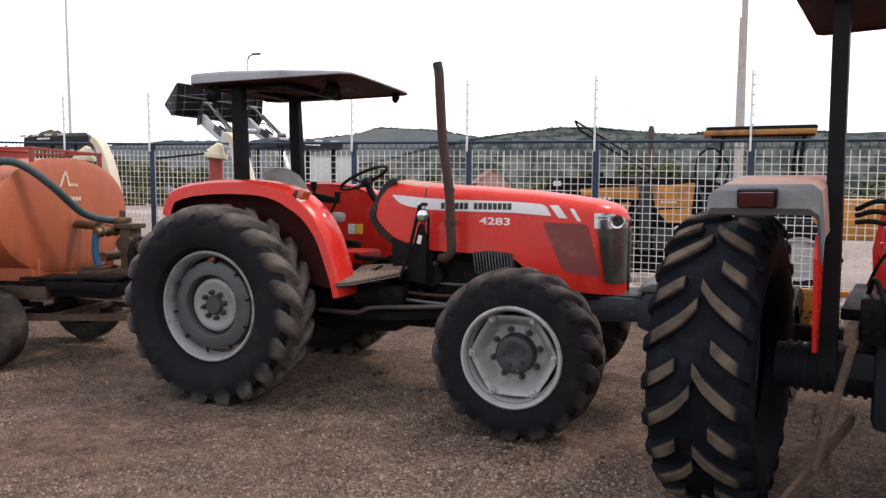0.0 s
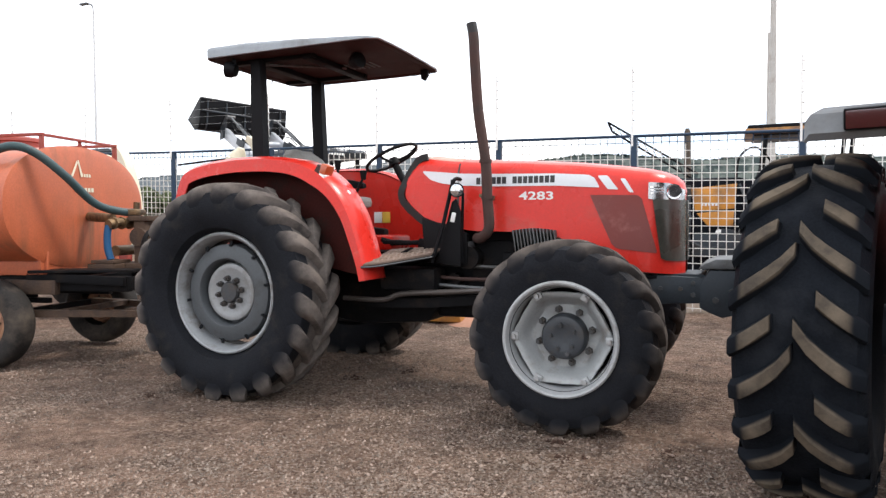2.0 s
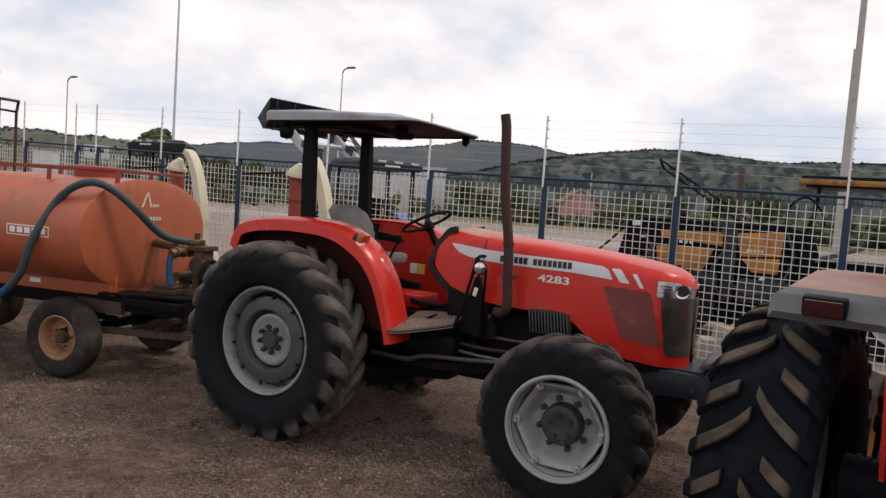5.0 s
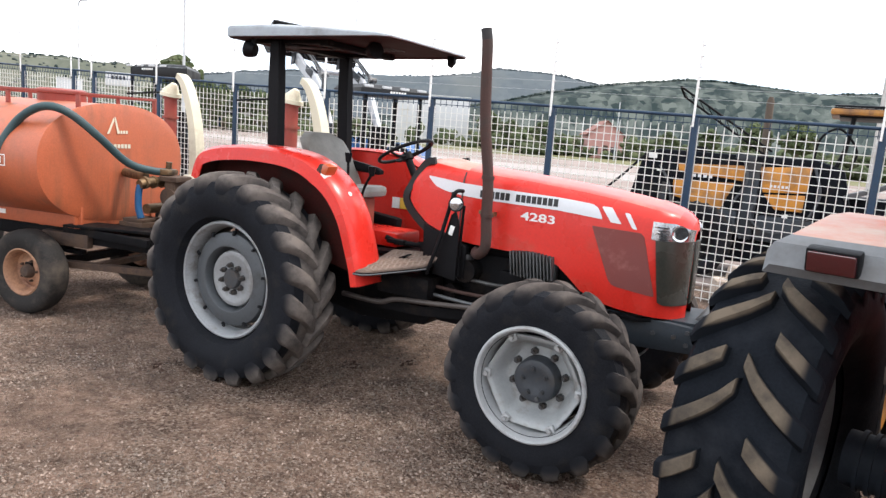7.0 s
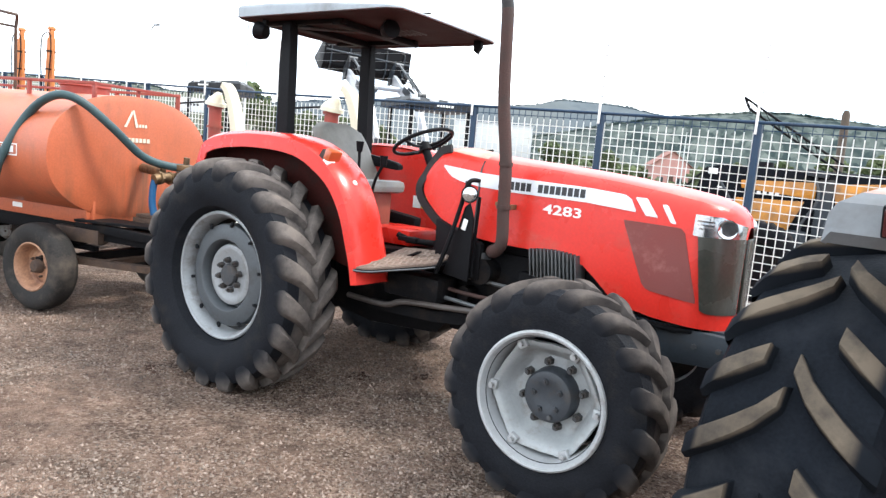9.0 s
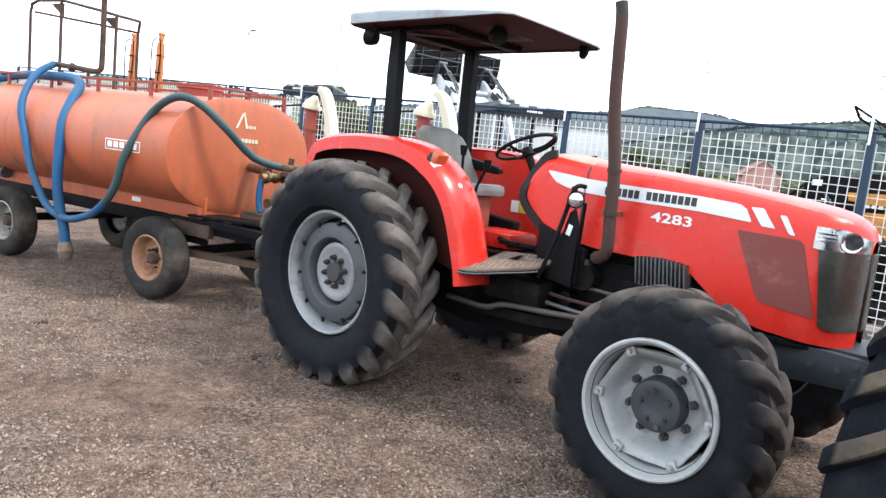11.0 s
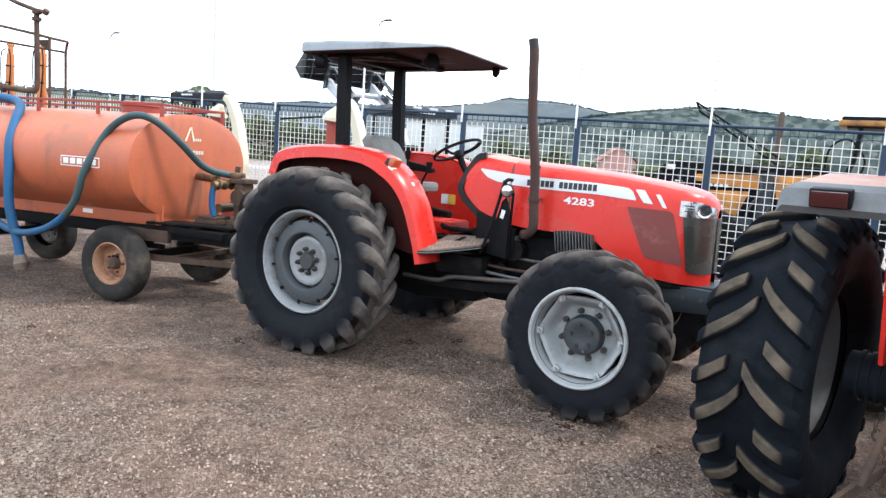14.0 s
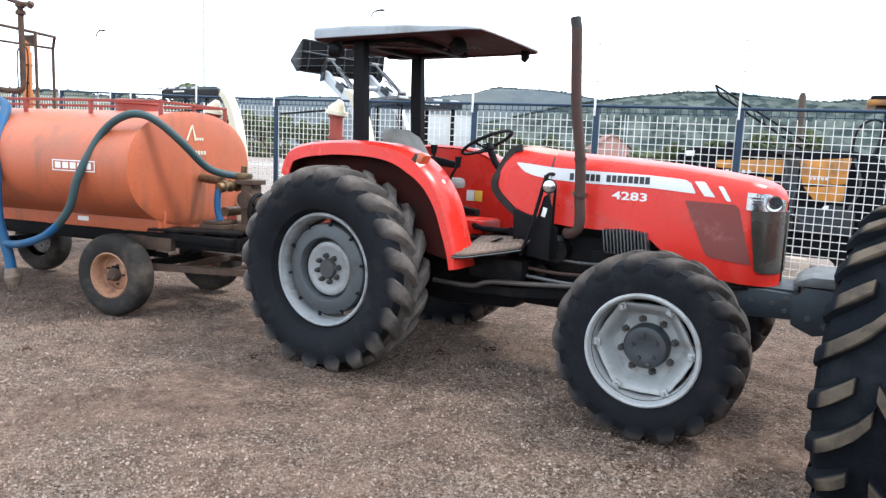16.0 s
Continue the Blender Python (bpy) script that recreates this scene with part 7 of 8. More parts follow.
def cab_tractor(m, paint, label, roof_z, roof, side, axle=0.0, rear=False):
    """A four-wheel tractor with a framed, glazed cab; it faces +x."""
    T = thing("tractor", label, "tractor", m)
    for s in (-1, 1):
        far_wheel(T, axle, s * 0.85, 0.82, 0.45, M_RIM)
        far_wheel(T, axle + 2.3, s * 0.8, 0.58, 0.34, M_RIM)
    bm = bmesh.new()
    box(bm, (1.0, 0, 0.8), (2.8, 0.5, 0.5), bevel=0.06)
    box(bm, (axle, 0, 0.8), (0.3, 1.5, 0.3), bevel=0.05)
    box(bm, (axle + 2.3, 0, 0.6), (0.2, 1.4, 0.2), bevel=0.04)
    part("chassis", bm, M_CHASSIS, T)
    bm = bmesh.new()
    loft(bm, [[(x, -0.36, low), (x, -0.36, top - 0.1), (x, -0.2, top), (x, 0.2, top), (x, 0.36, top - 0.1), (x, 0.36, low)] for x, low, top in ((0.75, 1.05, 1.75), (1.6, 1.0, 1.72), (2.5, 0.98, 1.6), (2.75, 1.0, 1.5), (2.8, 1.05, 1.3))], closed=True)
    part("hood", bm, paint, T)
    bm = bmesh.new()
    box(bm, (2.81, 0, 1.25), (0.03, 0.5, 0.36), bevel=0.01)
    part("grille", bm, M_BLACK, T)
    for s in (-1, 1):
        bm = bmesh.new()
        arc = [(axle + 0.9 * math.cos(a), s * 0.85, 0.82 + 0.9 * math.sin(a)) for a in [math.pi * (0.12 + 0.76 * k / 12) for k in range(13)]]
        loft(bm, [[(x, y - 0.22, z), (x, y + 0.22, z), (x, y + 0.22, z - 0.03), (x, y - 0.22, z - 0.03)] for x, y, z in arc], closed=True)
        part("fender", bm, paint, T)
    for x, s in ((-0.9, 1), (-0.9, -1), (0.22, 1), (0.22, -1)) if rear else ((-0.9, side), (-0.1, side), (0.8, side), (0.8, -side)):
        bm = bmesh.new()
        box(bm, (x, s * 0.62, (1.2 + roof_z) / 2), (0.08, 0.07, roof_z - 1.25), bevel=0.01)
        part("cab_pillar", bm, M_BLACK, T)
    bm = bmesh.new()
    loft(bm, [[(0.1 + (x - 0.1) * k, y * k, z) for x, y in roof] for k, z in ((0.96, roof_z - (0.16 if rear else 0.26)), (1.0, roof_z - (0.14 if rear else 0.2)), (1.0, roof_z - 0.04), (0.9, roof_z + 0.04), (0.5, roof_z + 0.08))], closed=True)
    top = part("cab_roof", bm, M_ROOFDARK, T, "dark moulded cab roof")
    for k in range(4):
        bm = bmesh.new()
        p, q = (-0.98, -0.6 + 0.4 * k) if rear else (-0.6 + 0.44 * k, side * 0.77)
        box(bm, (p, q, roof_z), (0.06, 0.2, 0.05) if rear else (0.2, 0.06, 0.05), bevel=0.012)
        part("roof_lamp", bm, M_ZINC, top)
    for k in range(6):
        bm = bmesh.new()
        p, q = (-1.033, 0.12 - 0.062 * k) if rear else (-0.2 + 0.075 * k, side * 0.787)
        box(bm, (p, q, roof_z - 0.085), (0.004, 0.045, 0.04) if rear else (0.055, 0.004, 0.045))
        part("lettering_block", bm, M_WHITE, top)
    bm = bmesh.new()
    box(bm, (-0.05, 0, 1.45), (0.5, 0.46, 0.1), bevel=0.04)
    box(bm, (-0.3, 0, 1.75), (0.1, 0.44, 0.55), (0, -8, 0), bevel=0.04)
    part("seat", bm, M_BLACK, T)
    bm = bmesh.new()
    tube(bm, spline([(0.8, 0, 1.6), (0.6, 0, 1.85)], 3), 0.025)
    ring = [(0.58 + 0.08 * math.cos(a), 0.2 * math.sin(a), 1.87 - 0.18 * math.cos(a)) for a in [2 * math.pi * k / 24 for k in range(25)]]
    tube(bm, ring, 0.014, 6)
    part("steering_wheel", bm, M_BLACK, T)
    return T


BLUE_T = pose(-4.93, 7.64, 0, 0, 0, 151)
LOADER = BLUE_T @ pose(4.7, 0, 0, 0, 0, 180)
cab_tractor(BLUE_T, M_BLUEPAINT, "blue tractor with dark cab roof and raised front loader", 2.8, ((-1.03, 0.78), (0.35, 0.78), (0.35, -0.78), (-1.03, -0.78)), 1, rear=True)
cab_tractor(pose(-12.0, 8.2, 0, 0, 0, 180), M_BLACKBODY, "tractor with black cab roof parked beyond the fence", 3.13, ((-1.5, 0.78), (0.6, 0.78), (0.6, -0.78), (-0.2, -0.78)), 1, 0.9)


def loader():
    """Silver loader arms that lift the black bucket, on the blue tractor."""
    T = thing("front_loader", "silver loader arms lifting a black bucket", "front loader", LOADER)
    for y in (-0.6, 0.6):
        bm = bmesh.new()
        prism(bm, [(1.3, 3.46), (1.42, 3.66), (1.56, 3.62), (2.05, 3.36), (2.75, 3.12), (3.3, 2.75), (3.85, 1.98), (3.7, 1.9), (3.1, 2.62), (2.65, 2.88), (1.95, 3.16), (1.5, 3.36)], y - 0.05, y + 0.05, bevel=0.012)
        part("lift_arm", bm, M_ALUW, T, "silver painted lift arm")
        bm = bmesh.new()
        prism(bm, [(2.2, 3.2), (2.3, 3.34), (2.72, 3.17), (2.62, 3.02)], y - 0.065, y - 0.052, bevel=0.004)
        prism(bm, [(2.2, 3.2), (2.3, 3.34), (2.72, 3.17), (2.62, 3.02)], y + 0.052, y + 0.065, bevel=0.004)
        part("arm_gusset", bm, M_FRAME, T, "dark gusset plate on the arm")
        bm = bmesh.new()
        prism(bm, [(1.22, 3.38), (1.46, 3.4), (1.52, 3.6), (1.72, 3.86), (1.66, 3.95), (1.5, 3.82), (1.3, 3.7)], y - 0.09, y - 0.06, bevel=0.006)
        part("bracket_plate", bm, M_FRAME, T)
        bm = bmesh.new()
        rod(bm, (1.76, y, 3.88), (2.3, y, 3.59), 0.026, n=10)
        rod(bm, (2.25, y, 3.62), (3.28, y, 3.08), 0.045, n=12)
        rod(bm, (1.76, y - 0.1, 3.88), (1.76, y + 0.1, 3.88), 0.045, n=10)
        rod(bm, (2.24, y, 3.625), (2.33, y, 3.58), 0.058, n=12)
        rod(bm, (3.28, y - 0.09, 3.08), (3.28, y + 0.09, 3.08), 0.065, n=12)
        part("tilt_cylinder", bm, M_CYL, T, "grey tilt cylinder")
        bm = bmesh.new()
        box(bm, (3.3, y, 2.92), (0.16, 0.07, 0.34), bevel=0.015)
        part("cylinder_lug", bm, M_FRAME, T)
        bm = bmesh.new()
        rod(bm, (2.6, y + 0.1, 2.9), (3.3, y + 0.1, 2.1), 0.045, n=12)
        part("lift_cylinder", bm, M_FRAME, T)
        bm = bmesh.new()
        tube(bm, spline([(2.75, y + 0.05, 3.2), (2.35, y + 0.07, 3.42), (1.95, y + 0.07, 3.5), (1.7, y + 0.05, 3.72)], 5), 0.014, 8)
        tube(bm, spline([(3.15, y - 0.05, 3.2), (2.85, y - 0.07, 3.42), (2.45, y - 0.07, 3.62)], 5), 0.014, 8)
        part("hydraulic_hose", bm, M_BLACK, T)
        bm = bmesh.new()
        box(bm, (3.78, y, 1.55), (0.2, 0.12, 0.95), bevel=0.02)
        part("mast", bm, M_FRAME, T, "dark loader mast on the tractor frame")
    bm = bmesh.new()
    rod(bm, (2.0, -0.6, 3.26), (2.0, 0.6, 3.26), 0.07)
    part("cross_tube", bm, M_ALUW, T)


def bucket():
    T = thing("loader_bucket", "black steel loader bucket raised above the fence", "bucket", pose(-8.25, 9.385, 3.92, 0, 3, 61))
    outer = [(0.46, -0.06), (-0.05, -0.36), (-0.26, -0.36), (-0.38, -0.24), (-0.4, 0.38)]
    inner = [(-0.37, 0.38), (-0.35, -0.22), (-0.25, -0.325), (-0.06, -0.325), (0.46, -0.035)]
    bm = bmesh.new()
    prism(bm, outer + inner, -1.11, 1.11, "x", bevel=0.005)
    part("shell", bm, M_BLACK, T, "black bucket back and floor")
    for x in (-1.13, 1.11):
        bm = bmesh.new()
        prism(bm, [(0.48, -0.05), (-0.05, -0.37), (-0.27, -0.37), (-0.39, -0.24), (-0.41, 0.4), (-0.28, 0.36)], x, x + 0.02, "x", bevel=0.004)
        part("side_plate", bm, M_BLACK, T)
    for x in steps(-0.95, 0.95, 4):
        bm = bmesh.new()
        prism(bm, [(-0.41, 0.34), (-0.39, -0.22), (-0.28, -0.365), (-0.3, -0.4), (-0.44, -0.24), (-0.45, 0.3)], x - 0.012, x + 0.012, "x")
        part("rib", bm, M_FRAME, T)
    bm = bmesh.new()
    rod(bm, (-1.09, -0.44, 0.08), (1.09, -0.44, 0.08), 0.028)
    part("torque_bar", bm, M_FRAME, T)
    bm = bmesh.new()
    box(bm, (0, -0.39, 0.39), (2.22, 0.06, 0.03), bevel=0.006)
    part("top_lip", bm, M_ALU, T, "worn bright top lip")


loader()
bucket()


def yellow_machine():
    """Black and yellow sprayer body with a folded boom, close behind the fence."""
    T = thing("sprayer", "black and yellow field sprayer with folded lattice boom", "sprayer", pose(0, 7.25, 0))
    bm = bmesh.new()
    prism(bm, [(0.75, 0.9), (1.0, 1.95), (1.25, 2.02), (3.6, 2.02), (4.0, 1.9), (4.2, 1.1), (3.9, 0.3), (1.3, 0.3)], 0.0, 1.3, bevel=0.06)
    part("body", bm, M_BLACKBODY, T, "black moulded body")
    for pts in ([(1.59, 1.8), (2.63, 1.85), (2.63, 1.6), (1.9, 1.66), (1.61, 1.68)], [(1.54, 1.53), (2.5, 1.56), (2.31, 1.09), (2.1, 1.15), (1.57, 1.26)], [(2.84, 1.845), (3.567, 1.91), (3.53, 1.5), (2.92, 1.46)], [(2.94, 1.43), (3.525, 1.47), (3.51, 1.21), (3.12, 1.21)]):
        bm = bmesh.new()
        prism(bm, pts, -0.035, 0.02, bevel=0.012)
        part("side_panel", bm, M_YELLOW, T, "yellow side panel")
    for k in range(5):
        bm = bmesh.new()
        box(bm, (1.78 + 0.085 * k, -0.038, 1.63), (0.055, 0.006, 0.05))
        part("lettering_block", bm, M_SILVER, T)
        bm = bmesh.new()
        box(bm, (3.03 + 0.055 * k, -0.038, 1.57), (0.036, 0.006, 0.04))
        part("lettering_block", bm, M_SILVER, T)
    bm = bmesh.new()
    box(bm, (2.75, -0.03, 1.3), (0.2, 0.08, 1.2), bevel=0.02)
    box(bm, (2.1, -0.05, 0.95), (1.0, 0.2, 0.35), bevel=0.05)
    box(bm, (3.3, -0.05, 0.9), (0.8, 0.2, 0.4), bevel=0.05)
    part("side_frame", bm, M_FRAME, T, "blue-black frame uprights")
    bm = bmesh.new()
    for a, b in (((1.45, 0.1, 3.05), (2.95, 0.2, 2.1)), ((1.5, 0.25, 2.9), (2.9, 0.35, 2.0)), ((1.45, 0.1, 3.05), (1.5, 0.25, 2.9))):
        rod(bm, a, b, 0.018, n=8)
    for k in range(10):
        t = k / 10
        rod(bm, (1.45 + 1.5 * t, 0.1 + 0.1 * t, 3.05 - 0.95 * t), (1.5 + 1.4 * (t + 0.05), 0.25 + 0.1 * t, 2.9 - 0.9 * (t + 0.05)), 0.006, n=6)
    part("boom", bm, M_CHASSIS, T, "black lattice boom")
    bm = bmesh.new()
    tube(bm, [(0.2, -0.3, 1.0), (0.75, -0.2, 1.55), (1.1, -0.1, 1.95)], 0.02, 6)
    part("stay", bm, M_BLACK, T)
    for pts in ([(1.3, -0.05, 1.75), (1.5, -0.12, 1.45), (1.62, -0.14, 1.0), (1.9, -0.12, 0.8)], [(2.6, -0.06, 1.95), (2.68, -0.14, 1.6), (2.5, -0.14, 1.15), (2.7, -0.12, 0.7)], [(2.85, -0.06, 1.4), (2.8, -0.14, 1.05), (3.1, -0.15, 0.85), (3.5, -0.12, 0.95)], [(3.6, -0.05, 1.9), (3.72, -0.12, 1.5), (3.6, -0.14, 1.1)]):
        bm = bmesh.new()
        tube(bm, spline(pts, 5), 0.02, 8)
        part("hydraulic_hose", bm, M_HOSEGREY, T)
    for x, z, w, h in ((1.42, 1.3, 0.12, 0.34), (2.2, 0.98, 0.26, 0.12), (2.62, 1.98, 0.3, 0.1), (3.42, 1.06, 0.2, 0.2)):
        bm = bmesh.new()
        box(bm, (x, -0.06, z), (w, 0.1, h), (0, 6, 0), bevel=0.015)
        part("bracket", bm, M_FRAME, T)
    bm = bmesh.new()
    box(bm, (1.32, -0.03, 1.66), (0.13, 0.02, 0.025), (0, 4, 0), bevel=0.003)
    part("label", bm, M_WHITE, T)
    bm = bmesh.new()
    rod(bm, (3.3, -0.05, 1.1), (3.3, -0.1, 1.1), 0.06, n=16)
    part("cap", bm, M_WHITE, T)
    bm = bmesh.new()
    rod(bm, (1.83, 0.25, 2.0), (1.83, 0.25, 2.1), 0.15, 0.14, 20)
    part("filler_lid", bm, M_BLACK, T, "round black filler lid")
    bm = bmesh.new()
    rod(bm, (3.75, 0.1, 1.85), (3.95, 0.1, 1.15), 0.2, 0.2, 20)
    part("side_tank", bm, M_BLACKBODY, T, "black round side tank")
    bm = bmesh.new()
    box(bm, (1.16, -0.02, 1.9), (0.14, 0.02, 0.09), bevel=0.004)
    part("plate", bm, M_WHITE, T)
    for x in (2.0, 3.9):
        far_wheel(T, x, -0.3 if x < 3 else 0.2, 0.62 if x < 3 else 0.55, 0.35, M_CHASSIS)
    # open platform with yellow sun roof
    R = thing("tractor", "tractor with yellow-edged flat sun roof beyond the fence", "tractor", pose(0, 7.6, 0))
    bm = bmesh.new()
    box(bm, (4.55, 0.3, 2.76), (1.75, 1.3, 0.1), bevel=0.045)
    part("sun_roof", bm, M_SUNROOF, R, "yellow roof edge")
    bm = bmesh.new()
    box(bm, (4.57, 0.3, 2.82), (1.72, 1.26, 0.09), bevel=0.04)
    box(bm, (4.6, 0.3, 2.71), (1.6, 1.15, 0.06), bevel=0.01)
    part("roof_lining", bm, M_BLACK, R)
    for x, lean in ((3.95, -0.25), (5.2, 0.15)):
        for y in (-0.2, 0.8):
            bm = bmesh.new()
            tube(bm, [(x + lean, y, 1.4), (x, y, 2.2), (x + 0.05, y, 2.72)], 0.035, 8)
            part("roof_post", bm, M_BLACK, R)
    bm = bmesh.new()
    tube(bm, spline([(3.55, -0.2, 1.9), (3.6, -0.25, 2.35), (3.85, -0.25, 2.5), (4.1, -0.2, 2.2), (4.05, -0.2, 1.9)], 6), 0.018)
    part("hose", bm, M_BLACK, R)
    bm = bmesh.new()
    box(bm, (4.5, 0.3, 1.15), (1.9, 0.8, 0.7), bevel=0.12)
    box(bm, (4.35, -0.2, 1.62), (0.7, 0.4, 0.07), (0, -22, 0), bevel=0.01, mi=1)
    part("body", bm, [M_BLACKBODY, M_ALU], R, "black body with pale step plate")
    far_wheel(R, 5.22, -0.35, 0.655, 0.36, M_RIM)
    far_wheel(R, 6.9, -0.3, 0.6, 0.36, M_ALUW)
    bm = bmesh.new()
    box(bm, (6.2, 0.3, 1.3), (1.6, 0.7, 0.7), bevel=0.12)
    part("hood", bm, M_YELLOW, R)


yellow_machine()

bm = bmesh.new()
box(bm, (0, 0, 0.16), (0.55, 0.4, 0.34), (0, 0, 20), bevel=0.05)
box(bm, (0.1, 0.02, 0.4), (0.34, 0.3, 0.22), (0, 6, 50), bevel=0.05)
tagged(part("stone_block", bm, M_STONE, None, "pale rough stone block by the fence"), category="stone").location = (2.9, 5.3, 0)


# ---- posts, poles and houses ----
def pole(x, y, height, r, lamp, label, turn=0):
    T = thing("street_lamp" if lamp else "utility_pole", label, "pole", pose(x, y, 0, 0, 0, turn), group="street lamps beyond the fence" if lamp else "")
    bm = bmesh.new()
    rod(bm, (0, 0, -0.1), (0, 0, height), r, r * 0.6, 16)
    part("shaft", bm, M_CONC if not lamp else M_ZINC, T)
    if lamp:
        bm = bmesh.new()
        tube(bm, spline([(0, 0, height - 0.05), (0.1, 0, height + 0.12), (0.35, 0, height + 0.2)], 4), 0.03, 8)
        box(bm, (0.5, 0, height + 0.2), (0.42, 0.16, 0.08), bevel=0.03)
        part("lamp_head", bm, M_HUB, T)


def wooden_post(x, y, height):
    T = thing("wooden_post", "weathered brown wooden post beyond the fence", "post", pose(x, y, 0))
    bm = bmesh.new()
    tube(bm, [(0, 0, -0.1), (0.02, 0, height * 0.5), (0.0, 0.01, height - 0.08), (0, 0, height)], [0.075, 0.068, 0.062, 0.035], 10)
    part("shaft", bm, M_BARK, T)


wooden_post(2.7, 8.75, 3.05)


def polar(az, d):
    return 3.9 - d * math.sin(radians(az)), -5.5 + d * math.cos(radians(az))


pole(*polar(49, 32), 10.0, 0.065, True, "tall street lamp on a grey post", 180)
pole(*polar(56.2, 42), 7.05, 0.05, True, "slim street lamp on a grey post")
pole(*polar(36.5, 34), 7.9, 0.05, True, "slim street lamp on a grey post")
pole(5.2, 31.4, 17.0, 0.19, False, "tall pale concrete utility pole")
pole(5.12, 34.0, 10.86, 0.1, False, "slim dark concrete pole")
pole(*polar(15.9, 98), 7.8, 0.1, True, "slim street lamp on a grey post")


def house(x, y, turn, w, d, eaves, ridge, wall):
    T = thing("house", "low pinkish plastered house with terracotta tile roof", "house", pose(x, y, 0, 0, 0, turn))
    bm = bmesh.new()
    prism(bm, [(-w / 2, 0), (w / 2, 0), (w / 2, eaves), (0, ridge - 0.1), (-w / 2, eaves)], -d / 2, d / 2)
    part("wall", bm, wall, T)
    bm = bmesh.new()
    for s in (-1, 1):
        prism(bm, [(0, ridge), (s * (w / 2 + 0.4), eaves - 0.12), (s * (w / 2 + 0.4), eaves - 0.22), (0, ridge - 0.1)], -d / 2 - 0.4, d / 2 + 0.4)
    part("roof", bm, M_ROOF, T)
    for k in (-0.28, 0.25):
        bm = bmesh.new()
        box(bm, (k * w, -d / 2, 1.3), (0.9, 0.08, 1.0), bevel=0.01)
        win = part("window", bm, M_GLASSY, T)
        bm = bmesh.new()
        box(bm, (k * w, -d / 2 - 0.05, 0.76), (1.1, 0.14, 0.07), bevel=0.01)
        part("sill", bm, M_CONC, win)
    bm = bmesh.new()
    box(bm, (0, -d / 2, 1.0), (0.85, 0.08, 2.0), bevel=0.01)
    part("door", bm, M_IRON, T)
    return T


hx, hy = polar(17.0, 112)
house(hx, hy, 28, 5.2, 6.0, 3.6, 5.7, M_PINK)


def shed(az, d, w, h, turn):
    x, y = polar(az, d)
    T = thing("shed", "long pale sheet-metal shed beyond the road", "shed", pose(x, y, 0, 0, 0, turn), group="sheds beyond the road")
    bm = bmesh.new()
    box(bm, (0, 0, h / 2), (w, 4, h), bevel=0.03)
    part("wall", bm, M_SHED, T)
    for k in range(int(w / 1.2)):
        bm = bmesh.new()
        box(bm, (-w / 2 + 0.6 + 1.2 * k, -2.03, h / 2), (0.06, 0.06, h * 0.96), bevel=0.01)
        part("seam_rib", bm, M_ZINC, T)
    bm = bmesh.new()
    box(bm, (0, 0, h + 0.06), (w + 0.3, 4.3, 0.12), bevel=0.03)
    part("roof", bm, M_SHED, T)


shed(30.8, 125, 13.5, 8.2, 31)
shed(57.4, 150, 4.2, 6.6, 57)


def billboard():
    T = thing("billboard", "weathered white billboard with dark unreadable writing on posts", "billboard", pose(*polar(54.2, 112), 0, 0, 0, 54))
    bm = bmesh.new()
    box(bm, (0, 0, 6.0), (3.3, 0.12, 1.9), bevel=0.02)
    panel = part("panel", bm, M_SHED, T)
    for k, w in enumerate((0.34, 0.3, 0.36, 0.32)):
        bm = bmesh.new()
        box(bm, (-0.75 + 0.5 * k, -0.07, 6.2), (w, 0.02, 0.5), (0, -8, 0))
        part("lettering_block", bm, M_INK, panel)
    for x in (-1.3, 1.3):
        bm = bmesh.new()
        rod(bm, (x, 0.12, -0.1), (x, 0.12, 6.9), 0.09, n=10)
        part("post", bm, M_IRON, T)


billboard()


def shop_row():
    T = thing("shop_front", "low shop front hung with coloured banners beyond the road", "shop", pose(*polar(46.2, 122), 0, 0, 0, 46))
    bm = bmesh.new()
    box(bm, (0, 1.5, 2.8), (15.0, 3, 5.6), bevel=0.03)
    part("wall", bm, M_CONC, T)
    bm = bmesh.new()
    prism(bm, [(-1.6, 3.6), (0.0, 3.9), (0.0, 3.8), (-1.6, 3.5)], -7.4, 7.4, "x")
    part("awning", bm, M_ROOFDARK, T)
    rnd = random.Random(4)
    for k in range(22):
        bm = bmesh.new()
        w, h = rnd.uniform(0.5, 0.66), rnd.uniform(0.7, 1.3)
        box(bm, (-7.0 + 0.66 * k, -0.06, 5.4 - h / 2 - rnd.uniform(0, 0.2)), (w, 0.04, h), bevel=0.006)
        part("banner", bm, (M_BANNER_BLUE, M_BANNER_VIOLET, M_BANNER_BLUE, M_BANNER_PINK, M_BANNER_RED, M_WHITE)[rnd.randrange(6)], T)
    for k in range(9):
        bm = bmesh.new()
        box(bm, (-6.4 + 1.6 * k, -0.04, 1.5), (1.1, 0.1, 2.6), bevel=0.02)
        part("shutter", bm, (M_BLUE, M_SHED, M_GLASSY, M_IRON)[rnd.randrange(4)], T)


shop_row()


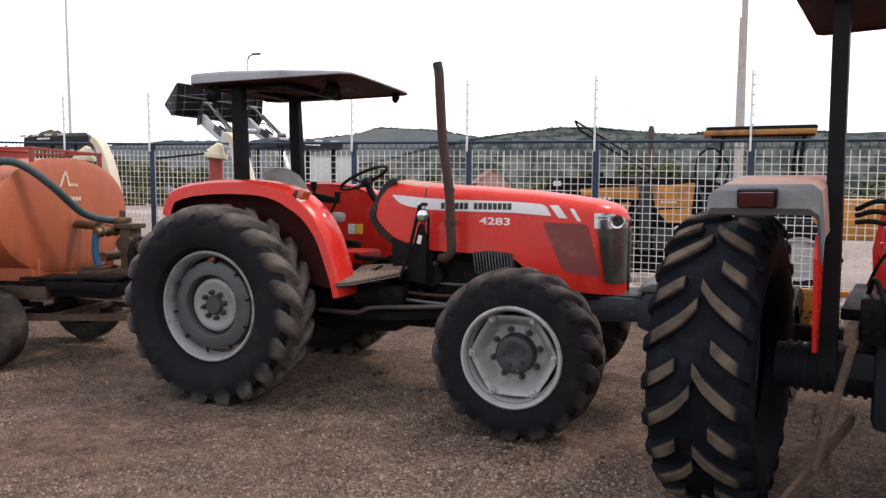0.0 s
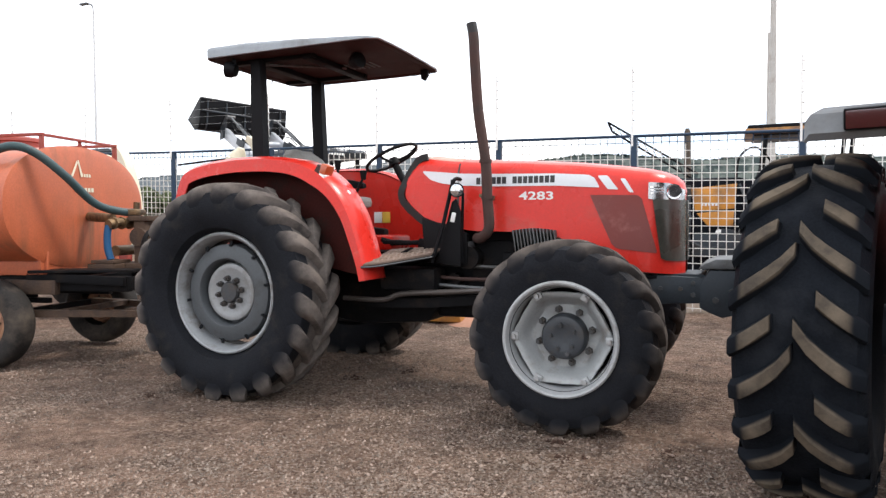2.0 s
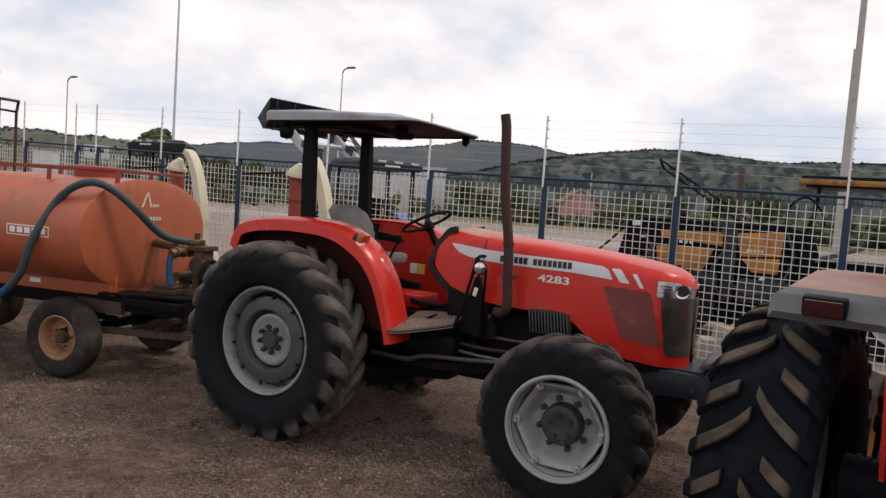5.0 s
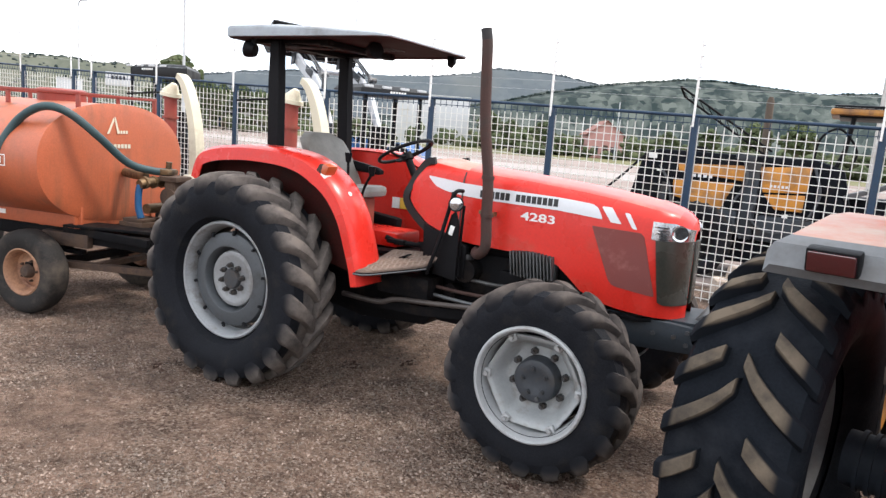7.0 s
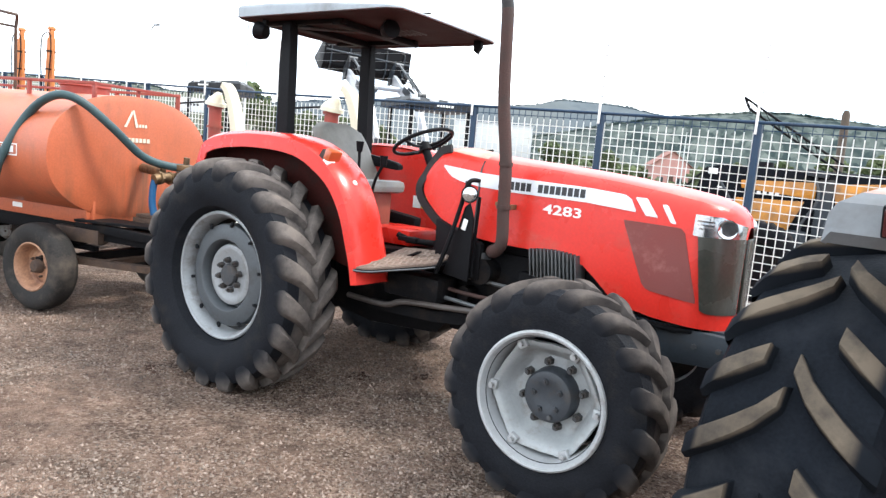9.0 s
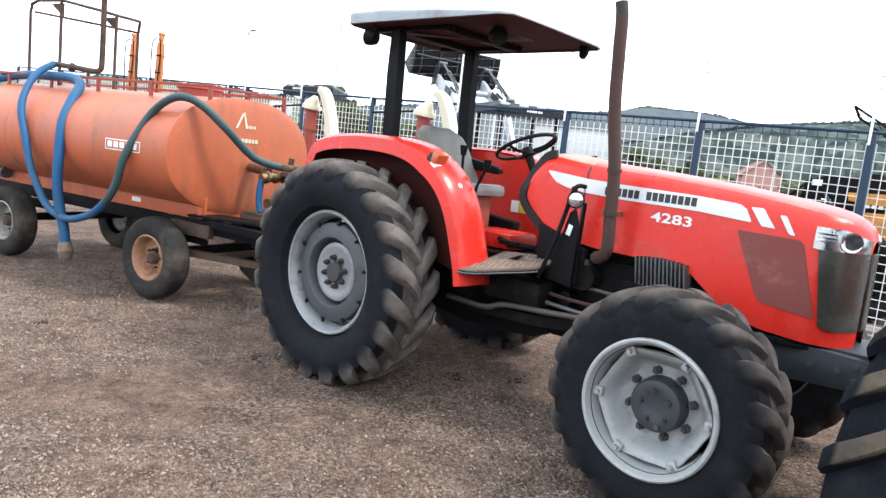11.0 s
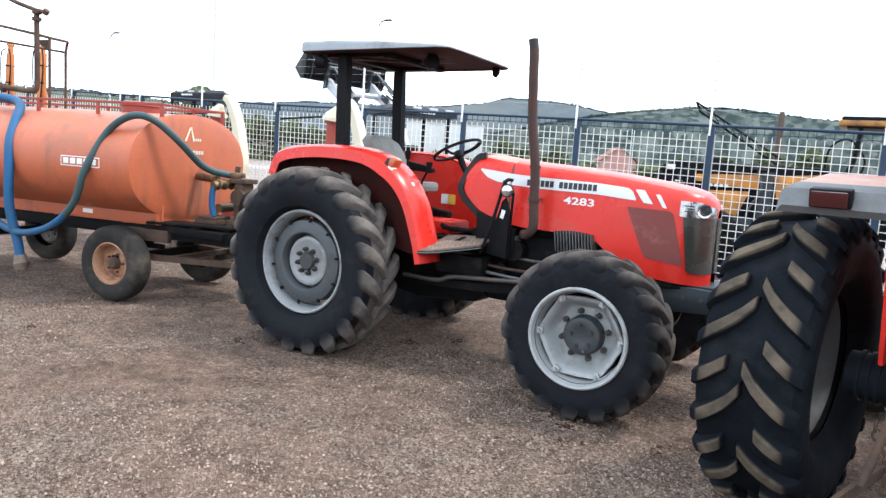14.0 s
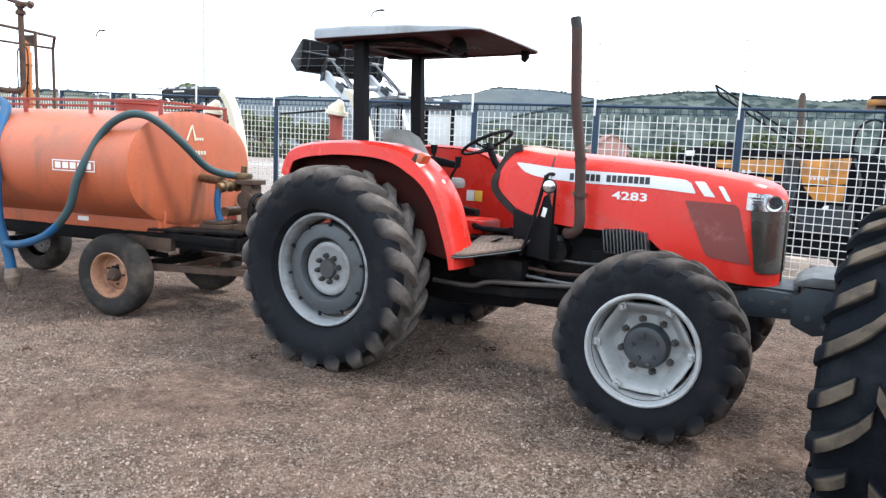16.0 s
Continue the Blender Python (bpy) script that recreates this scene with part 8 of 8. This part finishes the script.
def tree(x, y, height, seed):
    rnd = random.Random(seed)
    T = thing("tree", "broad dark green tree beyond the road", "tree", pose(x, y, 0), group="trees beyond the road")
    bm = bmesh.new()
    tube(bm, spline([(0, 0, -0.1), (0.1, 0, height * 0.3), (0, 0.1, height * 0.55)], 4), [0.22 - 0.016 * k for k in range(9)], 8)
    for k in range(6):
        a = rnd.uniform(0, 6.28)
        tube(bm, [(0.05, 0, height * 0.4), (math.cos(a) * height * 0.16, math.sin(a) * height * 0.16, height * 0.6), (math.cos(a) * height * 0.3, math.sin(a) * height * 0.3, height * 0.75)], [0.1, 0.07, 0.03], 6)
    part("trunk", bm, M_BARK, T)
    v, f = [], []
    for k in range(420):
        a, r, h = rnd.uniform(0, 6.28), rnd.random() ** 0.6, rnd.random()
        R = height * 0.38 * math.sin(math.pi * (0.15 + 0.8 * h)) * r * (0.8 + 0.35 * math.sin(3 * a + seed))
        c = Vector((R * math.cos(a), R * math.sin(a), height * (0.45 + 0.55 * h)))
        s = height * rnd.uniform(0.025, 0.06)
        b = len(v)
        for q in ICO_V:
            v.append(tuple(c + Vector(q) * s * rnd.uniform(0.5, 1.4)))
        f += [tuple(i + b for i in t) for t in ICO_F]
    me = bpy.data.meshes.new("crown")
    me.from_pydata(v, [], f)
    me.materials.append(M_LEAVES)
    o = new("crown", me)
    o.parent = T


for k, (az, d, hgt) in enumerate(((50.0, 90, 8.4), (47.8, 96, 6.0), (26, 120, 6.0), (12.0, 95, 4.2), (9, 100, 5.0), (21.5, 98, 4.6), (3, 96, 6.2), (6, 110, 6.5), (48.4, 112, 6.6), (46.9, 106, 6.2), (45.6, 114, 6.8), (44.2, 108, 6.0), (42.9, 112, 6.4), (41.4, 110, 5.6), (39.8, 115, 5.8), (51.9, 125, 5.6), (24.2, 108, 4.6))):
    tree(*polar(az, d), hgt, k)

# ---- small things on the yard ----
CLODS = [(2.55, -1.2), (2.67, -1.46), (0.6, -0.16), (-0.6, -1.17), (-2.15, -2.23), (0.95, 0.2), (3.18, -1.2)]
bm = bmesh.new()
prism(bm, [(-0.3, 0.02), (0.3, 0.02), (0.22, 0.3), (-0.12, 0.36)], -0.25, 0.25, bevel=0.02)
tagged(part("yellow_bin", bm, M_YELLOW, None, "yellow steel scoop lying behind the tractor"), category="scoop").location = (0.05, 3.2, 0)
bm = bmesh.new()
rings = []
for k in range(7):
    r = 1.0 - k / 6
    rings.append([(1.0 + 1.1 * max(r, 0.02) * math.cos(a) * (1 + 0.15 * noise.noise((3 * math.cos(a), 3 * math.sin(a), 1))), 3.3 + 0.6 * max(r, 0.02) * math.sin(a), 0.16 * (1 - r * r) - 0.02 + 0.02 * noise.noise((4 * a, k, 2))) for a in [2 * math.pi * j / 28 for j in range(28)]])
loft(bm, rings, closed=True)
tagged(part("sand_heap", bm, M_SAND, None, "low heap of pale reddish sand", kind="stuff"), category="sand")
rnd = random.Random(8)
spots = []
for cx, cy in CLODS:
    for _ in range(26):
        spots.append((cx + rnd.gauss(0, 0.035), cy + rnd.gauss(0, 0.045), ground_height(cx, cy), 0.004 + 0.016 * rnd.random() ** 2))
lumps("soil_clods", spots, M_CLOD, "dark damp soil clods fallen from tyres", "soil")

# ---- loose stones on the yard ----
def gravel(name, count, lo, hi, size, most, seed, label):
    """Small five-cornered stones lying on the earth, thicker in patches, joined into one mesh."""
    g = np.random.default_rng(seed)
    x = g.uniform(lo[0], hi[0], count)
    y = lo[1] + (hi[1] - lo[1]) * g.random(count) ** 1.35
    patch = np.sin(x * 1.3 + 1.7 * np.sin(y * 0.9)) + np.sin(y * 1.7 + 1.3 * np.sin(x * 0.7 + 2)) + 0.7 * np.sin(x * 3.1 - y * 2.3)
    keep = g.random(count) < 0.52 + 0.22 * patch
    x, y = x[keep], y[keep]
    n = len(x)
    s = np.minimum(most, size * np.exp(g.normal(0.0, 0.5, n)))
    z = np.array([ground_height(a, b) for a, b in zip(x, y)])
    turn = g.uniform(0, 6.283, n)
    tall = s * g.uniform(0.6, 1.2, n)
    v = np.empty((n, 5, 3))
    for k in range(4):
        a = turn + math.pi / 2 * k + g.normal(0, 0.3, n)
        r = s * g.uniform(0.65, 1.35, n)
        v[:, k, 0], v[:, k, 1], v[:, k, 2] = x + r * np.cos(a), y + r * np.sin(a), z - 0.2 * tall + tall * g.uniform(0, 0.5, n)
    v[:, 4, 0], v[:, 4, 1], v[:, 4, 2] = x + s * g.normal(0, 0.25, n), y + s * g.normal(0, 0.25, n), z + tall
    b = np.arange(n)[:, None] * 5
    f = np.concatenate([b + np.array([[k, (k + 1) % 4, 4]]) for k in range(4)])
    me = bpy.data.meshes.new(name)
    me.from_pydata(v.reshape(-1, 3).tolist(), [], f.tolist())
    me.materials.append(M_PEBBLE)
    tagged(new(name, me), label, "gravel", kind="stuff")


gravel("gravel", 240000, (-4.5, -4.6), (5.5, 1.0), 0.0048, 0.0125, 3, "fine loose grey and brown gravel on the earth")
gravel("pebbles", 7000, (-7.0, -4.6), (6.0, 3.5), 0.0085, 0.017, 4, "scattered larger grey pebbles on the earth")
